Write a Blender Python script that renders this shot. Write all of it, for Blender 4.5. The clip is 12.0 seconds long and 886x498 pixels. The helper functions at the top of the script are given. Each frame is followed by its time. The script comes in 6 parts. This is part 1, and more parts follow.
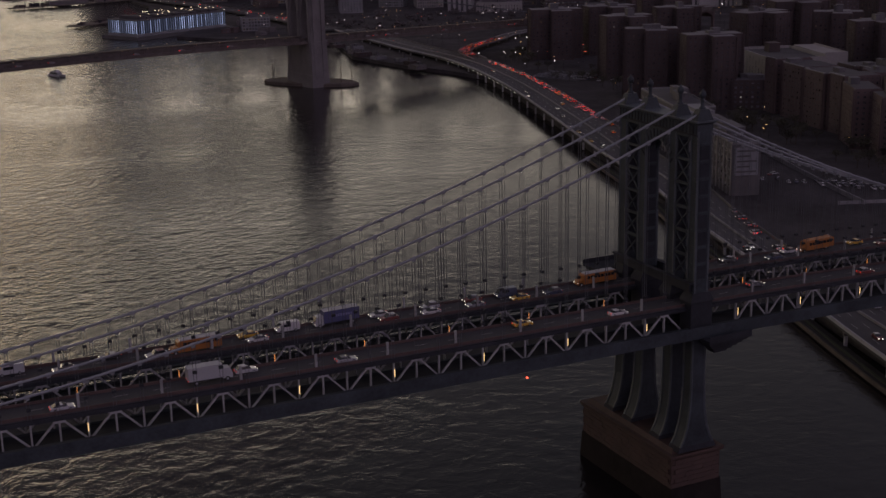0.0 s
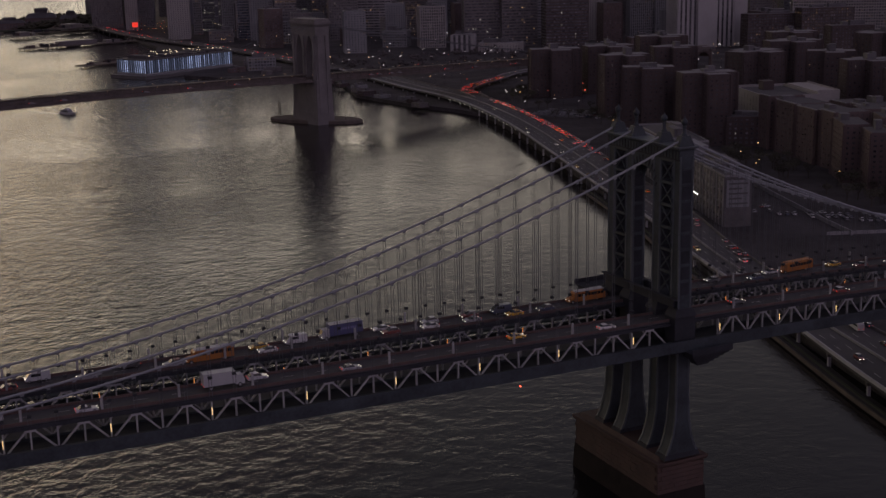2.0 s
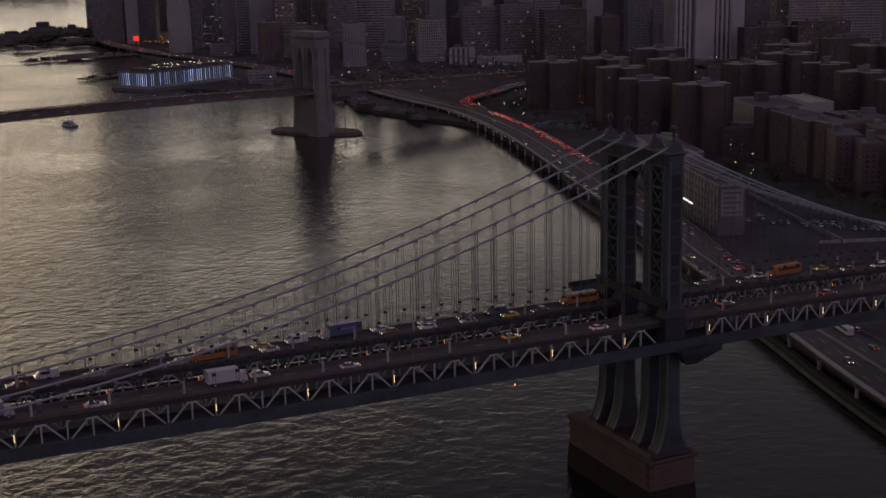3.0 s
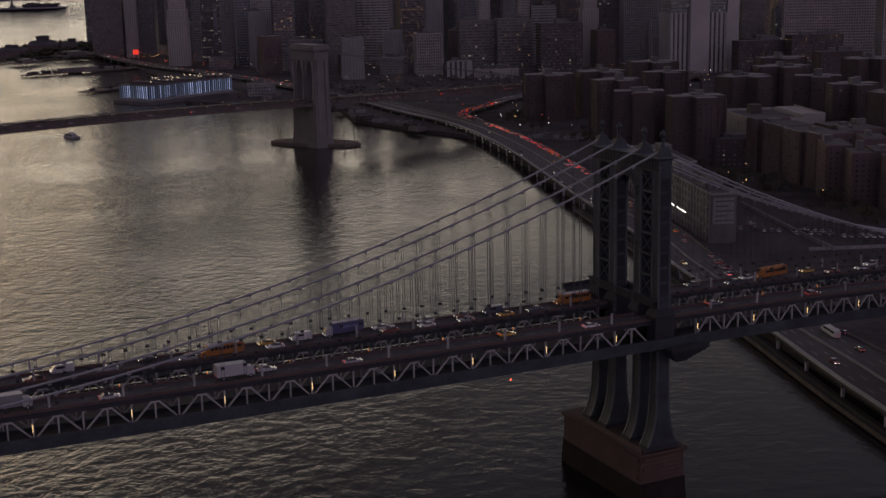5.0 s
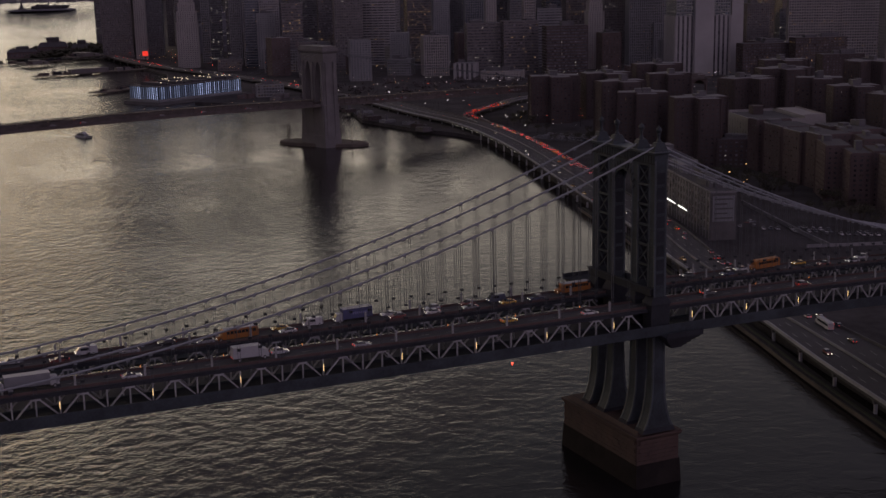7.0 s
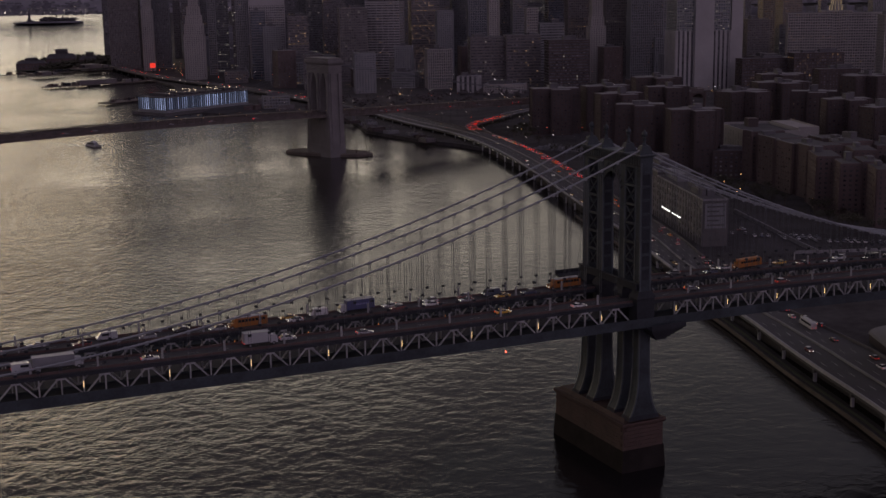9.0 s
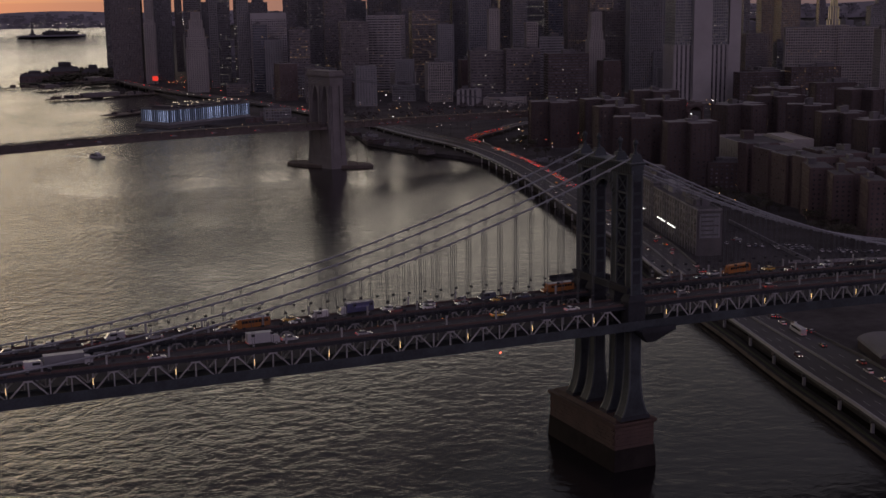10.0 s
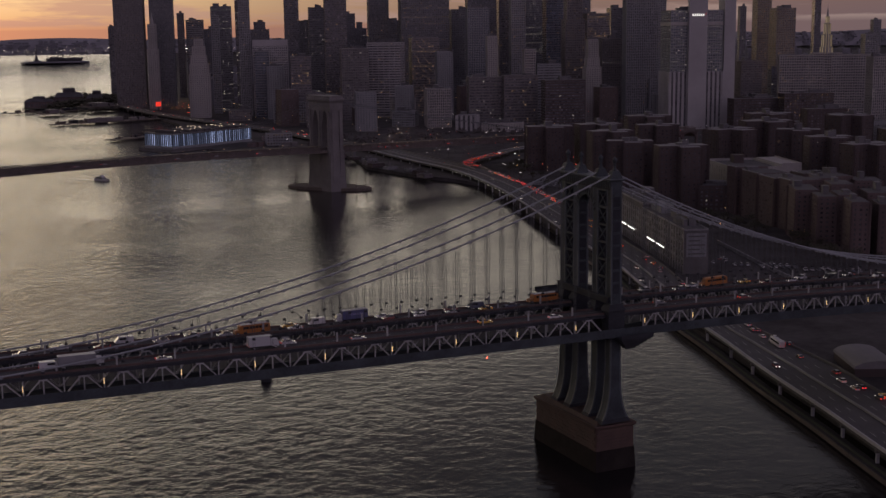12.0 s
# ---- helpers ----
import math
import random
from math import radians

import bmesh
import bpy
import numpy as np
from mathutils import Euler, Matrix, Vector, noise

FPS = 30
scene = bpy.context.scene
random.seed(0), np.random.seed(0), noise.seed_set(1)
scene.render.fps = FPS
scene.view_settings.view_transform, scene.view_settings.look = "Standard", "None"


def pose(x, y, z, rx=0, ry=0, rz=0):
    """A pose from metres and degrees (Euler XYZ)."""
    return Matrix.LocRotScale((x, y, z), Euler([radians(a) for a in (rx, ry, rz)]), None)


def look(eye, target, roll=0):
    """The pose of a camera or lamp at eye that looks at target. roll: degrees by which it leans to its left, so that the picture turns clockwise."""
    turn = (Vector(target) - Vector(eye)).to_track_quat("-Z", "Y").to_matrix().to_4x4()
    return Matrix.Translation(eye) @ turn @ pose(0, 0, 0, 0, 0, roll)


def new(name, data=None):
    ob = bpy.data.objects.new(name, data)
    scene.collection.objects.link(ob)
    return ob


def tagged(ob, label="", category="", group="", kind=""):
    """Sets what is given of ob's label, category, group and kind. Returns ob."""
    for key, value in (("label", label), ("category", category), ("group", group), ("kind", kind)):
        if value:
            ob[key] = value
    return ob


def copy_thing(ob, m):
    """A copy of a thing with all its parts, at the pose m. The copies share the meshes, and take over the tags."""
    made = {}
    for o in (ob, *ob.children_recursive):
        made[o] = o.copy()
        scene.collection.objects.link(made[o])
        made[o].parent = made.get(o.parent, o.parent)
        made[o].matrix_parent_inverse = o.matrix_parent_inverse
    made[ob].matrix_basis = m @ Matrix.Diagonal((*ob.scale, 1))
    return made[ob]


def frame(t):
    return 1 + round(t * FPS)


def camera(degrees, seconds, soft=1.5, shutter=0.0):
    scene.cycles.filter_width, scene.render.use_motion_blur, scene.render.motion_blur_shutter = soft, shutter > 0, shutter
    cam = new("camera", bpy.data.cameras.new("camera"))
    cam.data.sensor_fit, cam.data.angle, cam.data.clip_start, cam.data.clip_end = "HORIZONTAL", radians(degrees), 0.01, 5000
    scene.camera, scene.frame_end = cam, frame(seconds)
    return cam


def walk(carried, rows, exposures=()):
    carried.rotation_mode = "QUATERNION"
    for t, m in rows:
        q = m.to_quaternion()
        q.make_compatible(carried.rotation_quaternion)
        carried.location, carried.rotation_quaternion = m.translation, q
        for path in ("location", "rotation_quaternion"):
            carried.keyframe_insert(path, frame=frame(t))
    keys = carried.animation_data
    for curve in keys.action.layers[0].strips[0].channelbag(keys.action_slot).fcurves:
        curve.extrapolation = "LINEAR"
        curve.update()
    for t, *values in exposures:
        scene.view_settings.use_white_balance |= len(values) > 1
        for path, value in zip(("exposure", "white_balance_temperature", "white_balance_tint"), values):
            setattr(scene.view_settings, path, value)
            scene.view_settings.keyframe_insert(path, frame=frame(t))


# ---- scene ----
cam = camera(37.9, 12.0)
PATH = [
    (0, (-177.968, -248.441, 145.826), (-177.14, -246.7, 145.294), -1.3),
    (0.5, (-179.741, -252.74, 145.872), (-178.914, -250.994, 145.356), -1.3),
    (1, (-181.611, -257.241, 145.861), (-180.783, -255.491, 145.361), -1.4),
    (1.5, (-183.603, -262.042, 145.755), (-182.774, -260.288, 145.269), -1.4),
    (2, (-185.601, -266.973, 145.594), (-184.77, -265.216, 145.123), -1.3),
    (2.5, (-187.485, -271.788, 145.339), (-186.653, -270.028, 144.881), -1.3),
    (3, (-189.191, -275.978, 145.09), (-188.357, -274.217, 144.64), -1.3),
    (5, (-195.367, -288.193, 144.835), (-194.527, -286.43, 144.406), -1.3),
    (5.5, (-196.812, -291.123, 144.868), (-195.974, -289.358, 144.44), -1.3),
    (6, (-198.309, -294.342, 144.875), (-197.473, -292.575, 144.448), -1.3),
    (6.5, (-200.042, -298.104, 144.859), (-199.208, -296.336, 144.433), -1.2),
    (7, (-201.992, -302.618, 144.831), (-201.16, -300.849, 144.406), -1.2),
    (9, (-210.481, -324.093, 144.328), (-209.652, -322.318, 143.925), -0.9),
    (9.5, (-212.644, -329.796, 144.214), (-211.814, -328.019, 143.822), -0.8),
    (10, (-214.795, -335.652, 144.073), (-213.965, -333.873, 143.691), -0.8),
    (10.5, (-216.836, -341.503, 143.916), (-216.005, -339.722, 143.545), -0.7),
    (11, (-218.724, -347.248, 143.748), (-217.893, -345.465, 143.388), -0.6),
    (11.5, (-220.378, -352.87, 143.632), (-219.546, -351.085, 143.281), -0.7),
    (12, (-221.767, -358.435, 143.554), (-220.935, -356.649, 143.213), -0.7),
]
walk(cam, [(t, look(eye, target, roll)) for t, eye, target, roll in PATH])

# ---------------------------------------------------------------- light
SUNSET = Vector((-0.16, 0.987, 0.0))  # where the sun went down


def node(tree, kind, **values):
    n = tree.nodes.new(kind)
    for key, value in values.items():
        n.inputs[int(key[1:]) if key[0] == "_" and key[1:].isdigit() else key].default_value = value
    return n


def maths(tree, op, a, b=None, clamp=False):
    n = tree.nodes.new("ShaderNodeMath")
    n.operation, n.use_clamp = op, clamp
    for i, v in enumerate((a, b)):
        if v is None:
            continue
        if isinstance(v, (int, float)):
            n.inputs[i].default_value = v
        else:
            tree.links.new(v, n.inputs[i])
    return n.outputs[0]


def ramp(tree, fac, stops, mode="LINEAR"):
    n = tree.nodes.new("ShaderNodeValToRGB")
    n.color_ramp.interpolation = mode
    els = n.color_ramp.elements
    while len(els) < len(stops):
        els.new(0.5)
    for e, (p, c) in zip(els, stops):
        e.position, e.color = p, (*c, 1)
    tree.links.new(fac, n.inputs[0])
    return n.outputs[0]


def mixed(tree, kind, fac, a, b):
    n = tree.nodes.new("ShaderNodeMix")
    n.data_type, n.blend_type = "RGBA", kind
    for sock, v in ((n.inputs[0], fac), (n.inputs[6], a), (n.inputs[7], b)):
        if isinstance(v, (int, float)):
            sock.default_value = v
        elif isinstance(v, tuple):
            sock.default_value = (*v, 1)
        else:
            tree.links.new(v, sock)
    return n.outputs[2]


world = bpy.data.worlds.new("dusk_sky")
scene.world = world
world.use_nodes = True
wt = world.node_tree
wt.nodes.clear()
coord = wt.nodes.new("ShaderNodeTexCoord").outputs["Generated"]
split = wt.nodes.new("ShaderNodeSeparateXYZ")
wt.links.new(coord, split.inputs[0])
up = split.outputs[2]
# afterglow: strongest over the sunset, weak behind
west = wt.nodes.new("ShaderNodeVectorMath")
west.operation = "DOT_PRODUCT"
wt.links.new(coord, west.inputs[0])
west.inputs[1].default_value = SUNSET
toward = maths(wt, "MULTIPLY_ADD", west.outputs["Value"], 0.5)
wt.nodes[-1].inputs[2].default_value = 0.5
glow = maths(wt, "POWER", maths(wt, "MAXIMUM", toward, 0.0), 9.0)
belt = maths(wt, "POWER", maths(wt, "MAXIMUM", toward, 0.0), 24.0)
height = maths(wt, "POWER", maths(wt, "MAXIMUM", up, 0.0), 0.5)
warm = ramp(wt, height, [(0.0, (0.64, 0.32, 0.18)), (0.05, (0.84, 0.46, 0.21)), (0.10, (0.93, 0.66, 0.32)), (0.16, (1.0, 0.82, 0.46)), (0.24, (1.0, 0.87, 0.55)), (0.32, (1.0, 0.88, 0.68)), (0.435, (1.0, 0.87, 0.71)), (0.54, (0.14, 0.13, 0.122)), (0.75, (0.10, 0.095, 0.095)), (1.0, (0.075, 0.075, 0.09))])
cool = ramp(wt, height, [(0.0, (0.17, 0.13, 0.135)), (0.3, (0.108, 0.091, 0.112)), (0.6, (0.088, 0.077, 0.100)), (1.0, (0.086, 0.080, 0.106))])
cool = mixed(wt, "MULTIPLY", 1.0, cool, ramp(wt, toward, [(0.0, (5.1, 4.5, 5.2)), (0.45, (1.65, 1.48, 1.72)), (0.8, (0.84, 0.81, 0.85))]))
warm = mixed(wt, "MULTIPLY", 1.0, warm, ramp(wt, height, [(0.14, (1, 1, 1)), (0.28, (1.36, 1.36, 1.36)), (0.36, (3.75, 3.75, 3.75)), (0.44, (1.3, 1.3, 1.32)), (0.54, (0.85, 0.85, 0.86))]))
glow = mixed(wt, "MIX", ramp(wt, height, [(0.14, (1, 1, 1)), (0.26, (0, 0, 0))]), glow, belt)
clear = mixed(wt, "MIX", glow, cool, warm)
# long flat clouds low over the horizon
flat = wt.nodes.new("ShaderNodeMapping")
flat.inputs["Scale"].default_value = (4.5, 4.5, 44.0)
wt.links.new(coord, flat.inputs[0])
puff = node(wt, "ShaderNodeTexNoise", Scale=1.6, Detail=6.0, Roughness=0.58)
wt.links.new(flat.outputs[0], puff.inputs["Vector"])
low = ramp(wt, up, [(0.0, (0, 0, 0)), (0.004, (0.9,) * 3), (0.03, (1,) * 3), (0.10, (0.55,) * 3), (0.3, (0.25,) * 3)])
cover = maths(wt, "MULTIPLY", ramp(wt, puff.outputs["Fac"], [(0.50, (0, 0, 0)), (0.58, (1, 1, 1))]), low)
clouded = mixed(wt, "MIX", maths(wt, "MULTIPLY", cover, 0.8), clear, (0.30, 0.23, 0.215))
nishita = wt.nodes.new("ShaderNodeTexSky")
nishita.sky_type, nishita.sun_disc = "NISHITA", False
nishita.sun_elevation, nishita.sun_rotation = radians(0.5), math.atan2(SUNSET.x, SUNSET.y)
sky_a = node(wt, "ShaderNodeBackground", Strength=1.0)
wt.links.new(clouded, sky_a.inputs["Color"])
sky_b = node(wt, "ShaderNodeBackground", Strength=0.05)
wt.links.new(nishita.outputs[0], sky_b.inputs["Color"])
both = wt.nodes.new("ShaderNodeAddShader")
wt.links.new(sky_a.outputs[0], both.inputs[0])
wt.links.new(sky_b.outputs[0], both.inputs[1])
wt.links.new(both.outputs[0], wt.nodes.new("ShaderNodeOutputWorld").inputs[0])

sun = new("sun", bpy.data.lights.new("sun", "SUN"))
sun.data.energy, sun.data.angle, sun.data.color = 0.12, radians(25), (1.0, 0.72, 0.45)
sun.matrix_world = look(SUNSET * 500 + Vector((0, 0, 60)), (0, 0, 0))

# ---------------------------------------------------------------- materials
def surface(name, color, rough=0.8, metal=0.0, spread=0.25, grain=2.0, blot=0.08, bump=0.15, tint=None, spec=0.5):
    """A worn surface: fine grain, broad stains and light relief, all at real size."""
    m = bpy.data.materials.new(name)
    m.use_nodes = True
    t = m.node_tree
    b = t.nodes["Principled BSDF"]
    where = t.nodes.new("ShaderNodeNewGeometry").outputs["Position"]
    fine = node(t, "ShaderNodeTexNoise", Scale=grain, Detail=5.0, Roughness=0.65)
    broad = node(t, "ShaderNodeTexNoise", Scale=blot, Detail=3.0, Roughness=0.6)
    for n in (fine, broad):
        t.links.new(where, n.inputs["Vector"])
    both = maths(t, "ADD", maths(t, "MULTIPLY", fine.outputs["Fac"], 0.45), maths(t, "MULTIPLY", broad.outputs["Fac"], 0.55))
    dark = tuple(c * (1 - spread) for c in color)
    lite = tuple(min(1, c * (1 + spread)) for c in (tint or color))
    col = ramp(t, both, [(0.34, dark), (0.66, lite)])
    t.links.new(col, b.inputs["Base Color"])
    b.inputs["Metallic"].default_value = metal
    b.inputs["Specular IOR Level"].default_value = spec
    t.links.new(ramp(t, fine.outputs["Fac"], [(0.3, (max(0.03, rough - 0.12),) * 3), (0.7, (min(1, rough + 0.12),) * 3)]), b.inputs["Roughness"])
    if bump:
        n = node(t, "ShaderNodeBump", Strength=bump, Distance=0.05)
        t.links.new(fine.outputs["Fac"], n.inputs["Height"])
        t.links.new(n.outputs[0], b.inputs["Normal"])
    return m


def shining(name, color, strength, vary=0.0):
    """What gives off light: lamps, signal lenses, lit windows; vary: how far one differs from the next."""
    m = bpy.data.materials.new(name)
    m.use_nodes = True
    t = m.node_tree
    t.nodes.clear()
    e = node(t, "ShaderNodeEmission", Strength=strength)
    e.inputs["Color"].default_value = (*color, 1)
    if vary:
        isle = t.nodes.new("ShaderNodeNewGeometry").outputs["Random Per Island"]
        k = maths(t, "POWER", isle, 3.0)
        t.links.new(maths(t, "ADD", strength * (1 - vary), maths(t, "MULTIPLY", k, strength * vary * 3)), e.inputs["Strength"])
    t.links.new(e.outputs[0], t.nodes.new("ShaderNodeOutputMaterial").inputs[0])
    m.cycles.emission_sampling = "NONE"
    return m


def glassy(name, color, rough=0.12, blinds=False):
    m = surface(name, color, rough, 0.0, 0.3, 0.4, 0.05, 0.02)
    if blinds:  # one window's blind stands lower or is paler than the next
        t = m.node_tree
        b = t.nodes["Principled BSDF"]
        isle = t.nodes.new("ShaderNodeNewGeometry").outputs["Random Per Island"]
        tone = ramp(t, isle, [(0.0, (0.35,) * 3), (0.45, (0.8,) * 3), (0.75, (1.3, 1.28, 1.25)), (1.0, (2.6, 2.5, 2.4))])
        base = b.inputs["Base Color"].links[0].from_socket
        t.links.new(mixed(t, "MULTIPLY", 1.0, base, tone), b.inputs["Base Color"])
    return m


def painted_random(name, colors, rough=0.3):
    """Car paint whose colour differs from car to car."""
    m = bpy.data.materials.new(name)
    m.use_nodes = True
    t = m.node_tree
    b = t.nodes["Principled BSDF"]
    pick = t.nodes.new("ShaderNodeObjectInfo").outputs["Random"]
    col = ramp(t, pick, [(i / len(colors), c) for i, c in enumerate(colors)], "CONSTANT")
    dust = node(t, "ShaderNodeTexNoise", Scale=3.0, Detail=4.0)
    t.links.new(t.nodes.new("ShaderNodeNewGeometry").outputs["Position"], dust.inputs["Vector"])
    t.links.new(mixed(t, "MIX", maths(t, "MULTIPLY", dust.outputs["Fac"], 0.25), col, (0.12, 0.11, 0.10)), b.inputs["Base Color"])
    b.inputs["Roughness"].default_value, b.inputs["Coat Weight"].default_value = rough, 0.6
    return m


def water_material():
    m = bpy.data.materials.new("river_water")
    m.use_nodes = True
    t = m.node_tree
    b = t.nodes["Principled BSDF"]
    b.inputs["Base Color"].default_value = (0.012, 0.0105, 0.011, 1)
    b.inputs["IOR"].default_value = 1.333
    where = t.nodes.new("ShaderNodeNewGeometry").outputs["Position"]
    turn = t.nodes.new("ShaderNodeMapping")
    turn.inputs["Rotation"].default_value = (0, 0, radians(-28))
    turn.inputs["Scale"].default_value = (0.85, 1.0, 1.0)
    t.links.new(where, turn.inputs[0])
    swell = node(t, "ShaderNodeTexNoise", Scale=0.19, Detail=5.0, Roughness=0.56, Distortion=0.6)
    ripple = node(t, "ShaderNodeTexNoise", Scale=1.1, Detail=2.0, Roughness=0.6)
    lanes = node(t, "ShaderNodeTexNoise", Scale=0.006, Detail=3.0, Roughness=0.55, Distortion=1.2)
    t.links.new(turn.outputs[0], swell.inputs["Vector"])
    t.links.new(where, ripple.inputs["Vector"])
    t.links.new(turn.outputs[0], lanes.inputs["Vector"])
    calm = ramp(t, lanes.outputs["Fac"], [(0.36, (0.55,) * 3), (0.62, (1.05,) * 3)])
    open_bay = t.nodes.new("ShaderNodeSeparateXYZ")
    t.links.new(where, open_bay.inputs[0])
    sheltered = ramp(t, maths(t, "DIVIDE", open_bay.outputs[1], 3000.0, True), [(0.5, (1, 1, 1)), (0.9, (0.7,) * 3)])
    calm = maths(t, "MULTIPLY", calm, sheltered)
    lee = maths(t, "MULTIPLY_ADD", maths(t, "SUBTRACT", open_bay.outputs[0], maths(t, "MULTIPLY", open_bay.outputs[1], 0.3)), 1 / 500)
    t.nodes[-1].inputs[2].default_value = 0.6
    calm = maths(t, "MULTIPLY", calm, ramp(t, lee, [(0.22, (1, 1, 1)), (0.38, (0.55,) * 3), (0.58, (0.3,) * 3), (0.72, (0.22,) * 3)]))
    chop = node(t, "ShaderNodeTexNoise", Scale=0.085, Detail=2.0, Roughness=0.5, Distortion=0.4)
    t.links.new(turn.outputs[0], chop.inputs["Vector"])
    high = maths(t, "ADD", swell.outputs["Fac"], maths(t, "MULTIPLY", ripple.outputs["Fac"], 0.1))
    high = maths(t, "ADD", high, maths(t, "MULTIPLY", chop.outputs["Fac"], 0.6))
    n = node(t, "ShaderNodeBump", Distance=1.15)
    t.links.new(maths(t, "MULTIPLY", calm, WAVES), n.inputs["Strength"])
    t.links.new(high, n.inputs["Height"])
    t.links.new(n.outputs[0], b.inputs["Normal"])
    t.links.new(ramp(t, lanes.outputs["Fac"], [(0.36, (0.09,) * 3), (0.62, (0.13,) * 3)]), b.inputs["Roughness"])
    return m


WAVES = 1.0
WATER = water_material()
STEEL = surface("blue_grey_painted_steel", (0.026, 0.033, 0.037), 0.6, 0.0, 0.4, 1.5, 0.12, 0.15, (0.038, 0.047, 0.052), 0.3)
STEEL_EDGE = surface("paler_blue_grey_steel", (0.062, 0.075, 0.08), 0.55, 0.0, 0.35, 1.5, 0.12, 0.1)
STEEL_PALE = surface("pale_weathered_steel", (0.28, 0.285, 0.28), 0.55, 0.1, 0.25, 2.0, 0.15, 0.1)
STEEL_DARK = surface("dark_steel", (0.028, 0.03, 0.034), 0.75, 0.0, 0.4, 1.5, 0.15, 0.15, None, 0.2)
CABLE = surface("wrapped_cable", (0.2, 0.212, 0.22), 0.6, 0.0, 0.15, 4.0, 0.2, 0.1)
ROPE = surface("wire_rope", (0.075, 0.08, 0.083), 0.6, 0.2, 0.2, 6.0, 0.3, 0.0)
ASPHALT = surface("asphalt", (0.042, 0.041, 0.041), 0.85, 0.0, 0.3, 1.5, 0.06, 0.2)
ASPHALT_OLD = surface("worn_asphalt", (0.053, 0.051, 0.052), 0.85, 0.0, 0.25, 1.2, 0.05, 0.2)
PAINT_LINE = surface("road_paint", (0.30, 0.295, 0.28), 0.7, 0.0, 0.25, 3.0, 0.5, 0.1)
GRANITE = surface("granite_masonry", (0.062, 0.039, 0.030), 0.85, 0.0, 0.3, 1.0, 0.12, 0.5)
WET_REFLECTION_STONE = surface("wet_weedy_reflection_stone", (0.02, 0.017, 0.015), 0.9, 0.0, 0.4, 1.5, 0.2, 0.5, None, 0.1)
WET_OLD = surface("old_wet_stone", (0.02, 0.02, 0.02), 0.9, 0.0, 0.4, 1.5, 0.2, 0.5)
GRANITE_GREY = surface("grey_granite_masonry", (0.135, 0.125, 0.122), 0.85, 0.0, 0.25, 0.8, 0.07, 0.5)
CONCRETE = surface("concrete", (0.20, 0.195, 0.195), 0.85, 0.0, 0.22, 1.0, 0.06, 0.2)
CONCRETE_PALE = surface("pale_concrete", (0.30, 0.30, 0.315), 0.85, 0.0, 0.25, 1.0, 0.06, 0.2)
CONCRETE_DARK = surface("dark_concrete", (0.09, 0.085, 0.082), 0.9, 0.0, 0.35, 0.8, 0.07, 0.3)
PAVING = surface("city_ground", (0.052, 0.048, 0.048), 0.95, 0.0, 0.5, 0.25, 0.03, 0.2, None, 0.1)
SOIL = surface("dark_grass", (0.035, 0.040, 0.022), 0.95, 0.0, 0.4, 0.8, 0.05, 0.3)
BRICK = surface("brown_brick", (0.06, 0.045, 0.043), 0.88, 0.0, 0.22, 1.2, 0.05, 0.3)
BRICK_PALE = surface("tan_brick", (0.095, 0.07, 0.066), 0.88, 0.0, 0.2, 1.2, 0.05, 0.3)
LIMESTONE = surface("limestone", (0.255, 0.24, 0.225), 0.8, 0.0, 0.18, 0.7, 0.03, 0.15)
WHITE_WALL = surface("white_precast", (0.275, 0.265, 0.262), 0.75, 0.0, 0.15, 0.7, 0.03, 0.1)
GREY_WALL = surface("grey_precast", (0.175, 0.178, 0.182), 0.8, 0.0, 0.2, 0.7, 0.03, 0.1)
DARK_METAL = surface("dark_anodised_metal", (0.1, 0.102, 0.112), 0.6, 0.1, 0.25, 0.8, 0.04, 0.05)
BRONZE = surface("bronze_cladding", (0.12, 0.108, 0.106), 0.6, 0.1, 0.25, 0.8, 0.04, 0.05)
GLASS = glassy("window_glass", (0.062, 0.062, 0.07), 0.3, True)
GLASS_BLUE = glassy("blue_window_glass", (0.045, 0.055, 0.075), 0.2, True)
ROOFING = surface("roof_membrane", (0.06, 0.056, 0.059), 0.9, 0.0, 0.3, 0.6, 0.07, 0.2)
ROOF_PALE = surface("pale_roof_coating", (0.14, 0.135, 0.138), 0.85, 0.0, 0.2, 0.6, 0.07, 0.2)
ROOF_GEAR = surface("roof_plant_sheet", (0.095, 0.091, 0.095), 0.8, 0.0, 0.3, 0.8, 0.1, 0.1)
TIMBER = surface("weathered_timber", (0.09, 0.075, 0.06), 0.9, 0.0, 0.35, 2.0, 0.2, 0.3)
BARK = surface("bark", (0.06, 0.048, 0.038), 0.95, 0.0, 0.3, 3.0, 0.3, 0.3)
LEAF = surface("dark_foliage", (0.042, 0.040, 0.024), 0.9, 0.0, 0.45, 0.7, 0.08, 0.3)
RUBBER = surface("tyre_rubber", (0.02, 0.02, 0.02), 0.9)
GLASS_DARK = glassy("dark_window_glass", (0.035, 0.033, 0.036), 0.3)
CARGLASS = glassy("car_glass", (0.02, 0.022, 0.025), 0.08)
PAINT = painted_random("car_paint", [(0.55, 0.55, 0.54), (0.03, 0.03, 0.033), (0.30, 0.31, 0.32), (0.62, 0.61, 0.58), (0.10, 0.105, 0.11), (0.20, 0.045, 0.04), (0.42, 0.43, 0.44), (0.05, 0.065, 0.11)])
TAXI = painted_random("taxi_paint", [(0.62, 0.36, 0.03)])
BUS_YELLOW = surface("school_bus_yellow", (0.33, 0.125, 0.025), 0.45, 0.0, 0.12)
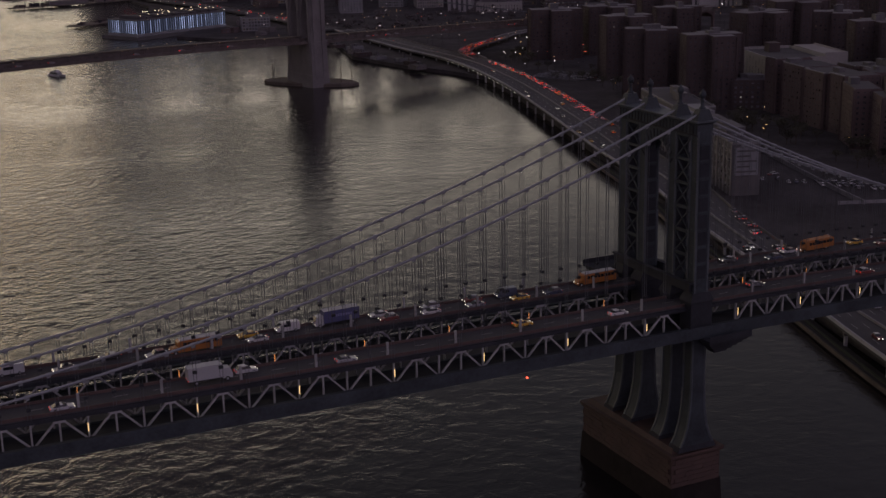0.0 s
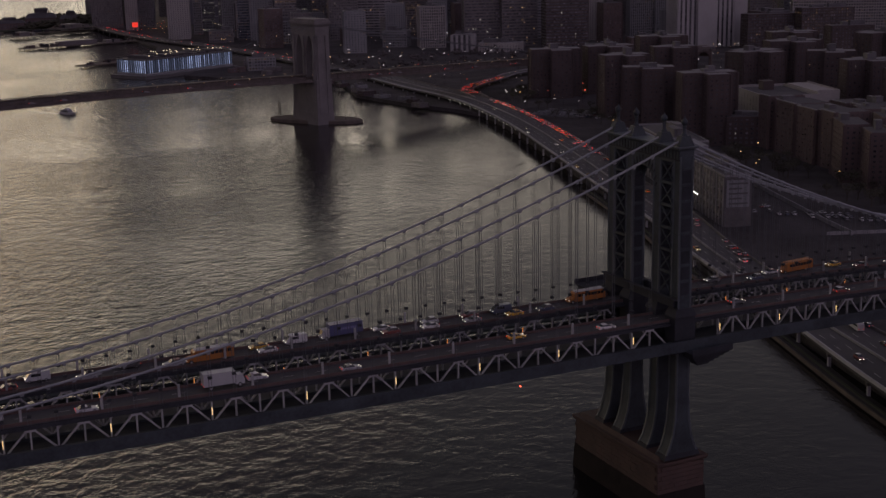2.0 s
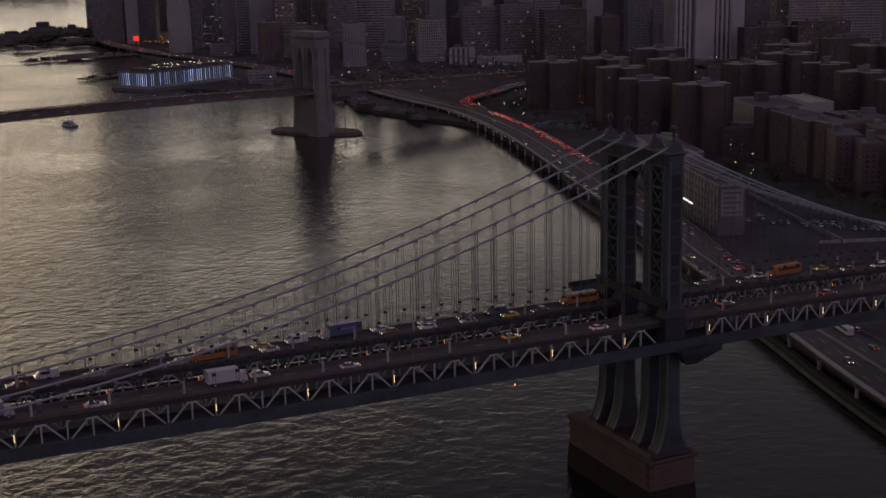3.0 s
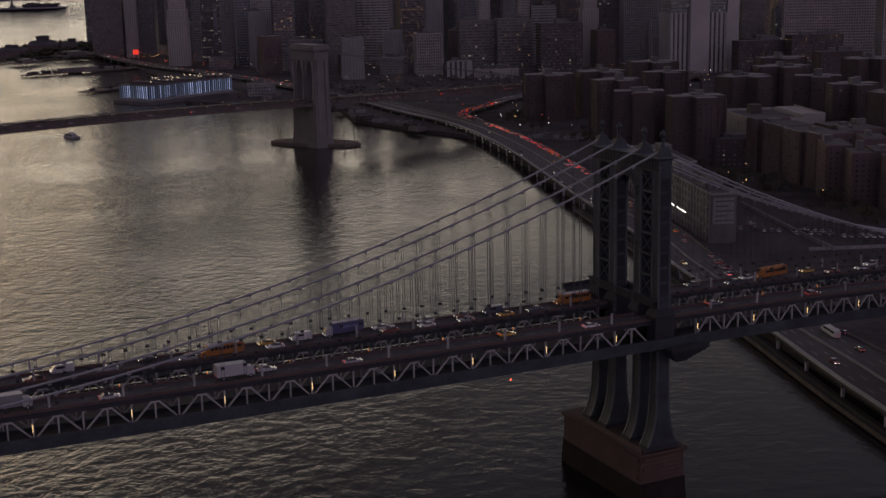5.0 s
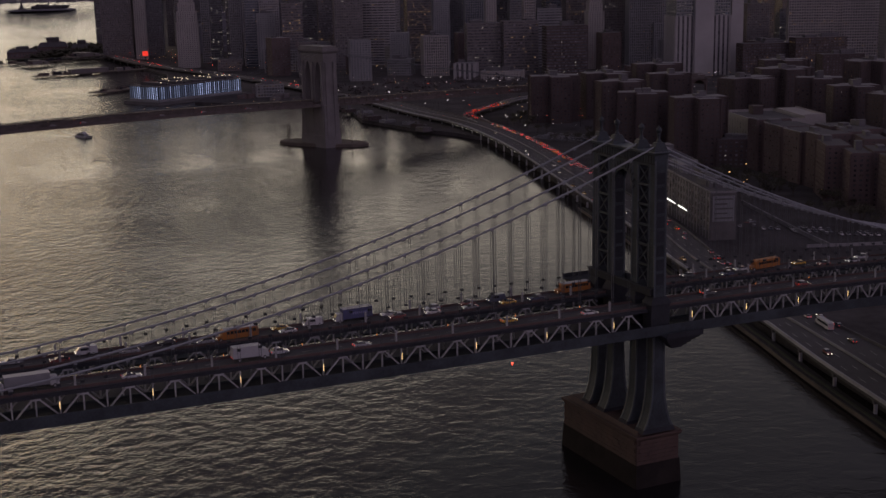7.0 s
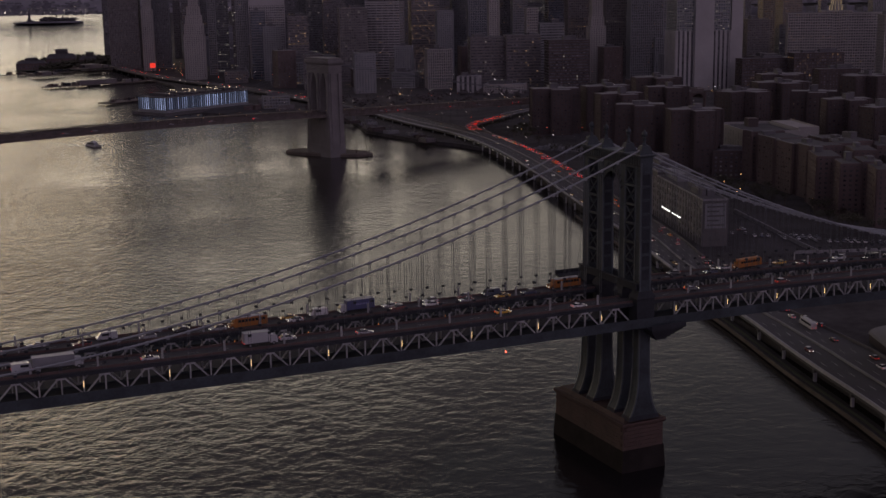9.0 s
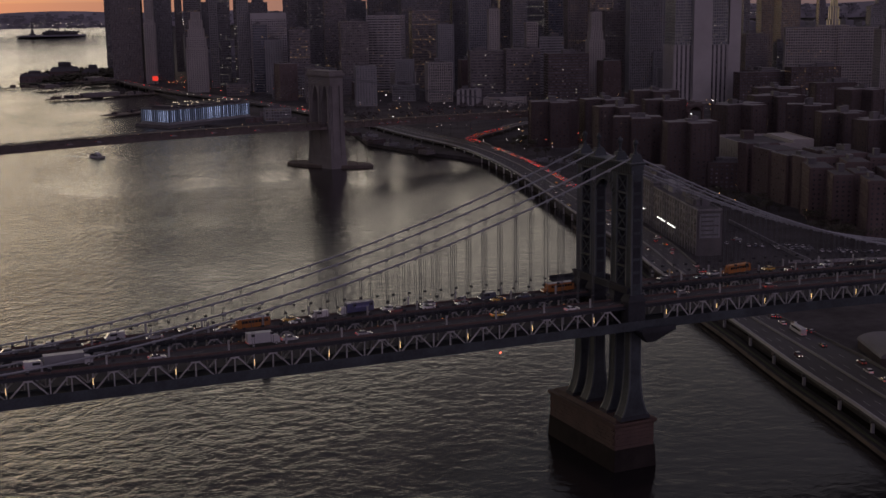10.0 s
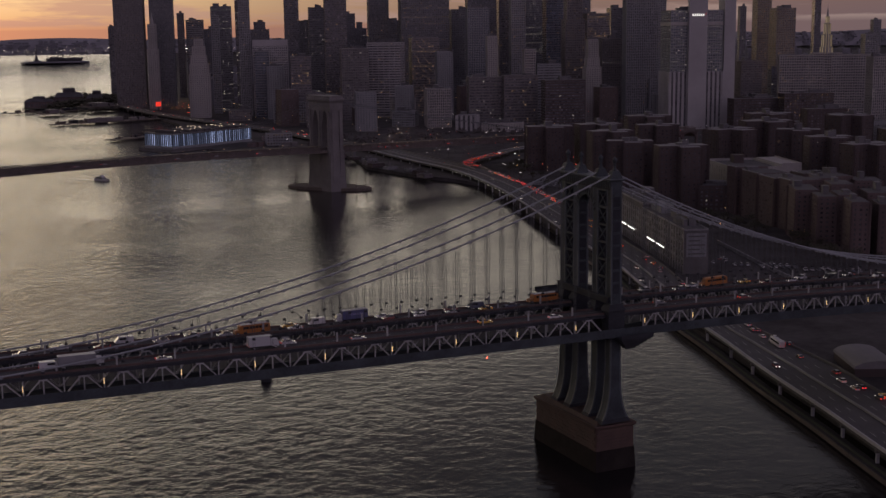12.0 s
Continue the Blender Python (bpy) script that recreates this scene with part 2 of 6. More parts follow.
VAN_WHITE = surface("white_lorry_paint", (0.34, 0.345, 0.345), 0.5, 0.0, 0.1)
LORRY_BLUE = surface("blue_lorry_panel", (0.07, 0.075, 0.16), 0.5, 0.0, 0.15)
HEAD = shining("headlamp_glow", (1.0, 0.9, 0.74), 3.4)
HEAD_DIM = shining("dim_headlamp_glow", (1.0, 0.9, 0.74), 1.6)
TAIL_DIM = shining("dim_tail_lamp_glow", (1.0, 0.05, 0.03), 0.9)
TAIL = shining("tail_lamp_glow", (1.0, 0.018, 0.012), 3.6)
SODIUM = shining("sodium_lamp_glow", (1.0, 0.55, 0.2), 3.0)
WHITE_LAMP = shining("white_lamp_glow", (1.0, 0.93, 0.82), 4.5)
RED_LAMP = shining("red_beacon_glow", (1.0, 0.08, 0.04), 7.0)
LIT_WARM = shining("warm_lit_window", (1.0, 0.62, 0.34), 0.15, 0.75)
LIT_COOL = shining("cool_lit_window", (0.97, 0.86, 0.74), 0.17, 0.75)
STRIP = shining("fluorescent_strip", (1.0, 0.97, 0.9), 2.2)
BLUE_LED = shining("blue_white_facade_light", (0.52, 0.62, 1.0), 0.3)
_t = BLUE_LED.node_tree
_pick = maths(_t, "POWER", _t.nodes.new("ShaderNodeObjectInfo").outputs["Random"], 2.0)
_t.links.new(maths(_t, "ADD", 0.1, maths(_t, "MULTIPLY", _pick, 0.85)), [n for n in _t.nodes if n.type == "EMISSION"][0].inputs["Strength"])


# ---------------------------------------------------------------- building blocks
class Geo:
    """Gathers boxes, beams and tubes into one mesh."""

    def __init__(self):
        self.v, self.f = [], []

    def poly(self, points):
        n = len(self.v)
        self.v += [tuple(p) for p in points]
        self.f.append(tuple(range(n, n + len(points))))
        return self

    def box(self, x0, y0, z0, x1, y1, z1):
        n = len(self.v)
        self.v += [(x0, y0, z0), (x1, y0, z0), (x1, y1, z0), (x0, y1, z0), (x0, y0, z1), (x1, y0, z1), (x1, y1, z1), (x0, y1, z1)]
        self.f += [tuple(n + i for i in q) for q in ((3, 2, 1, 0), (4, 5, 6, 7), (0, 1, 5, 4), (1, 2, 6, 5), (2, 3, 7, 6), (3, 0, 4, 7))]
        return self

    def frustum(self, low, high):
        """A block between two level rectangles (x0, y0, x1, y1, z)."""
        n = len(self.v)
        for x0, y0, x1, y1, z in (low, high):
            self.v += [(x0, y0, z), (x1, y0, z), (x1, y1, z), (x0, y1, z)]
        self.f += [tuple(n + i for i in q) for q in ((3, 2, 1, 0), (4, 5, 6, 7), (0, 1, 5, 4), (1, 2, 6, 5), (2, 3, 7, 6), (3, 0, 4, 7))]
        return self

    def beam(self, p, q, w, h, up=(0, 0, 1)):
        """A bar from p to q, w wide and h deep."""
        p, q = Vector(p), Vector(q)
        d = (q - p).normalized()
        s = d.cross(Vector(up))
        s = s.normalized() if s.length > 1e-4 else Vector((1, 0, 0))
        u = s.cross(d)
        n = len(self.v)
        for c in (p, q):
            self.v += [tuple(c + s * a * w / 2 + u * b * h / 2) for a, b in ((-1, -1), (1, -1), (1, 1), (-1, 1))]
        self.f += [tuple(n + i for i in k) for k in ((3, 2, 1, 0), (4, 5, 6, 7), (0, 1, 5, 4), (1, 2, 6, 5), (2, 3, 7, 6), (3, 0, 4, 7))]
        return self

    def tube(self, p, q, r, r2=None, sides=8):
        p, q = Vector(p), Vector(q)
        r2 = r if r2 is None else r2
        d = (q - p).normalized()
        s = d.orthogonal().normalized()
        u = d.cross(s)
        n = len(self.v)
        for c, k in ((p, r), (q, r2)):
            self.v += [tuple(c + (s * math.cos(a) + u * math.sin(a)) * k) for a in (2 * math.pi * i / sides for i in range(sides))]
        self.f += [(n + i, n + (i + 1) % sides, n + sides + (i + 1) % sides, n + sides + i) for i in range(sides)]
        self.f += [tuple(n + i for i in reversed(range(sides))), tuple(n + sides + i for i in range(sides))]
        return self

    def turned(self, profile, centre=(0, 0, 0), sides=12):
        """A turned shape from (radius, height) pairs."""
        n, k = len(self.v), len(profile)
        for r, z in profile:
            self.v += [(centre[0] + r * math.cos(a), centre[1] + r * math.sin(a), centre[2] + z) for a in (2 * math.pi * i / sides for i in range(sides))]
        for j in range(k - 1):
            self.f += [(n + j * sides + i, n + j * sides + (i + 1) % sides, n + (j + 1) * sides + (i + 1) % sides, n + (j + 1) * sides + i) for i in range(sides)]
        self.f += [tuple(n + i for i in reversed(range(sides))), tuple(n + (k - 1) * sides + i for i in range(sides))]
        return self

    def sweep(self, line, section, closed=True):
        """A section of (across, up) points drawn along a level or sloping line."""
        n, k = len(self.v), len(section)
        line = [Vector(p) for p in line]
        for i, p in enumerate(line):
            d = (line[min(i + 1, len(line) - 1)] - line[max(i - 1, 0)])
            d.z = 0
            d.normalize()
            s = Vector((d.y, -d.x, 0))
            self.v += [tuple(p + s * a + Vector((0, 0, b))) for a, b in section]
        for i in range(len(line) - 1):
            for j in range(k if closed else k - 1):
                a, b = n + i * k + j, n + i * k + (j + 1) % k
                self.f.append((a, b, b + k, a + k))
        if closed:
            self.f += [tuple(n + j for j in reversed(range(k))), tuple(n + (len(line) - 1) * k + j for j in range(k))]
        return self

    def mesh(self, name, material, smooth=False):
        me = bpy.data.meshes.new(name)
        me.from_pydata(self.v, [], self.f)
        me.materials.append(material)
        if smooth:
            me.polygons.foreach_set("use_smooth", [True] * len(me.polygons))
        me.update()
        return me


def part(name, shape, material, parent, label="", kind="", smooth=False, at=None):
    """Links a shape as ONE mesh object under a thing or a part."""
    me = shape.mesh(name, material, smooth) if isinstance(shape, Geo) else shape
    ob = new(name, me)
    ob.parent = parent
    if at is not None:
        ob.matrix_basis = at
    return tagged(ob, label, kind=kind)


def thing(name, label, category, at=None, group="", kind=""):
    ob = new(name)
    ob.empty_display_size = 0.5
    if at is not None:
        ob.matrix_basis = at
    return tagged(ob, label, category, group, kind)


def solid(name, shape, material, label, category, kind="", smooth=False, at=None, group=""):
    ob = new(name, shape.mesh(name, material, smooth))
    if at is not None:
        ob.matrix_basis = at
    return tagged(ob, label, category, group, kind)

# ---------------------------------------------------------------- water and land
def far_rise(d):
    """The bay's sheet lifts a little towards the distance, as high as the true bay would reach up."""
    return 68.0 * max(0.0, (d - 3000) / 1750) ** 3


def river():
    g = Geo()
    radii = [0, 60, 120, 200, 300, 450, 650, 900, 1300, 1800, 2400, 3000] + [3000 + 125 * i for i in range(1, 16)]
    spokes = 96
    g.v.append((-200, -300, 0))
    for r in radii[1:]:
        g.v += [(-200 + r * math.cos(a), -300 + r * math.sin(a), far_rise(r)) for a in (2 * math.pi * i / spokes for i in range(spokes))]
    for i in range(spokes):
        g.f.append((0, 1 + i, 1 + (i + 1) % spokes))
    for j in range(len(radii) - 2):
        a, b = 1 + j * spokes, 1 + (j + 1) * spokes
        g.f += [(a + i, b + i, b + (i + 1) % spokes, a + (i + 1) % spokes) for i in range(spokes)]
    return solid("water", g, WATER, "dark rippled river water reflecting the evening sky", "water", "structure", True)


river()

GROUND = 3.0
SHORE = [(57, -130), (73, -80), (87, -36), (102, 12), (122, 84), (136, 140), (160, 205), (206, 350), (238, 450), (276, 575), (300, 672), (292, 720), (276, 765),
         (262, 862), (286, 960), (280, 1060), (208, 1078), (170, 1140), (236, 1250), (205, 1420), (240, 1560), (245, 1700), (258, 1850),
         (250, 2000), (236, 2150), (290, 2330), (400, 2500), (700, 2800), (1300, 3400), (1500, 3900)]


def land():
    g = Geo()
    outline = [Vector((x, y, 0)) for x, y in SHORE] + [Vector(p) for p in ((4300, 900, 0), (4300, -900, 0), (600, -900, 0))]
    top = [(p.x, p.y, GROUND) for p in outline]
    g.poly(top)
    n = len(outline)
    for i in range(n):
        a, b = outline[i], outline[(i + 1) % n]
        g.poly([(a.x, a.y, -1), (b.x, b.y, -1), (b.x, b.y, GROUND), (a.x, a.y, GROUND)])
    return solid("ground", g, PAVING, "dark paved city ground behind a sheer bulkhead", "ground", "structure")


land()


def far_shore():
    """Low hills and flats across the bay, at the edge of sight."""
    g = Geo()
    rng = random.Random(5)
    cols, rows = 150, 6
    for j in range(rows):
        for i in range(cols + 1):
            a = radians(-14 + 92 * i / cols)
            d = 4640 + 34 * j
            crest = 110 + 3.5 * math.sin(i * 0.21) + 3.5 * math.sin(i * 0.53 + 1) + 2 * noise.noise((i * 0.6, j, 0))
            if i > 95:
                crest += min(1, (i - 95) / 18) * 7
            base = far_rise(d + 100) - 6
            g.v.append((-215 + d * math.sin(a), -340 + d * math.cos(a), base + (crest - base) * (j / (rows - 1)) ** 0.9))
    for j in range(rows - 1):
        g.f += [(j * (cols + 1) + i, j * (cols + 1) + i + 1, (j + 1) * (cols + 1) + i + 1, (j + 1) * (cols + 1) + i) for i in range(cols)]
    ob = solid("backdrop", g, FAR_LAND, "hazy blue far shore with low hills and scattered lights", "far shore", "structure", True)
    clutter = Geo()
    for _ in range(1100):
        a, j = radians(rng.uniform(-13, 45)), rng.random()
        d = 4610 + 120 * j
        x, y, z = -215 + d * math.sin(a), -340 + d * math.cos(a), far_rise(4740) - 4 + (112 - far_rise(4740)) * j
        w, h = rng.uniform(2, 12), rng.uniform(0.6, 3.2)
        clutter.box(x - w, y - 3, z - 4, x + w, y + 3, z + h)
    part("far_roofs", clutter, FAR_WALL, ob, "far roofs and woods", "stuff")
    lights = Geo()
    for _ in range(900):
        a = radians(rng.uniform(-13, 40))
        j = rng.random() ** 1.7
        d = 4600 + 120 * j
        z = far_rise(4760) + (100 - far_rise(4760)) * j * 0.7
        s = rng.uniform(0.35, 0.9)
        x, y = -215 + d * math.sin(a), -340 + d * math.cos(a)
        lights.box(x - s, y - s, z, x + s, y + s, z + s * 1.4)
    for _ in range(150):
        a, d = radians(rng.gauss(0.5, 3.2)), 4605
        x, y, z, s = -215 + d * math.sin(a), -340 + d * math.cos(a), far_rise(4760) + rng.uniform(4, 13), rng.uniform(0.5, 1.1)
        lights.box(x - s, y - s, z, x + s, y + s, z + s)
    part("shore_light", lights, FAR_SPARK, ob, "scattered far street lights", "stuff")


# Distance haze is mixed into these base colours; the air itself is clear.
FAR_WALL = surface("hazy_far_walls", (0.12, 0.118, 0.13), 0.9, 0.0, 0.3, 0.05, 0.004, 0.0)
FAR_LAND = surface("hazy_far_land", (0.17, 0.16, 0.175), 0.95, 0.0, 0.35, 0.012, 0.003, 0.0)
FAR_SPARK = shining("far_street_light", (1.0, 0.84, 0.64), 3.2, 0.8)
far_shore()


def far_city():
    """The low city that runs on behind the towers to the hills."""
    g = Geo()
    n, rows = 40, [2700 + 100 * i for i in range(21)]
    for r in rows:
        for i in range(n + 1):
            a = radians(13 + 66 * i / n)
            g.v.append((-200 + r * math.sin(a), -300 + r * math.cos(a), far_rise(r) + 3.3))
    for j in range(len(rows) - 1):
        g.f += [(j * (n + 1) + i, j * (n + 1) + i + 1, (j + 1) * (n + 1) + i + 1, (j + 1) * (n + 1) + i) for i in range(n)]
    solid("ground", g, PAVING, "dark far city ground running to the hills", "ground", "structure")
    rng = random.Random(77)
    blocks = Geo()
    for _ in range(700):
        a, r = radians(rng.uniform(14, 60)), rng.uniform(2400, 4300)
        x, y, z = -200 + r * math.sin(a), -300 + r * math.cos(a), far_rise(r) + 2
        w, d, h = rng.uniform(10, 26), rng.uniform(10, 26), rng.choice((12, 16, 20, 24, 34, 50))
        blocks.box(x - w, y - d, z, x + w, y + d, z + h)
        blocks.box(x - w * 0.3, y - d * 0.3, z + h, x + w * 0.4, y + d * 0.3, z + h + 4)
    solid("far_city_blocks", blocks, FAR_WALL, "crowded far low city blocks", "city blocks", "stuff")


far_city()

# ---------------------------------------------------------------- the near suspension bridge
TX = -1.7          # the tower's middle along the bridge
PLANES = (13.9, 5.6, -6.5, -14.8)
MID = -0.45        # the roadways' middle between the cables
PANEL = 5.24       # over the river
SHORE_PANEL = 4.72  # in the side span


def fall(x):
    """The deck's camber: it climbs gently out over the river and drops towards the shore."""
    return -0.72 - 0.00885 * x + 2.02e-5 * x * x if x < 0 else -0.72 - 0.0085 * x - 0.00019 * x * x


def cable_z(x):
    if x < TX:
        return 54.0 + 9.15e-4 * (x + 219) ** 2
    x -= TX
    return 97.2 - 0.491 * x + 0.0013 * x * x


DECK_X = [-246 + 20.5 * i for i in range(13)] + [15 * i for i in range(1, 12)]


RUSTY = surface("rust_brown_steel", (0.075, 0.048, 0.042), 0.8, 0.0, 0.35, 2.0, 0.2, 0.2)


def deck():
    top = thing("bridge_deck", "two-level steel bridge deck with pale open trusses and roadways", "bridge deck")

    def strip(name, y0, y1, z0, z1, material, label=""):
        g = Geo()
        g.sweep([(x, MID, fall(x)) for x in DECK_X], [(-y1, z0), (-y0, z0), (-y0, z1), (-y1, z1)])
        part(name, g, material, top, label)

    for s, side in ((-1, "near"), (1, "far")):
        lo, hi = sorted((s * 6.6, s * 14.05))
        strip("upper_roadway", lo, hi, 52.0, 52.5, ASPHALT, "dark asphalt upper roadway")
        strip("track_floor", lo, hi, 46.0, 46.3, STEEL_DARK, "dark track floor under the roadway")
        lo, hi = sorted((s * 15.2, s * 19.0))
        strip("walkway", lo, hi, 47.1, 47.5, STEEL, "grey outer walkway")
        lo, hi = sorted((s * 18.86, s * 19.06))
        strip("walkway_girder", lo, hi, 45.8, 48.6, STEEL, "blue-grey outer girder")
        for y in (6.72, 13.93):
            lo, hi = sorted((s * (y - 0.12), s * (y + 0.12)))
            strip("parapet", lo, hi, 52.5, 53.1, RUSTY, "rust-brown steel parapet")
    strip("lower_roadway", -5.7, 5.7, 46.0, 46.5, ASPHALT, "dark asphalt middle roadway")
    for y in PLANES:
        strip("top_chord", y - MID - 0.42, y - MID + 0.42, 51.45, 52.25, STEEL_DARK)
        strip("bottom_chord", y - MID - 0.42, y - MID + 0.42, 45.9, 46.7, STEEL)
    # floor beams
    beam = Geo().box(-0.25, -15.2, 0.4, 0.25, 15.2, 1.5).mesh("floor_beam", STEEL_DARK)
    for k in range(-22, 16):
        part("floor_beam", beam, None, top, at=pose(TX + k * 2 * PANEL, 0, 44.4 + fall(TX + k * 2 * PANEL)))
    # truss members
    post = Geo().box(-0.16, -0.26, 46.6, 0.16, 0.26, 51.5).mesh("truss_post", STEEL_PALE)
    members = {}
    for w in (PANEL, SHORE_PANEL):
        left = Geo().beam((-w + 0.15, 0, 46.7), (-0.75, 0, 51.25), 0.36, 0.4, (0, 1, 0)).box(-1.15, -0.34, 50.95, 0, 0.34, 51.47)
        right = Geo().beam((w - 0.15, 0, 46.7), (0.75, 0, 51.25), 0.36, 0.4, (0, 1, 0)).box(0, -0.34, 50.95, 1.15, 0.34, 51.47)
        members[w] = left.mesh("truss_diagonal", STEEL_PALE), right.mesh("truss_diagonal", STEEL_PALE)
    apexes = [(-10.8 - 2 * PANEL * k, PANEL) for k in range(22)] + [(14.5 + 2 * SHORE_PANEL * k, SHORE_PANEL) for k in range(15)]
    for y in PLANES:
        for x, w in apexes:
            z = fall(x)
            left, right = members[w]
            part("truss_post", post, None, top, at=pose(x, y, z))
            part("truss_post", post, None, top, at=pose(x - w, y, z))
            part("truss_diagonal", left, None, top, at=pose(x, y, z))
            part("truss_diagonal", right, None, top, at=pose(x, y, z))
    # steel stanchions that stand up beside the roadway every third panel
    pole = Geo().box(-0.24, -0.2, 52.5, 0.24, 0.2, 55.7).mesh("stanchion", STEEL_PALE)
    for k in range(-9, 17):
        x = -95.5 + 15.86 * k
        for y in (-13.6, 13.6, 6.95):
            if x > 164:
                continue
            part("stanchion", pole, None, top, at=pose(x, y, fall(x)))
    # lane lines
    dash = Geo()
    for k in range(-40, 40):
        for y in (-10.3, 10.3):
            x = 8 * k
            if x < -240 or x > 160:
                continue
            dash.box(x, y - 0.07, 52.504 + fall(x), x + 3, y + 0.07, 52.508 + fall(x))
    part("lane_line", dash, PAINT_LINE, top, "worn white dashed lane lines", "stuff")
    return top


deck()


def walkway_lamp(at, group, glow):
    top = thing("walkway_lamp", "slim steel post with a warm amber lamp", "lamp", at, group)
    part("lamp_post", Geo().tube((0, 0, 0), (0, 0, 3.0), 0.09, 0.06), STEEL_PALE, top)
    part("bracket", Geo().beam((0, 0, 2.95), (0, -0.2, 3.0), 0.12, 0.08), STEEL_PALE, top)
    # The tube's own glow stands for a post lit by a hidden lamp.
    part("lamp_tube", Geo().tube((0, -0.12, 1.2), (0, -0.12, 2.9), 0.075, None, 6), glow, top, "dim glowing tube standing for a lamplit post")
    return top


AMBER = shining("amber_lamp_glow", (1.0, 0.66, 0.28), 1.6)
ORANGE = shining("orange_lamp_glow", (1.0, 0.34, 0.1), 0.8)
AMBER.cycles.emission_sampling = "AUTO"
first = walkway_lamp(pose(-16.3, -15.9, 47.5 + fall(-16.3)), "lamps along the walkway", AMBER)
for k in range(-7, 11):
    x = -16.3 - 4 * PANEL * k if k >= 0 else 9.6 - 4 * SHORE_PANEL * (k + 1)
    if k:
        copy_thing(first, pose(x, -15.9, 47.5 + fall(x)))
inner = walkway_lamp(pose(-77.5, 4.7, 47.3 + fall(-77.5)), "lamps along the middle roadway", ORANGE)
tagged(inner, "slim steel post with an orange lamp beside the middle roadway")
for k in range(-7, 9):
    x = -77.5 - 4 * PANEL * k
    if k:
        copy_thing(inner, pose(x, 4.7, 47.3 + fall(x)))


def cables():
    rope = Geo()
    for a in (-0.3, 0.3):
        rope.tube((a, 0, 0), (a, 0, 1), 0.05, None, 6)
    rope = rope.mesh("suspender", ROPE)
    clamp = Geo().tube((-0.42, 0, 0), (0.42, 0, 0), 0.36, None, 10).box(-0.38, -0.16, -0.62, 0.38, 0.16, -0.26).mesh("cable_band", CABLE)
    socket = Geo().box(-0.4, -0.32, 0, 0.4, 0.32, 0.55).mesh("rope_socket", STEEL_DARK)
    for y in PLANES:
        xs = [-246 + 4 * i for i in range(61)] + [TX - 1.5 + 0.5, TX + 1.5] + [2 + 4 * i for i in range(47)]
        xs = sorted(xs)
        top = thing("main_cable", "thick grey wire-wrapped bridge cable slung over the tower", "bridge cable", None, "main cables of the bridge")
        line = Geo()
        n, sides = 0, 10
        for x in xs:
            slope = (cable_z(x + 0.1) - cable_z(x - 0.1)) / 0.2
            d = Vector((1, 0, slope)).normalized()
            u = Vector((-d.z, 0, d.x))
            for i in range(sides):
                a = 2 * math.pi * i / sides
                line.v.append(tuple(Vector((x, y, cable_z(x))) + Vector((0, 1, 0)) * math.cos(a) * 0.27 + u * math.sin(a) * 0.27))
        for k in range(len(xs) - 1):
            line.f += [(k * sides + i, k * sides + (i + 1) % sides, (k + 1) * sides + (i + 1) % sides, (k + 1) * sides + i) for i in range(sides)]
        part("cable", line, CABLE, top, smooth=True)
        spots = [-10.8 - PANEL * k for k in range(0, 44)] + [9.8 + SHORE_PANEL * k for k in range(0, 26)]
        for x in spots:
            z, low = cable_z(x), 52.2 + fall(x)
            slope = math.degrees(math.atan((cable_z(x + 0.1) - cable_z(x - 0.1)) / 0.2))
            part("cable_band", clamp, None, top, at=pose(x, y, z, 0, -slope, 0))
            if z - low > 1.2:
                part("suspender", rope, None, top, at=pose(x, y, low) @ Matrix.Diagonal((1, 1, z - low - 0.3, 1)))
                part("rope_socket", socket, None, top, at=pose(x, y, low + min(4.2, (z - low) * 0.4)))


cables()


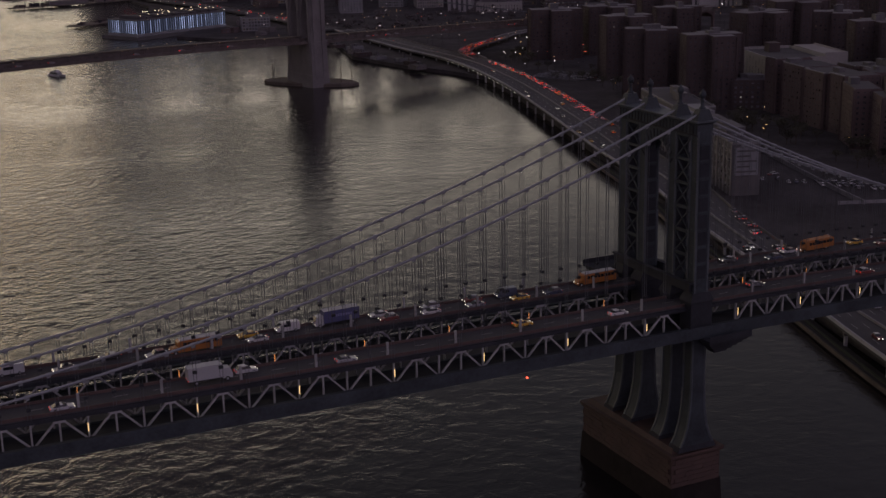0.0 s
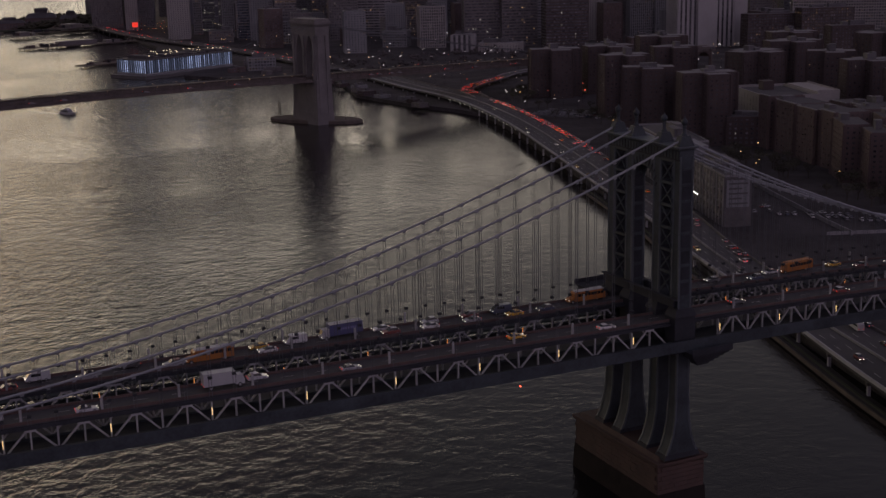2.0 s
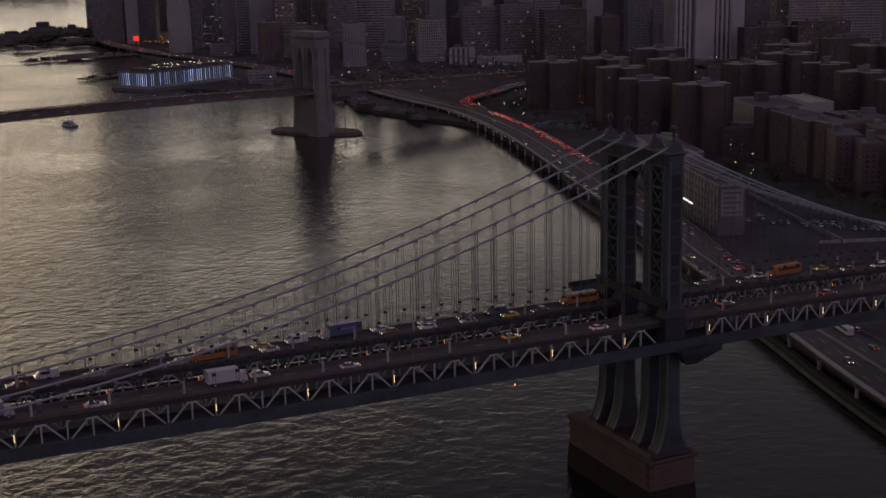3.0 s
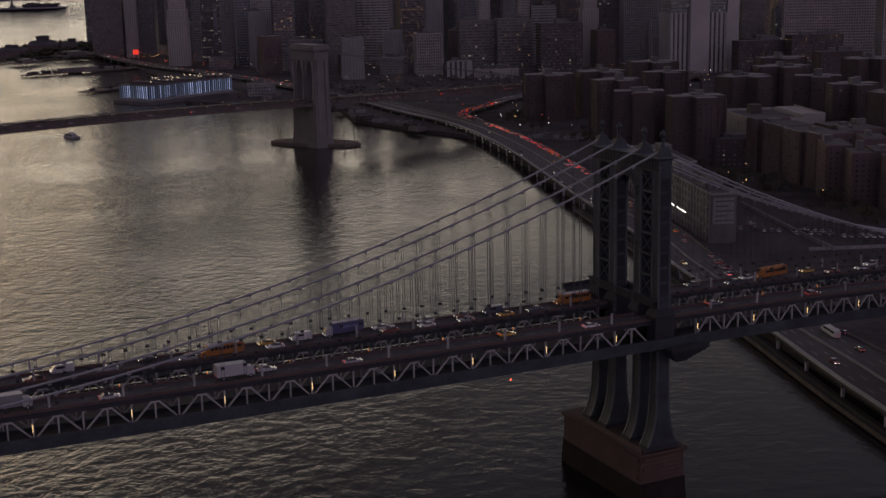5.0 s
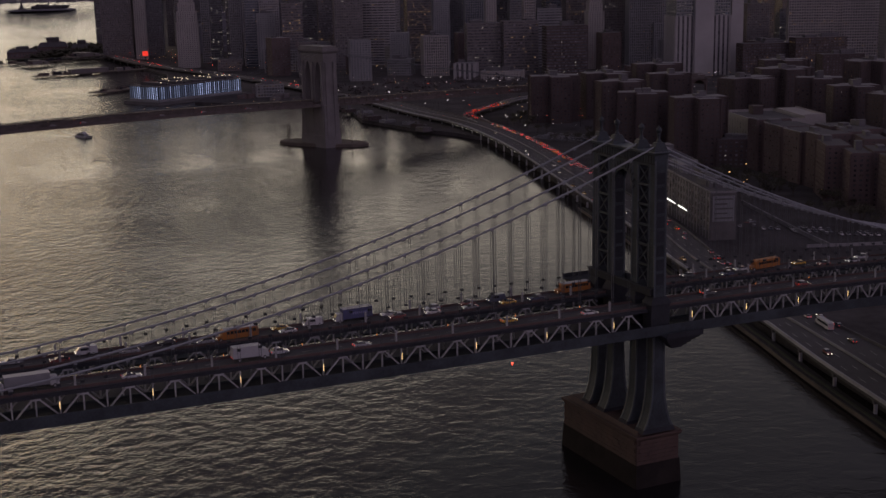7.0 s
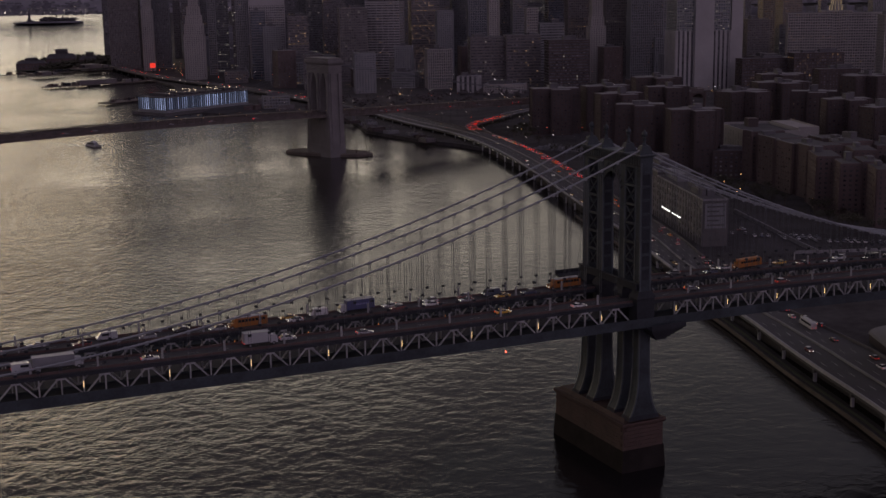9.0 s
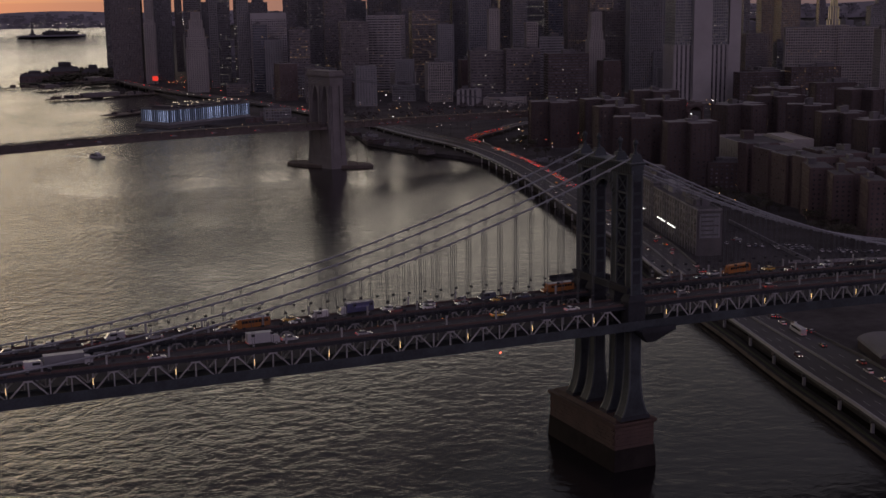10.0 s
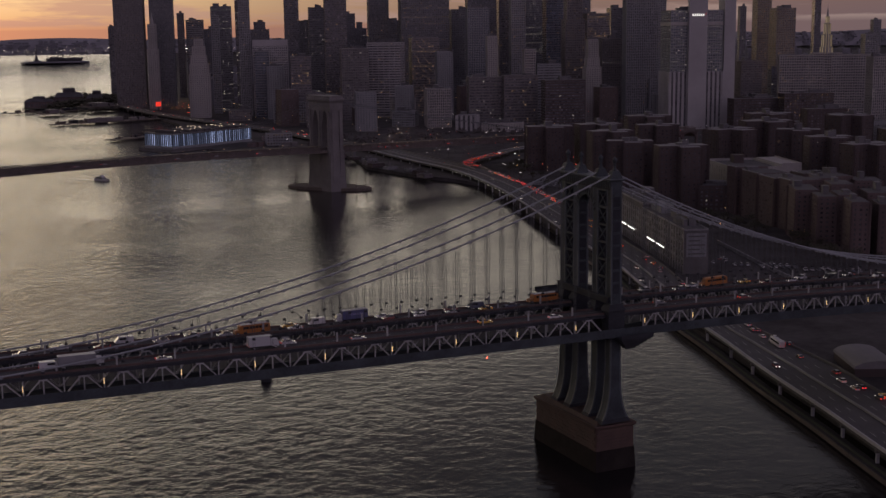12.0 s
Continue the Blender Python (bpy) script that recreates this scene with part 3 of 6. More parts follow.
def tower():
    top = thing("bridge_tower", "dark blue-grey steel bridge tower with braced columns and ball finials", "bridge tower")
    steps = [(17.0, 4.9, 1.85), (19.0, 3.8, 1.8), (22, 2.85, 1.75), (26, 2.2, 1.7), (31, 1.95, 1.65), (38, 1.85, 1.55), (50, 1.85, 1.5), (70, 1.85, 1.42), (93, 1.8, 1.35)]
    for y in PLANES:
        g = Geo()
        for z0, a0, b0 in steps:
            g.v += [(TX - a0, y - b0, z0), (TX + a0, y - b0, z0), (TX + a0, y + b0, z0), (TX - a0, y + b0, z0)]
        for k in range(len(steps) - 1):
            g.f += [(4 * k + i, 4 * k + (i + 1) % 4, 4 * k + 4 + (i + 1) % 4, 4 * k + 4 + i) for i in range(4)]
        part("column", g, STEEL, top)
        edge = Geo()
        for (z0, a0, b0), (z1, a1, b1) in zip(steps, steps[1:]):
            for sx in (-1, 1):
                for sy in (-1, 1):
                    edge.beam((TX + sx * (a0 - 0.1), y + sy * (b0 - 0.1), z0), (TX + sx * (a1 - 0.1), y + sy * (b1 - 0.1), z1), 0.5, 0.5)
        part("corner_flange", edge, STEEL_EDGE, top, "paler corner flanges")
        plates = Geo()
        for k in range(9):
            z = 58 + 4.0 * k
            a = 1.98 - (z - 50) * 0.004
            plates.box(TX - a - 0.06, y - 1.5, z, TX + a + 0.06, y + 1.5, z + 0.25)
        part("splice_plate", plates, STEEL, top, kind="stuff")
        foot = Geo().frustum((TX - 5.4, y - 2.2, TX + 5.4, y + 2.2, 16.0), (TX - 5.0, y - 2.0, TX + 5.0, y + 2.0, 17.3))
        part("column_foot", foot, STEEL_DARK, top)
        # the ornate housing that wraps each column where it passes the decks
        house = Geo().frustum((TX - 3.4, y - 2.5, TX + 3.4, y + 2.5, 44.0), (TX - 3.0, y - 2.2, TX + 3.0, y + 2.2, 47.0))
        house.box(TX - 3.0, y - 2.1, 47.0, TX + 3.0, y + 2.1, 53.2).frustum((TX - 3.3, y - 2.4, TX + 3.3, y + 2.4, 53.2), (TX - 2.3, y - 1.7, TX + 2.3, y + 1.7, 55.2))
        part("column_housing", house, STEEL_DARK, top, "dark moulded housing")
        # dark plates on the column's faces, their colour standing for shaded recesses
        panel = Geo()
        for k in range(8):
            z = 58.6 + 4.0 * k
            panel.box(TX - 1.2, y - 1.52, z, TX + 1.2, y + 1.52, z + 3.1)
        part("face_panel", panel, STEEL_DARK, top, "dark plates painted as recess shade", "stuff")
        # saddle housing and ball finial over each column
        part("saddle", Geo().frustum((TX - 2.3, y - 1.3, TX + 2.3, y + 1.3, 95.2), (TX - 1.2, y - 0.9, TX + 1.2, y + 0.9, 97.9)), STEEL, top)
        part("finial", Geo().turned([(0.75, 0), (0.75, 0.5), (0.45, 0.8), (0.4, 2.1), (0.6, 2.4), (0.35, 2.6), (0.65, 2.9), (0.85, 3.4), (0.68, 4.0), (0.25, 4.3), (0.06, 4.8)], (TX, y, 97.7), 14), STEEL, top, smooth=True)
    # crossed bracing inside each pair of columns
    for y0, y1 in ((PLANES[1], PLANES[0]), (PLANES[3], PLANES[2])):
        for x in (TX - 1.6, TX + 1.6):
            for k in range(6):
                z = 58.0 + 5.6 * k
                a, b = y0 + 1.35, y1 - 1.35
                part("brace", Geo().beam((x, a, z), (x, b, z + 5.6), 0.28, 0.34, (1, 0, 0)), STEEL, top)
                part("brace", Geo().beam((x, b, z), (x, a, z + 5.6), 0.28, 0.34, (1, 0, 0)), STEEL, top)
                part("strut", Geo().box(x - 0.3, a, z + 5.3, x + 0.3, b, z + 5.9), STEEL, top)
    # the great arch between the inner columns
    for x in (TX - 1.5, TX + 1.5):
        arch = Geo()
        inner_r, pts = 4.75, []
        for i in range(17):
            a = math.pi * i / 16
            pts.append((MID + inner_r * math.cos(a), 83.5 + inner_r * math.sin(a) * 1.15))
        for (ya, za), (yb, zb) in zip(pts, pts[1:]):
            arch.poly([(x - 0.35, ya, za), (x - 0.35, yb, zb), (x - 0.35, yb, 93.0), (x - 0.35, ya, 93.0)])
            arch.poly([(x + 0.35, yb, zb), (x + 0.35, ya, za), (x + 0.35, ya, 93.0), (x + 0.35, yb, 93.0)])
            arch.poly([(x - 0.35, yb, zb), (x - 0.35, ya, za), (x + 0.35, ya, za), (x + 0.35, yb, zb)])
        part("arch", arch, STEEL, top)
        for s in (-1, 1):
            part("arch_rib", Geo().beam((x, MID + s * 4.9, 76), (x, MID + s * 4.8, 83.5), 0.5, 0.6), STEEL, top)
    # riveted panels and ribs along the head of the tower
    ribs = Geo()
    for k in range(-12, 13):
        for x in (TX - 2.1, TX + 2.1):
            ribs.box(x - 0.14, MID + 1.28 * k - 0.13, 92.3, x + 0.14, MID + 1.28 * k + 0.13, 94.5)
    for x in (TX - 2.1, TX + 2.1):
        ribs.box(x - 0.2, -16.15, 92.0, x + 0.2, 15.25, 92.35)
    part("girder_rib", ribs, STEEL_DARK, top, "close riveted ribs", "stuff")
    for x in (TX - 1.9, TX + 1.9):
        lattice = Geo()
        for i in range(13):
            a = math.pi * (i + 0.5) / 13
            lattice.beam((x, MID + 5.2 * math.cos(a), 83.7 + 5.9 * math.sin(a)), (x, MID + 6.1 * math.cos(a), 84.4 + 7.1 * math.sin(a)), 0.22, 0.3, (1, 0, 0))
        part("arch_lattice", lattice, STEEL_DARK, top, "dark lattice over the arch", "stuff")
    # cap girder, cornice and portal at the deck
    part("cap_girder", Geo().box(TX - 2.1, -16.1, 92.2, TX + 2.1, 15.2, 94.6), STEEL, top)
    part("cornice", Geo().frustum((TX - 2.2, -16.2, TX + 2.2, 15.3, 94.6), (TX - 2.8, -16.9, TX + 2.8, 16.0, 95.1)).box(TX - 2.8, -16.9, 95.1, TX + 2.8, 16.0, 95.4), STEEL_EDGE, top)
    for x in (TX - 2.6, TX + 2.6):
        part("portal_girder", Geo().box(x - 0.35, -15.8, 55.6, x + 0.35, 15.8, 57.4), STEEL_DARK, top, "deep riveted portal girder")
        part("portal_moulding", Geo().box(x - 0.6, -16.4, 57.4, x + 0.6, 16.4, 57.7), STEEL_DARK, top)
    for s in (-1, 1):
        bz, bx = (44.6, 4.5) if s < 0 else (53.2, -2.0)
        bal = Geo().box(TX + bx - 6, s * 19.2 - 3.2, bz, TX + bx + 6, s * 19.2 + 3.2, bz + 0.5)
        for k in range(5):
            w = 5.4 - 0.9 * k
            y = s * (19 - 0.45 * k)
            part("balcony_bracket", Geo().box(TX + bx - w, y - 2.6 + 0.3 * k, bz - 0.8 * k - 0.78, TX + bx + w, y + 2.6 - 0.3 * k, bz - 0.8 * k - 0.01), STEEL_DARK, top)
        bal.box(TX + bx - 6, s * 22.3 - 0.1, bz + 0.5, TX + bx + 6, s * 22.3 + 0.1, bz + 1.6)
        part("balcony", bal, STEEL_DARK, top, "bracketed lookout balcony")
    return top


tower()

PIER = (-8.5, -16.2, 5.8, 23.6)


def pier():
    x0, y0, x1, y1 = PIER
    top = thing("bridge_pier", "brown granite bridge pier, its wet foot darkened as a reflection in the river", "bridge pier")
    # Foot kept nearly black so wet stone also reads as the pier's reflection.
    part("wet_foot", Geo().frustum((x0 - 0.7, y0 - 0.7, x1 + 0.7, y1 + 0.7, -3), (x0 - 0.15, y0 - 0.15, x1 + 0.15, y1 + 0.15, 6.9)), WET_REFLECTION_STONE, top, "wet weedy stone darkened to pass for a reflection")
    part("core", Geo().box(x0 + 0.12, y0 + 0.12, 6.8, x1 - 0.12, y1 - 0.12, 14.2), GRANITE, top)
    part("cornice", Geo().frustum((x0 - 0.3, y0 - 0.3, x1 + 0.3, y1 + 0.3, 14.2), (x0 - 0.6, y0 - 0.6, x1 + 0.6, y1 + 0.6, 14.8)).box(x0 - 0.6, y0 - 0.6, 14.8, x1 + 0.6, y1 + 0.6, 15.4), GRANITE, top)
    part("plinth", Geo().frustum((x0 + 0.6, y0 + 0.8, x1 - 0.6, y1 - 0.8, 15.4), (x0 + 1.4, y0 + 1.6, x1 - 1.4, y1 - 1.6, 16.4)), GRANITE, top)
    # granite blocks in courses
    block_x = Geo().box(0.02, -0.2, 0.03, 1.98, 0.12, 1.16).mesh("granite_block", GRANITE)
    rng = random.Random(3)
    for j in range(6):
        z = 6.95 + 1.19 * j
        off = 1.0 * (j % 2)
        for k in range(int((x1 - x0 - off) / 2)):
            for y, rz in ((y0 + 0.0, 0), (y1, 180)):
                xx = x0 + off + 2 * k + (2 if rz else 0)
                part("granite_block", block_x, None, top, at=pose(xx, y + (rng.uniform(-0.05, 0.05)), z, 0, 0, rz))
        for k in range(int((y1 - y0 - off) / 2)):
            part("granite_block", block_x, None, top, at=pose(x0 + rng.uniform(-0.05, 0.05), y0 + off + 2 * k + 2, z, 0, 0, -90))
    return top


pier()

# ---------------------------------------------------------------- the waterfront highway
# the viaduct's river edge, as a smooth line
EDGE = [(50, -130), (77.5, -44), (86.5, -17), (98.5, 24), (107.5, 52), (122.5, 97), (152, 194), (176, 260), (204, 356), (236, 457), (273, 579), (299, 690), (309, 770), (309, 850), (313, 943), (320, 1056)]
ROADZ = 7.0


def smooth_line(points, step):
    """Evenly spaced points on a soft curve through the given ones."""
    out = []
    p = [Vector((*q[:2], 0)) for q in points]
    p = [p[0] * 2 - p[1]] + p + [p[-1] * 2 - p[-2]]
    for a, b, c, d in zip(p, p[1:], p[2:], p[3:]):
        n = max(2, int((c - b).length / step))
        for i in range(n):
            t = i / n
            out.append(0.5 * ((2 * b) + (c - a) * t + (2 * a - 5 * b + 4 * c - d) * t * t + (3 * b - a - 3 * c + d) * t ** 3))
    return out + [p[-2]]


LINE = smooth_line(EDGE, 12)


def side(i):
    d = LINE[min(i + 1, len(LINE) - 1)] - LINE[max(i - 1, 0)]
    d.normalize()
    return d, Vector((d.y, -d.x, 0))


def width(i):
    y = LINE[i].y
    return 22 + 8 * min(1, max(0, (y - 150) / 250)) + 8 * min(1, max(0, (100 - y) / 60))


def highway():
    top = thing("road", "elevated grey asphalt riverside highway on columns", "road", None, "", "structure")
    slab, near, far, mid, girder = Geo(), Geo(), Geo(), Geo(), Geo()

    def ribbon(g, inner, outer, z0, z1):
        n = len(g.v)
        for i, p in enumerate(LINE):
            s = side(i)[1]
            w = width(i)
            a, b = p + s * (inner if inner >= 0 else w + inner), p + s * (outer if outer > 0 else w + outer)
            g.v += [(a.x, a.y, z0), (b.x, b.y, z0), (b.x, b.y, z1), (a.x, a.y, z1)]
        for i in range(len(LINE) - 1):
            for j in range(4):
                a, b = n + i * 4 + j, n + i * 4 + (j + 1) % 4
                g.f.append((a, b, b + 4, a + 4))

    ribbon(slab, 0, 0, ROADZ - 0.8, ROADZ)
    part("deck", slab, ASPHALT_OLD, top)
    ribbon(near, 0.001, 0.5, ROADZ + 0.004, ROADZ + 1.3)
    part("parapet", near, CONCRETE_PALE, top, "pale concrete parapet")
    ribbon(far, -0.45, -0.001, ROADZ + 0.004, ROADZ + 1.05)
    part("parapet", far, CONCRETE_DARK, top, "dark concrete parapet")
    # Girder and cross beams: darker concrete paints the shade under the overhang.
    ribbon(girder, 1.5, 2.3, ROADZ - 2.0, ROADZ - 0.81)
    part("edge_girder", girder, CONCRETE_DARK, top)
    n = len(mid.v)
    lines = Geo()
    for i in range(len(LINE) - 1):
        d, s = side(i)
        w = width(i)
        p, q = LINE[i], LINE[i + 1]
        a, b = p + s * w * 0.46, q + side(i + 1)[1] * width(i + 1) * 0.46
        mid.beam((a.x, a.y, ROADZ + 0.45), (b.x, b.y, ROADZ + 0.45), 0.5, 0.9)
        for f in (0.17, 0.31, 0.62, 0.77):
            a = p + s * w * f
            b = a + d * 5
            lines.beam((a.x, a.y, ROADZ + 0.01), (b.x, b.y, ROADZ + 0.01), 0.18, 0.012)
    part("median_barrier", mid, CONCRETE, top, "low concrete median barrier")
    part("lane_line", lines, PAINT_LINE, top, "dashed white lane lines", "stuff")
    col = Geo().box(-0.5, -0.5, 0, 0.5, 0.5, ROADZ - 2.0).mesh("column", CONCRETE_PALE)
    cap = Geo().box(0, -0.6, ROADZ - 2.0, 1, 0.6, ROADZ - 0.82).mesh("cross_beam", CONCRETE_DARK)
    for i in range(0, len(LINE), 2):
        d, s = side(i)
        ang = math.degrees(math.atan2(s.y, s.x))
        for f in (0.9, width(i) * 0.5, width(i) - 1.6):
            p = LINE[i] + s * f
            part("column", col, None, top, at=pose(p.x, p.y, 0.5, 0, 0, ang))
        part("cross_beam", cap, None, top, at=pose(LINE[i].x, LINE[i].y, 0, 0, 0, ang) @ Matrix.Diagonal((width(i), 1, 1, 1)))
    # Added glowing strips stand for the lit lane below the deck.
    lamp = Geo().box(-2.2, -0.12, 0, 2.2, 0.12, 0.3).mesh("underside_lamp", UNDER_GLOW)
    for i, p in enumerate(LINE):
        if 560 < p.y < 760:
            d, s = side(i)
            q = p + s * 0.25
            part("underside_lamp", lamp, None, top, at=pose(q.x, q.y, ROADZ - 1.5, 0, 0, math.degrees(math.atan2(d.y, d.x))))
    return top


UNDER_GLOW = shining("lit_lane_glow", (1.0, 0.93, 0.8), 0.45)
highway()


DARK_WALK = surface("dark_walk_asphalt", (0.026, 0.025, 0.025), 0.95, 0.0, 0.4, 1.2, 0.08, 0.2, None, 0.2)
WALK_COPING = surface("tan_stone_coping", (0.075, 0.06, 0.05), 0.9, 0.0, 0.4, 1.5, 0.15, 0.3)


def promenade():
    """The river walk outside the highway, with its rail and lamps."""
    top = thing("pavement", "narrow riverside walk with a steel rail on a stone bulkhead", "pavement", None, "", "structure")
    walk_line = [p for p in LINE if p.y < 360]
    g, rail, kerb = Geo(), Geo(), Geo()
    g.sweep([(p.x, p.y, 0) for p in walk_line], [(-4.6, -1), (1.0, -1), (1.0, 1.6), (-4.6, 1.6)])
    kerb.sweep([(p.x, p.y, 0) for p in walk_line], [(-5.0, 0.6), (-4.4, 0.6), (-4.4, 1.95), (-5.0, 1.95)])
    part("paving", g, DARK_WALK, top)
    part("coping", kerb, WALK_COPING, top, "tan stone coping")
    part("planting_strip", Geo().sweep([(p.x, p.y, 0) for p in walk_line], [(-2.6, 1.6), (-1.4, 1.6), (-1.4, 1.9), (-2.6, 1.9)]), SOIL, top)
    for z in (2.4, 2.8, 3.1):
        rail.sweep([(p.x, p.y, 0) for p in walk_line], [(-4.75, z), (-4.67, z), (-4.67, z + 0.07), (-4.75, z + 0.07)])
    part("rail", rail, STEEL_DARK, top)
    post = Geo().box(-0.05, -0.05, 1.95, 0.05, 0.05, 3.15).mesh("rail_post", STEEL_DARK)
    for i, p in enumerate(walk_line):
        s = side(i)[1]
        for f in (0.0, 0.5):
            q = p.lerp(LINE[i + 1], f) - s * 4.7
            part("rail_post", post, None, top, at=pose(q.x, q.y, 0))


promenade()

# ---------------------------------------------------------------- city buildings
STYLES = {  # storey, bay, pier width, spandrel height, depth
    "bands": (3.9, 9.0, 0.5, 1.9, 0.35),
    "ribs": (3.9, 2.9, 1.0, 0.9, 0.55),
    "grid": (3.8, 3.3, 1.0, 1.4, 0.40),
    "glass": (4.0, 3.1, 0.22, 0.75, 0.18),
    "punched": (3.0, 3.5, 1.9, 1.6, 0.30),
    "stripes": (4.0, 6.2, 3.2, 0.0, 0.9),
    "blank": (9.0, 3.0, 2.7, 7.4, 0.25),
}


def fronts(w, d):
    """The four sides: start, direction, outward normal, length."""
    return ((Vector((-w / 2, -d / 2, 0)), Vector((1, 0, 0)), Vector((0, -1, 0)), w), (Vector((w / 2, -d / 2, 0)), Vector((0, 1, 0)), Vector((1, 0, 0)), d),
            (Vector((w / 2, d / 2, 0)), Vector((-1, 0, 0)), Vector((0, 1, 0)), w), (Vector((-w / 2, d / 2, 0)), Vector((0, -1, 0)), Vector((-1, 0, 0)), d))


def storeys(top, w, d, z0, z1, style, wall, pane, lit, rng, off=(0, 0), roof=None):
    """One block of a building: glazed core, spandrels, piers, lit windows, roof and parapet."""
    fl, bay, pw, sp, dp = STYLES[style]
    ox, oy = off
    n = max(1, round((z1 - z0) / fl))
    fl = (z1 - z0) / n
    core = Geo().box(ox - w / 2, oy - d / 2, z0, ox + w / 2, oy + d / 2, z1 - 0.3)
    covered = 0.62 if pane is not GLASS_DARK else 0.0
    shades = random.Random(int(w * 31 + d * 17 + z1 * 7))
    for start, along, out, length in fronts(w, d):
        if out.x > 0.5 or out.y > 0.5:
            continue
        m = max(1, round(length / bay)) * (1 if bay < 5 else 3)
        step = length / m
        for j in range(n):
            for k in range(m):
                if shades.random() < covered:
                    a = start + along * (step * (k + 0.08)) + out * 0.03 + Vector((ox, oy, 0))
                    b = start + along * (step * (k + 0.92)) + out * 0.03 + Vector((ox, oy, 0))
                    zh = z0 + (j + 1) * fl - 0.1
                    zl = zh - (fl - 0.4) * shades.uniform(0.25, 0.95)
                    core.poly([(a.x, a.y, zl), (b.x, b.y, zl), (b.x, b.y, zh), (a.x, a.y, zh)])
    part("window_glass", core, pane, top)
    if sp:
        g = Geo()
        for k in range(n + 1):
            a = z0 + k * fl
            b = min(a + sp, z1 + 0.2) if k < n else z1 + 0.9
            a = a if k < n else z1 - sp * 0.5
            g.box(ox - w / 2 - dp * 0.7, oy - d / 2 - dp * 0.7, a, ox + w / 2 + dp * 0.7, oy + d / 2 + dp * 0.7, b)
        part("spandrel", g, wall, top, kind="stuff")
    g, warm, cool = Geo(), Geo(), Geo()
    glowing = rng.random() < 0.6
    for start, along, out, length in fronts(w, d):
        m = max(1, round(length / bay))
        step = length / m
        for k in range(m + 1):
            c = start + along * (step * k) + Vector((ox, oy, 0))
            h = pw / 2 if 0 < k < m else pw * 0.6
            p, q = c - along * h - out * 0.1, c + along * h + out * dp
            g.box(min(p.x, q.x), min(p.y, q.y), z0, max(p.x, q.x), max(p.y, q.y), z1 + 0.5)
        if lit and out.y <= 0.5:
            for j in range(n):
                row = 2.6 * lit * (5 if rng.random() < 0.10 else 0.8)
                for k in range(m if bay < 5 else m * 3):
                    if rng.random() < row:
                        s = step if bay < 5 else step / 3
                        e = pw / 2 + 0.1 if bay < 5 else 0.15
                        e += s * rng.uniform(0.12, 0.26)
                        a = start + along * (s * k + e) + out * 0.06 + Vector((ox, oy, 0))
                        b = start + along * (s * (k + 1) - e) + out * 0.06 + Vector((ox, oy, 0))
                        zl = z0 + j * fl + max(sp, 0.8) + 0.3
                        zh = zl + min(fl - max(sp, 0.8) - 0.7, 1.3)
                        (warm if glowing else cool).poly([(a.x, a.y, zl), (b.x, b.y, zl), (b.x, b.y, zh), (a.x, a.y, zh)])
    part("pier", g, wall, top, kind="stuff")
    if warm.f:
        part("lit_window", warm, LIT_WARM, top, "warm lit windows", "stuff")
    if cool.f:
        part("lit_window", cool, LIT_COOL, top, "pale lit windows", "stuff")
    part("roof", Geo().box(ox - w / 2 + 0.3, oy - d / 2 + 0.3, z1 - 0.28, ox + w / 2 - 0.3, oy + d / 2 - 0.3, z1 + 0.98), roof or ROOFING, top)


def plant(top, w, d, z, rng, count=2, off=(0, 0)):
    """Lift heads, tanks and cooling plant on a roof."""
    for _ in range(count):
        a, b, h = rng.uniform(0.15, 0.38) * w, rng.uniform(0.2, 0.4) * d, rng.uniform(2.5, 6)
        x, y = off[0] + rng.uniform(-0.25, 0.25) * w, off[1] + rng.uniform(-0.25, 0.25) * d
        part("roof_plant", Geo().box(x - a / 2, y - b / 2, z - 0.2, x + a / 2, y + b / 2, z + h).box(x - a / 2 - 0.2, y - b / 2 - 0.2, z + h, x + a / 2 + 0.2, y + b / 2 + 0.2, z + h + 0.3), ROOF_GEAR, top)


def building(label, x, y, w, d, h, style, wall, pane=None, lit=0.04, yaw=-17, tiers=None, roof=None, tops=2, group="city towers", name="office_tower", category="building", base=GROUND):
    """A city block: its storeys in one piece, or in set-back tiers of (share of the width, share of the depth, height)."""
    rng = random.Random(int(x * 7 + y * 3 + h))
    top = thing(name, label, category, pose(x, y, base - 0.1, 0, 0, yaw), group)
    z = 0.0
    pane = pane or GLASS
    for fw, fd, hh in tiers or [(1, 1, h)]:
        storeys(top, w * fw, d * fd, z, hh - base, style, wall, pane, lit, rng, (0, 0), roof)
        z = hh - base
        lw, ld = w * fw, d * fd
    plant(top, lw, ld, z, rng, tops)
    return top


def spire(top, r, z0, z1):
    part("spire", Geo().turned([(r, z0), (r * 0.8, z0 + (z1 - z0) * 0.3), (r * 0.35, z0 + (z1 - z0) * 0.6), (0.15, z1)], (0, 0, 0), 8), LIMESTONE, top)


# far left: the towers at the island's tip
building("dark glass office tower at the tip of the island", 263, 2159, 13, 14, 149, "glass", DARK_METAL, lit=0.02)
building("broad brown-grey ribbed office tower", 273.9, 2047, 51, 51, 236, "ribs", BRONZE, lit=0.02)
building("dark slab tower with close window ribs", 330, 2034, 41, 33, 219, "ribs", DARK_METAL, lit=0.015)
t = building("slender pale stone tower with a stepped crown", 293.5, 1954, 17.5, 17.5, 152, "punched", LIMESTONE, lit=0.01,
             tiers=[(1, 1, 108), (0.75, 0.75, 152)], tops=0)
spire(t, 3.5, 149, 172)
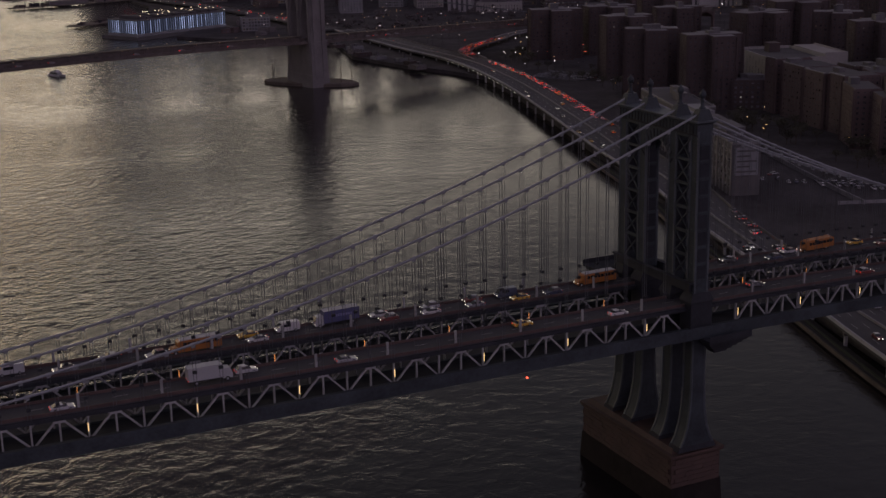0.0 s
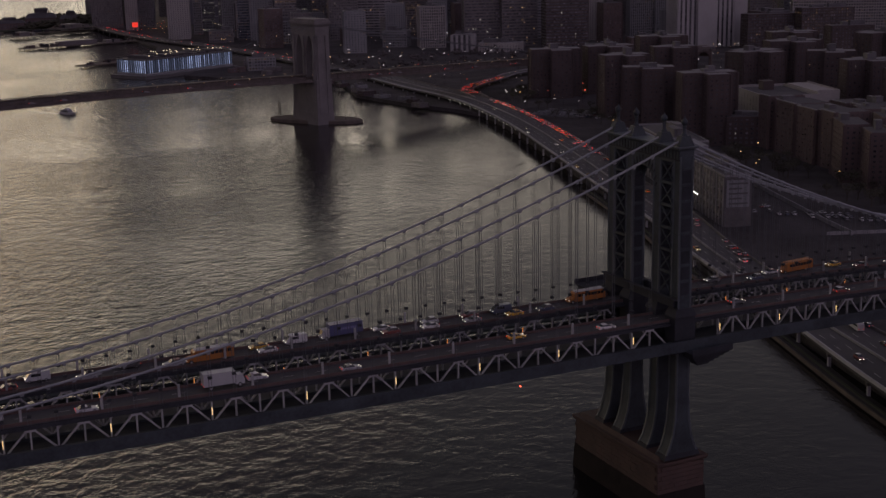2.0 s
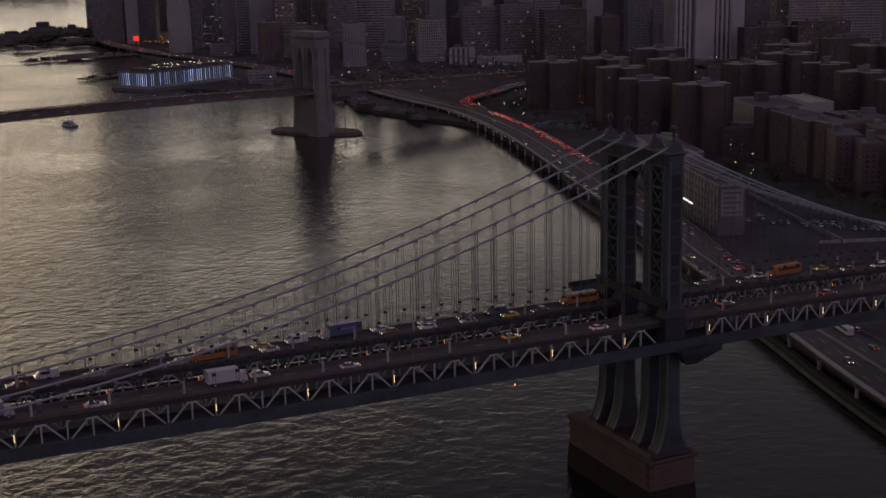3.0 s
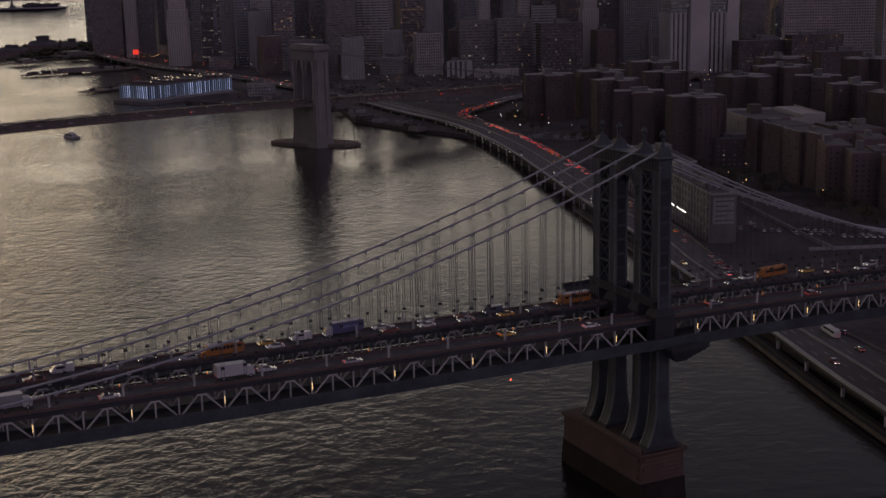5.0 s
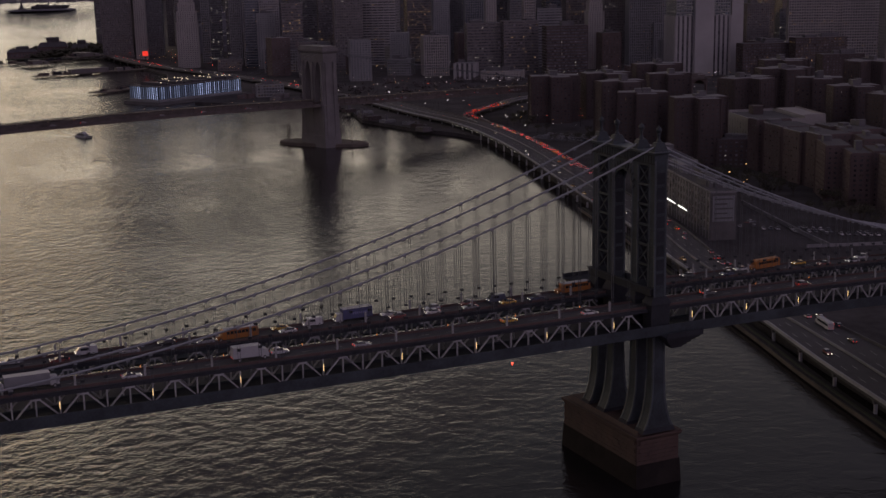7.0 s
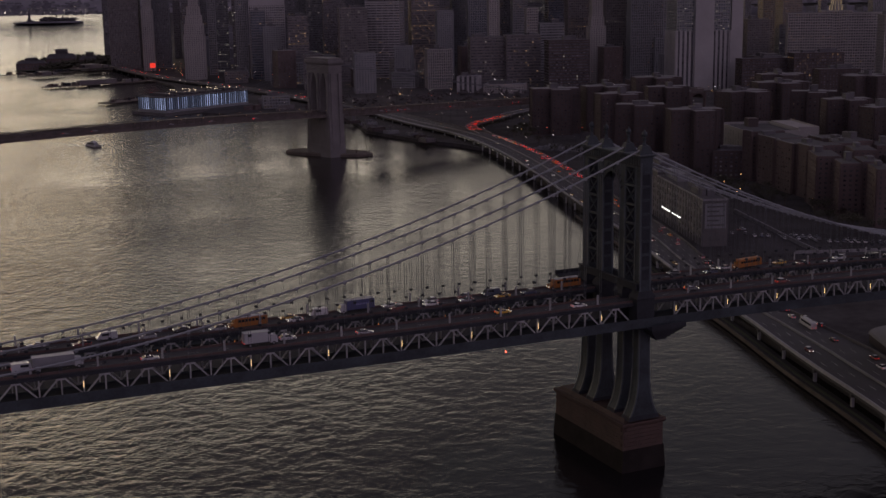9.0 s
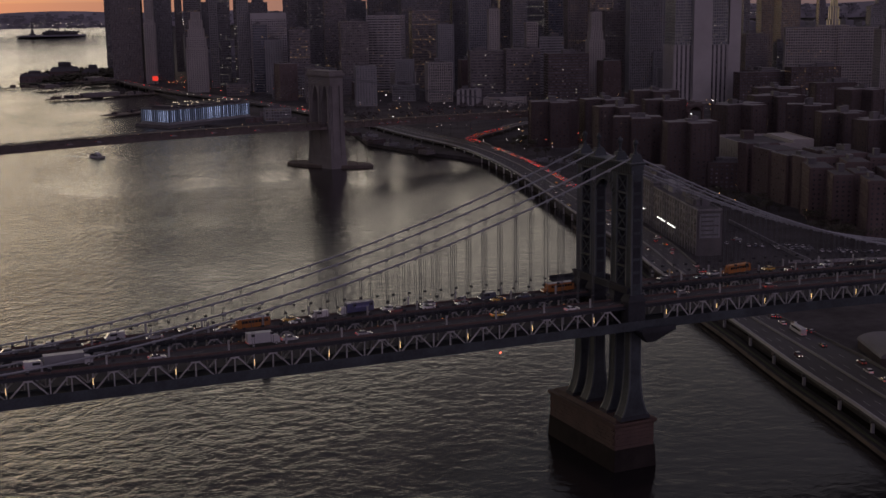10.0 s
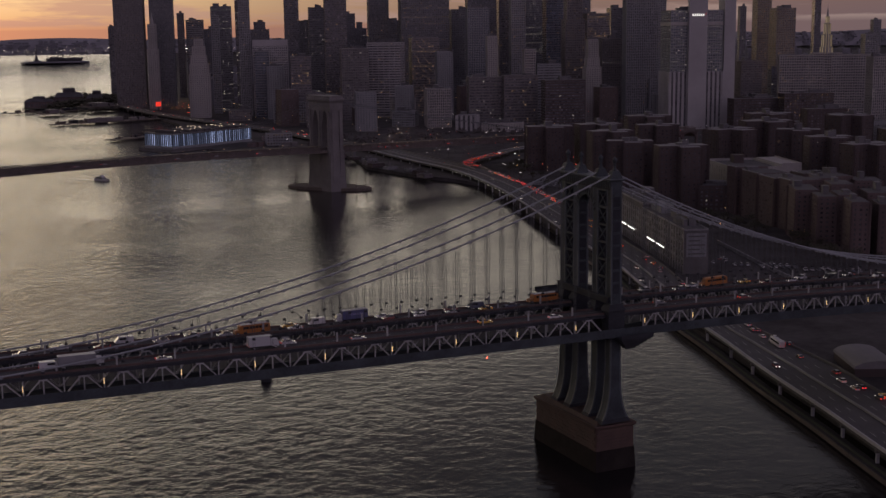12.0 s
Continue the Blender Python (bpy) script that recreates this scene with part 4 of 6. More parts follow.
building("distant office tower with a bright crown", 426, 2171, 33, 33, 160, "glass", GREY_WALL, lit=0.06)
building("low dark tower far behind", 478, 2258, 28, 28, 142, "grid", DARK_METAL, lit=0.03)
building("narrow tower far behind", 433, 2313, 13, 13, 175, "grid", BRONZE, lit=0.02)
building("pale stone tower with ziggurat set-backs", 308.5, 1694, 31, 31, 127, "punched", LIMESTONE, lit=0.03,
         tiers=[(1, 1, 72), (0.9, 0.9, 88), (0.75, 0.75, 101), (0.6, 0.6, 115), (0.4, 0.4, 127)], tops=1)
building("dark tower with horizontal lit floors", 386.7, 1837, 34, 34, 180, "bands", DARK_METAL, lit=0.06)
building("narrow grey tower beside a dark one", 359, 1775, 12, 12, 165, "grid", GREY_WALL, lit=0.02)
building("dark tower with lit stair windows", 382, 1708, 15, 16, 190, "glass", BRONZE, lit=0.08)
building("tall blank grey slab tower", 381.5, 1682, 17, 19, 216, "ribs", GREY_WALL, lit=0.004)
building("low dark tower far behind", 577, 2235, 38, 38, 155, "grid", DARK_METAL, lit=0.03, tiers=[(1, 1, 140), (0.6, 0.7, 155)])
t = building("white office block with a grid of square windows", 416, 1659, 55, 28, 124, "grid", WHITE_WALL, lit=0.03, tops=2)
part("crown_band", Geo().box(-28.2, -14.6, 112, 28.2, 14.6, 121.2), WHITE_WALL, t, "blank white attic band")
building("blue-grey tower in front of a white one", 391.7, 1627, 22, 22, 107, "glass", GREY_WALL, GLASS_BLUE, 0.01)
building("pale blue-grey block with few windows", 401.6, 1591, 25, 25, 84, "punched", GREY_WALL, lit=0.01)
building("low grey commercial block", 400, 1500, 60, 30, 34, "grid", GREY_WALL, lit=0.04)

for x, y, w, d, h, wall in ((885, 1830, 60, 30, 212, DARK_METAL), (985, 1850, 52, 30, 205, BRONZE), (1010, 1700, 46, 26, 214, DARK_METAL), (1085, 1560, 34, 24, 190, GREY_WALL)):
    building("tall dark tower crowded behind the front row", x, y, w, d, h, "grid", wall, lit=0.04)

# middle of the skyline
building("slender dark tower against the sky", 574, 2020, 27, 27, 232, "glass", DARK_METAL, lit=0.02)
building("dark block with a jagged roof", 610, 2061, 28, 28, 152, "grid", DARK_METAL, lit=0.03, tops=4)
building("dark tower with a flat roof", 552, 1816, 28, 28, 177, "bands", DARK_METAL, lit=0.03)
building("broad dark tower behind the stone bridge tower", 549, 1715, 36, 36, 214, "glass", BRONZE, lit=0.02)
building("stepped dark office tower", 676, 1980, 20, 20, 168, "grid", DARK_METAL, lit=0.02)
building("low dark block with a square turret", 731, 2068, 26, 26, 142, "grid", DARK_METAL, lit=0.03, tiers=[(1, 1, 140), (0.4, 0.4, 152)], tops=0)
building("brown office block with scattered lights", 506, 1520, 41, 41, 110, "grid", BRONZE, lit=0.05)
building("dark brown office block with lit rows", 427, 1543, 30, 30, 99, "bands", BRONZE, lit=0.08)
building("tall dark tower with sheer sides", 672.6, 1827, 35, 35, 224, "ribs", DARK_METAL, lit=0.02)
building("dark office block behind others", 754, 1950, 24, 24, 154, "grid", DARK_METAL, lit=0.02, tops=4)
t = building("pale office tower with long horizontal window bands", 571, 1548, 53, 37, 118, "bands", WHITE_WALL, lit=0.02, yaw=-35, tops=4)
building("very broad dark tower with many lit windows", 710, 1710, 82, 49, 206, "grid", DARK_METAL, lit=0.07)
building("brown block with warm lit floors", 647, 1571, 44, 44, 124, "bands", BRONZE, lit=0.12)
building("low pale block with close vertical ribs", 546.4, 1302, 33, 33, 56, "ribs", LIMESTONE, lit=0.02)
building("grey concrete apartment tower", 630, 1458, 23, 23, 104, "punched", GREY_WALL, lit=0.02)
building("dark tower with a low crown", 784, 1721, 32, 32, 171, "grid", DARK_METAL, lit=0.03)
building("grey tower with tall vertical ribs", 743, 1568, 35, 21, 171, "ribs", GREY_WALL, GLASS_BLUE, 0.02)
building("narrow pale grey apartment tower", 671, 1377, 14, 14, 127, "punched", LIMESTONE, lit=0.02)
building("dark tower beside a ribbed one", 851, 1681, 21, 21, 195, "glass", DARK_METAL, lit=0.03)
building("grey tower with lit upper windows", 825, 1583, 23, 23, 206, "grid", GREY_WALL, lit=0.07)
building("dark tower with bright lit corners", 947, 1749, 32, 32, 190, "bands", DARK_METAL, lit=0.08)
building("blue glass office tower", 906, 1600, 33, 33, 212, "glass", DARK_METAL, GLASS_BLUE, 0.015)
building("tower with rows of lit offices", 831, 1410, 30, 30, 196, "grid", BRONZE, lit=0.09, tiers=[(1, 1, 150), (0.8, 0.8, 196)])
building("brown tower with warm lit floors", 942, 1523, 38, 38, 160, "bands", BRONZE, lit=0.16)
building("dark flat-topped office tower", 1078, 1670, 30, 30, 171, "glass", DARK_METAL, lit=0.01)
building("small pale office tower", 720, 1351, 16, 16, 107, "grid", LIMESTONE, lit=0.06)
building("grey block with a flat roof", 748, 1347, 36, 36, 85, "bands", GREY_WALL, lit=0.02)
building("pale stepped stone tower", 774, 1260, 14, 14, 121, "punched", LIMESTONE, lit=0.02, tiers=[(1.5, 1.5, 82), (1.2, 1.2, 95), (1, 1, 121)])
building("dark broad office block", 854, 1339, 32, 32, 121, "grid", BRONZE, lit=0.03)
building("tall rippled steel apartment tower", 862, 1268, 48, 22, 212, "ribs", GREY_WALL, lit=0.03)
building("low grey slab at the foot of a tower", 880, 1255, 20, 20, 62, "ribs", GREY_WALL, lit=0.02)
building("brown apartment slab with balcony bands", 608, 1277, 48, 24, 71, "bands", BRONZE, lit=0.02, group="riverside apartment slabs", name="apartment_block")
building("brown apartment slab with balcony bands", 648, 1248, 47, 24, 73.5, "bands", BRONZE, lit=0.02, group="riverside apartment slabs", name="apartment_block")
building("brown apartment slab with balcony bands", 679, 1180, 55, 28, 68, "bands", BRICK, lit=0.02, group="riverside apartment slabs", name="apartment_block")
building("far dark tower beyond the city", 1315, 1612, 11, 11, 172, "grid", DARK_METAL, lit=0.02)
building("office tower with many warm lit floors", 1253, 1478, 24, 24, 208, "grid", BRONZE, lit=0.55)
building("office tower with many warm lit floors", 1219, 1382, 32, 32, 165, "grid", BRONZE, lit=0.6)
building("tall dark slender tower", 1418, 1528, 12, 12, 208, "glass", DARK_METAL, lit=0.01)
building("far tower on the skyline", 1840, 1823, 16, 16, 145, "grid", GREY_WALL, lit=0.02)
building("far block on the skyline", 1626, 1615, 21, 21, 117, "grid", GREY_WALL, lit=0.04)
building("pale block with vertical ribs", 1055, 986, 21, 21, 95, "ribs", LIMESTONE, lit=0.02)
building("dark office block behind others", 1147, 1378, 36, 36, 80, "grid", BRONZE, lit=0.03)
building("dark block with lit bands", 1080, 1228, 16, 16, 71, "bands", DARK_METAL, lit=0.05)
building("long dark low building", 877, 1010, 77, 23, 44, "grid", BRICK, lit=0.03)
building("long dark building with yellow-lit windows", 921, 971, 66, 20, 51, "grid", BRICK, lit=0.10)
building("dark brick apartment slab", 773, 768, 45, 18, 47, "punched", BRICK, lit=0.05, name="apartment_block")


def striped_tower():
    """The white telephone building: blank slabs, striped lower storeys, glass above."""
    rng = random.Random(8)
    top = thing("office_tower", "white slab tower with black window stripes below and glass storeys above", "building", pose(822, 1086, GROUND - 0.1, 0, 0, -17), "city towers")
    storeys(top, 72, 43, 0, 76, "stripes", WHITE_WALL, GLASS, 0.0, rng)
    storeys(top, 71, 42, 76, 156, "grid", GREY_WALL, GLASS_BLUE, 0.3, rng)
    part("attic", Geo().box(-36.4, -21.9, 137, 36.4, 21.9, 141.5), LIMESTONE, top)
    part("service_slab", Geo().box(-12.5, -27, 0, 12.5, -20, 179), WHITE_WALL, top, "blank white slab")
    part("service_slab", Geo().box(38.5, -20, 0, 54, 4, 176), WHITE_WALL, top, "blank white slab")
    for i in range(6):
        part("sign_bar", Geo().box(-8.5 + 2.8 * i, -27.3, 149.2, -6.5 + 2.8 * i, -27.0, 152.0), SIGN_WHITE, top, "glowing white sign bar")
    part("sign_mark", Geo().beam((9.0, -27.2, 150.0), (10.5, -27.2, 153.6), 0.3, 0.9, (0, 1, 0)), SIGN_RED, top, "glowing red sign stroke")
    plant(top, 60, 36, 156, rng, 5)


SIGN_WHITE = shining("white_sign_glow", (1, 0.95, 0.9), 0.9)
SIGN_RED = shining("red_sign_glow", (1, 0.05, 0.04), 0.5)
striped_tower()


def civic_hall():
    """The broad stone municipal building with its lit wedding-cake turret."""
    rng = random.Random(9)
    top = thing("civic_building", "broad pale stone civic building with a lit tiered turret", "building", pose(1078, 1113, GROUND - 0.1, 0, 0, -35), "city towers")
    storeys(top, 60, 32, 0, 92, "grid", LIMESTONE, GLASS, 0.03, rng, (-36, 0))
    storeys(top, 60, 32, 0, 92, "grid", LIMESTONE, GLASS, 0.03, rng, (36, 0))
    storeys(top, 40, 40, 0, 95, "grid", LIMESTONE, GLASS, 0.03, rng, (0, 6))
    for r, z0, z1 in ((8.0, 95, 104), (6.3, 104, 122), (4.2, 122, 138), (2.3, 138, 148)):
        part("turret_tier", Geo().turned([(r, z0), (r, z1 - 1.2), (r * 1.15, z1 - 1), (r * 1.15, z1)], (0, 0, 0), 12), LIMESTONE, top)
        cols = Geo()
        for k in range(12):
            a = 2 * math.pi * (k + 0.5) / 12
            cols.tube((r * 1.1 * math.cos(a), r * 1.1 * math.sin(a), z0), (r * 1.1 * math.cos(a), r * 1.1 * math.sin(a), z1 - 1), 0.5, None, 6)
        part("colonnade", cols, TURRET_LIT, top, "stone columns glowing as if floodlit", "stuff")
    part("spire", Geo().turned([(1.6, 148), (1.2, 153), (0.3, 160), (0.1, 166)], (0, 0, 0), 8), LIMESTONE, top)


# Turret columns and dome glow by themselves in place of floodlights.
TURRET_LIT = shining("floodlit_glow_stone", (1.0, 0.74, 0.5), 0.2, 0.4)
civic_hall()


def dome_hall():
    top = thing("court_house", "small low building with a white floodlit dome", "building", pose(1190, 1420, GROUND, 0, 0, -20))
    part("wall", Geo().box(-16, -9, 0, 16, 9, 14), LIMESTONE, top)
    part("dome", Geo().turned([(5, 14), (5, 20), (4.5, 24), (2.5, 27), (0.8, 29), (0.3, 36)], (0, 0, 0), 12), TURRET_LIT, top, "white dome glowing as if floodlit", smooth=True)


dome_hall()


# brick housing towers behind the highway: cross-shaped, sixteen storeys
def brick_tower(x, y, size, h, yaw, wall=None, lit=0.026, label="dark brown brick housing tower with a pale flat roof", pale=True):
    rng = random.Random(int(x + y))
    wall = wall or BRICK
    top = thing("housing_tower", label, "apartment building", pose(x, y, GROUND - 0.1, 0, 0, yaw), "brick housing towers")
    storeys(top, size, size * 0.42, 0, h, "punched", wall, GLASS_DARK, lit, rng, (0, 0), ROOF_PALE if pale else ROOFING)
    storeys(top, size * 0.40, size * 0.98, 0, h - 0.35, "punched", wall, GLASS_DARK, lit, rng, (size * 0.07, 0), ROOF_PALE if pale else ROOFING)
    plant(top, size * 0.5, size * 0.5, h, rng, 2)
    return top


for x, y, s, yaw in ((408, 744, 44, -20), (388, 602, 38, -8), (348, 510, 36, -30), (461, 638, 36, -17), (486, 563, 44, 8), (573, 620, 46, -17),
                     (531, 525, 36, -40), (504, 457, 36, -17), (485, 394, 38, 0), (359, 456, 38, -17), (640, 700, 44, -17), (690, 640, 44, 10), (610, 480, 42, -17), (520, 740, 44, -17), (463, 742, 44, -10)):
    brick_tower(x, y, s, 42 if y > 741 else 48, yaw)

def tan_slab(label, x, y, yaw, bays, depth, h):
    """A long brick slab whose street front steps in and out: bays of (length, step back, height gain)."""
    rng = random.Random(int(x + y))
    top = thing("apartment_block", label, "apartment building", pose(x, y, GROUND - 0.1, 0, 0, yaw), "tan brick apartment blocks")
    at = 0.0
    for length, back, more in bays:
        storeys(top, depth - back, length, 0, h + more, "punched", BRICK_PALE, GLASS_DARK, 0.012, rng, ((depth + back) / 2, at - length / 2), ROOFING)
        cope = Geo()
        cope.box(back - 0.5, at - length - 0.3, h + more + 0.9, back + 0.2, at + 0.3, h + more + 1.5)
        part("parapet_coping", cope, CONCRETE, top)
        at -= length + 0.02
    plant(top, depth, 20, h, rng, 1, (depth / 2, -20))
    plant(top, depth, 20, h, rng, 2, (depth / 2, at + 22))


tan_slab("long tan brick apartment slab with stepped bays", 377, 420, -13, ((13, 0, 1.5), (9, 4.5, 0), (25, 0.8, 0.5), (4, 2.6, 0), (24, 0, 0), (5, 3, 0), (16, 1, 1.0)), 24, 33)
tan_slab("tall brown brick apartment slab behind the tan one", 412, 392, -13, ((20, 0, 0), (6, 4, 0), (22, 0, 1)), 22, 31)
for x, y, w, d, h, yaw in ((346, 301, 14, 30, 36, -30), (338, 272, 11, 22, 35, -30), (349, 267, 11, 24, 36, -30), (333, 238, 10, 24, 36, -30), (352, 232, 14, 24, 34, -30), (397, 341, 14, 22, 36, -30),
                           (372, 297, 14, 24, 38, -30), (378, 270, 14, 24, 35, -30), (430, 335, 18, 24, 33, -30), (425, 300, 20, 24, 30, -30), (460, 300, 40, 20, 34, -30), (410, 240, 40, 20, 32, -30),
                           (500, 330, 40, 24, 36, -30)):
    building("tan brick apartment block with sheer end walls", x, y, w, d, h, "punched", BRICK_PALE, GLASS_DARK, 0.012, yaw, None, ROOFING, 1, "tan brick apartment blocks", "apartment_block", "apartment building")


def school():
    """The white school: blank pale walls with slit windows round a sunken dark roof."""
    rng = random.Random(17)
    top = thing("school_building", "pale school hall with slit windows and a sunken dark roof", "building", pose(421, 507, GROUND - 0.1, 0, 0, -19), "low buildings by the bridge")
    w, d, h = 40, 68, 30.5
    part("wall", Geo().box(0, -d, 0, w, 0, h - 2.2), LIMESTONE, top, "pale stone wall")
    part("roof", Geo().box(0.8, -d + 0.8, h - 2.196, w - 0.8, -0.8, h - 1.8), ROOFING, top, "sunken dark roof")
    rim = Geo().box(0, -d, h - 2.19, 0.8, 0, h).box(w - 0.8, -d, h - 2.19, w, 0, h).box(0.8, -0.8, h - 2.19, w - 0.8, 0, h).box(0.8, -d, h - 2.19, w - 0.8, -d + 0.8, h)
    part("parapet", rim, LIMESTONE, top)
    slit = Geo().box(-0.06, -0.35, 0, 0.1, 0.35, 5.0).mesh("slit_window", GLASS)
    for k in range(11):
        for z in (8, 16, 23 if k % 3 else 21):
            part("slit_window", slit, None, top, at=pose(0, -4 - 6.0 * k, z))
    part("stair_tower", Geo().box(16, -22, h - 1.8, 24, -12, h + 4.2).box(15.7, -22.3, h + 4.2, 24.3, -11.7, h + 4.6), BRICK, top, "brick stair head")
    part("wing", Geo().box(w + 0.02, -d + 4, 0, w + 16, -6, h + 1.0).box(w + 0.02, -d + 4, h + 1.0, w + 16, -d + 4.6, h + 2).box(w + 15.4, -d + 4.6, h + 1.0, w + 16, -6, h + 2), LIMESTONE, top, "higher pale wing")
    part("low_wing", Geo().box(-16, -30, 0, -0.02, -2, 13), BRICK_PALE, top, "low brick entrance wing")
    part("low_roof", Geo().box(-15.6, -29.6, 13.004, -0.4, -2.4, 13.4), ROOF_PALE, top)
    part("canopy_light", Geo().box(-16.3, -26, 10.5, -16.02, -8, 10.9), LIT_COOL, top, "row of lit entrance windows")


school()
building("low brick hall with a pale vaulted roof", 398, 501, 30, 24, 17, "punched", BRICK, None, 0.02, -30, None, ROOF_PALE, 1, "low buildings by the bridge", "school_building")
building("low brick school wing", 378, 438, 26, 26, 22, "punched", BRICK, None, 0.04, -30, None, ROOFING, 2, "low buildings by the bridge", "school_building")

building("small pale stone hall beside the bridge approach", 549, 1212, 26, 18, 24, "stripes", WHITE_WALL, None, 0.0, -37, None, ROOF_PALE, 1, "low pale halls", "civic_hall")
building("long low pale-roofed hall beside the bridge approach", 586, 1180, 52, 24, 14, "punched", LIMESTONE, None, 0.02, -37, None, ROOF_PALE, 3, "low pale halls", "civic_hall")
building("grey square block near the stone bridge's approach", 512, 1338, 32, 24, 24, "grid", GREY_WALL, None, 0.03, -37, None, ROOF_PALE, 2, "low pale halls", "city_block")


def warehouse():
    """The storage building by the highway with its lit window strips and a billboard on its end."""
    rng = random.Random(4)
    top = thing("warehouse", "pale grey storage building with white-lit window strips and a billboard", "building", pose(205, 235, GROUND - 0.1, 0, 0, -19))
    # the street front runs along local y; the end wall faces the bridge
    part("wall", Geo().box(0, 0, 0, 14, 92, 25), CONCRETE_DARK, top)
    part("wall", Geo().box(0.4, 92, 0, 22, 165, 27.5), CONCRETE_DARK, top)
    part("roof", Geo().box(0.6, 0.6, 25.004, 13.4, 91.9, 25.4), ROOFING, top)
    part("roof", Geo().box(1, 92.6, 27.504, 21.4, 164.4, 27.9), ROOFING, top)
    for a, b, z0, z1, x0, x1 in ((0, 92, 25, 26, 0, 14), (92, 165, 27.5, 28.5, 0.4, 22)):
        par = Geo()
        par.box(x0, a, z0, x0 + 0.35, b, z1).box(x1 - 0.35, a, z0, x1, b, z1).box(x0 + 0.35, a, z0, x1 - 0.35, a + 0.35, z1).box(x0 + 0.35, b - 0.35, z0, x1 - 0.35, b, z1)
        part("parapet", par, CONCRETE, top)
    pilaster = Geo().box(-0.3, -0.5, 0, 0.02, 0.5, 24.5).mesh("pilaster", CONCRETE)
    for k in range(31):
        part("pilaster", pilaster, None, top, at=pose(0.0 if k < 18 else 0.4, 1 + 5.3 * k, 0))
    pane = Geo().box(-0.08, -1.4, 0, 0.05, 1.4, 2.0).mesh("window", GLASS)
    for k in range(30):
        for j in range(5):
            part("window", pane, None, top, at=pose(0.0 if k < 17 else 0.4, 3.6 + 5.3 * k, 3.5 + 4.2 * j))
    for a, b in ((41, 57), (62, 79), (111, 127), (133, 149)):
        part("strip_light", Geo().box(-0.45, a, 8.5, -0.12, b, 9.05), STRIP, top, "bright white strip light")
    part("end_base", Geo().box(0.3, -0.25, 0, 13.7, -0.01, 9.4), CONCRETE_DARK, top, "dark stained end wall")
    part("billboard", Geo().box(1.2, -0.5, 10, 12.8, -0.02, 23.5), GREY_WALL, top, "grey billboard panel")
    for k in range(5):
        part("billboard_line", Geo().box(2.2, -0.56, 21.4 - 2.5 * k, 11.9 - (k % 2) * 3, -0.5, 22.2 - 2.5 * k), CONCRETE_DARK, top)
    part("penthouse", Geo().box(5, 66, 25.4, 13, 91.5, 30), GREY_WALL, top, "blue-grey penthouse")
    plant(top, 12, 60, 25, rng, 5, (7, 34))
    plant(top, 18, 50, 27.5, rng, 4, (11, 128))


warehouse()

def salt_shed():
    """A low pale-roofed shed beside the near highway."""
    top = thing("shed", "low shed with a pale rounded sheet roof beside the highway", "shed", pose(152, 34, GROUND, 0, 0, -25), "shore sheds")
    part("wall", Geo().box(-9, -14, 0, 9, 14, 3.4), BRICK, top)
    roof = Geo()
    arc = [(9.4 * math.cos(math.pi * i / 10), 3.4 + 3.2 * math.sin(math.pi * i / 10)) for i in range(11)]
    for (xa, za), (xb, zb) in zip(arc, arc[1:]):
        roof.poly([(xa, -14.4, za), (xa, 14.4, za), (xb, 14.4, zb), (xb, -14.4, zb)])
    for y in (-14.4, 14.4):
        roof.poly([(x, y, z) for x, z in (arc if y > 0 else reversed(arc))])
    part("roof", roof, ROOF_PALE, top, "pale rounded roof", smooth=False)


salt_shed()

def yard_wall(points, h, label):
    g = Geo()
    g.sweep([(x, y, GROUND) for x, y in points], [(-0.35, -0.1), (0.35, -0.1), (0.35, h), (-0.35, h)])
    return solid("yard_wall", g, CONCRETE, label, "wall")


yard_wall(((286, 312), (279, 291), (266, 253), (253, 214), (246, 190)), 2.2, "long low concrete wall round a car park")
yard_wall(((236, 196), (262, 186), (300, 172), (345, 160)), 1.6, "low concrete wall beside a street")

# low city blocks that fill the streets between the towers
rng = random.Random(21)
taken = [(o.matrix_basis.translation.x, o.matrix_basis.translation.y) for o in list(scene.objects) if o.parent is None and o.get("category") in ("building", "apartment building")]
made = 0
for _ in range(900):
    y = rng.uniform(560, 1900)
    lo = 340 + 0.0 * y if y < 1100 else 330
    x = rng.uniform(lo + (60 if y < 900 else 0), 700 + 0.55 * y)
    if any(abs(x - a) < 46 and abs(y - b) < 46 for a, b in taken) or (x < 660 and y < 1215):
        continue
    if made >= 84:
        break
    taken.append((x, y))
    made += 1
    w, d = rng.uniform(20, 40), rng.uniform(18, 34)
    h = rng.uniform(12, 26) if y < 1150 else rng.uniform(18, 60)
    wall = rng.choice((BRICK, BRICK_PALE, GREY_WALL, LIMESTONE, BRONZE))
    building("low city block with a flat roof among the towers", x, y, w, d, h, rng.choice(("punched", "grid", "punched")), wall, None, 0.03, rng.choice((-17, -17, -30, 0)), None,
             ROOF_PALE if rng.random() < 0.25 else ROOFING, 1, "low city blocks", "city_block")

# ---------------------------------------------------------------- the stone-towered bridge
AXIS = 13.0  # its direction, turned from x
STONE_AT = pose(170.5, 727, 0, 0, 0, AXIS)
STONE_LINE = pose(170.5, 727, 0, 0, 0, 16.5)
STONE_SLIM = STONE_AT @ Matrix.Diagonal((0.88, 0.86, 1, 1))


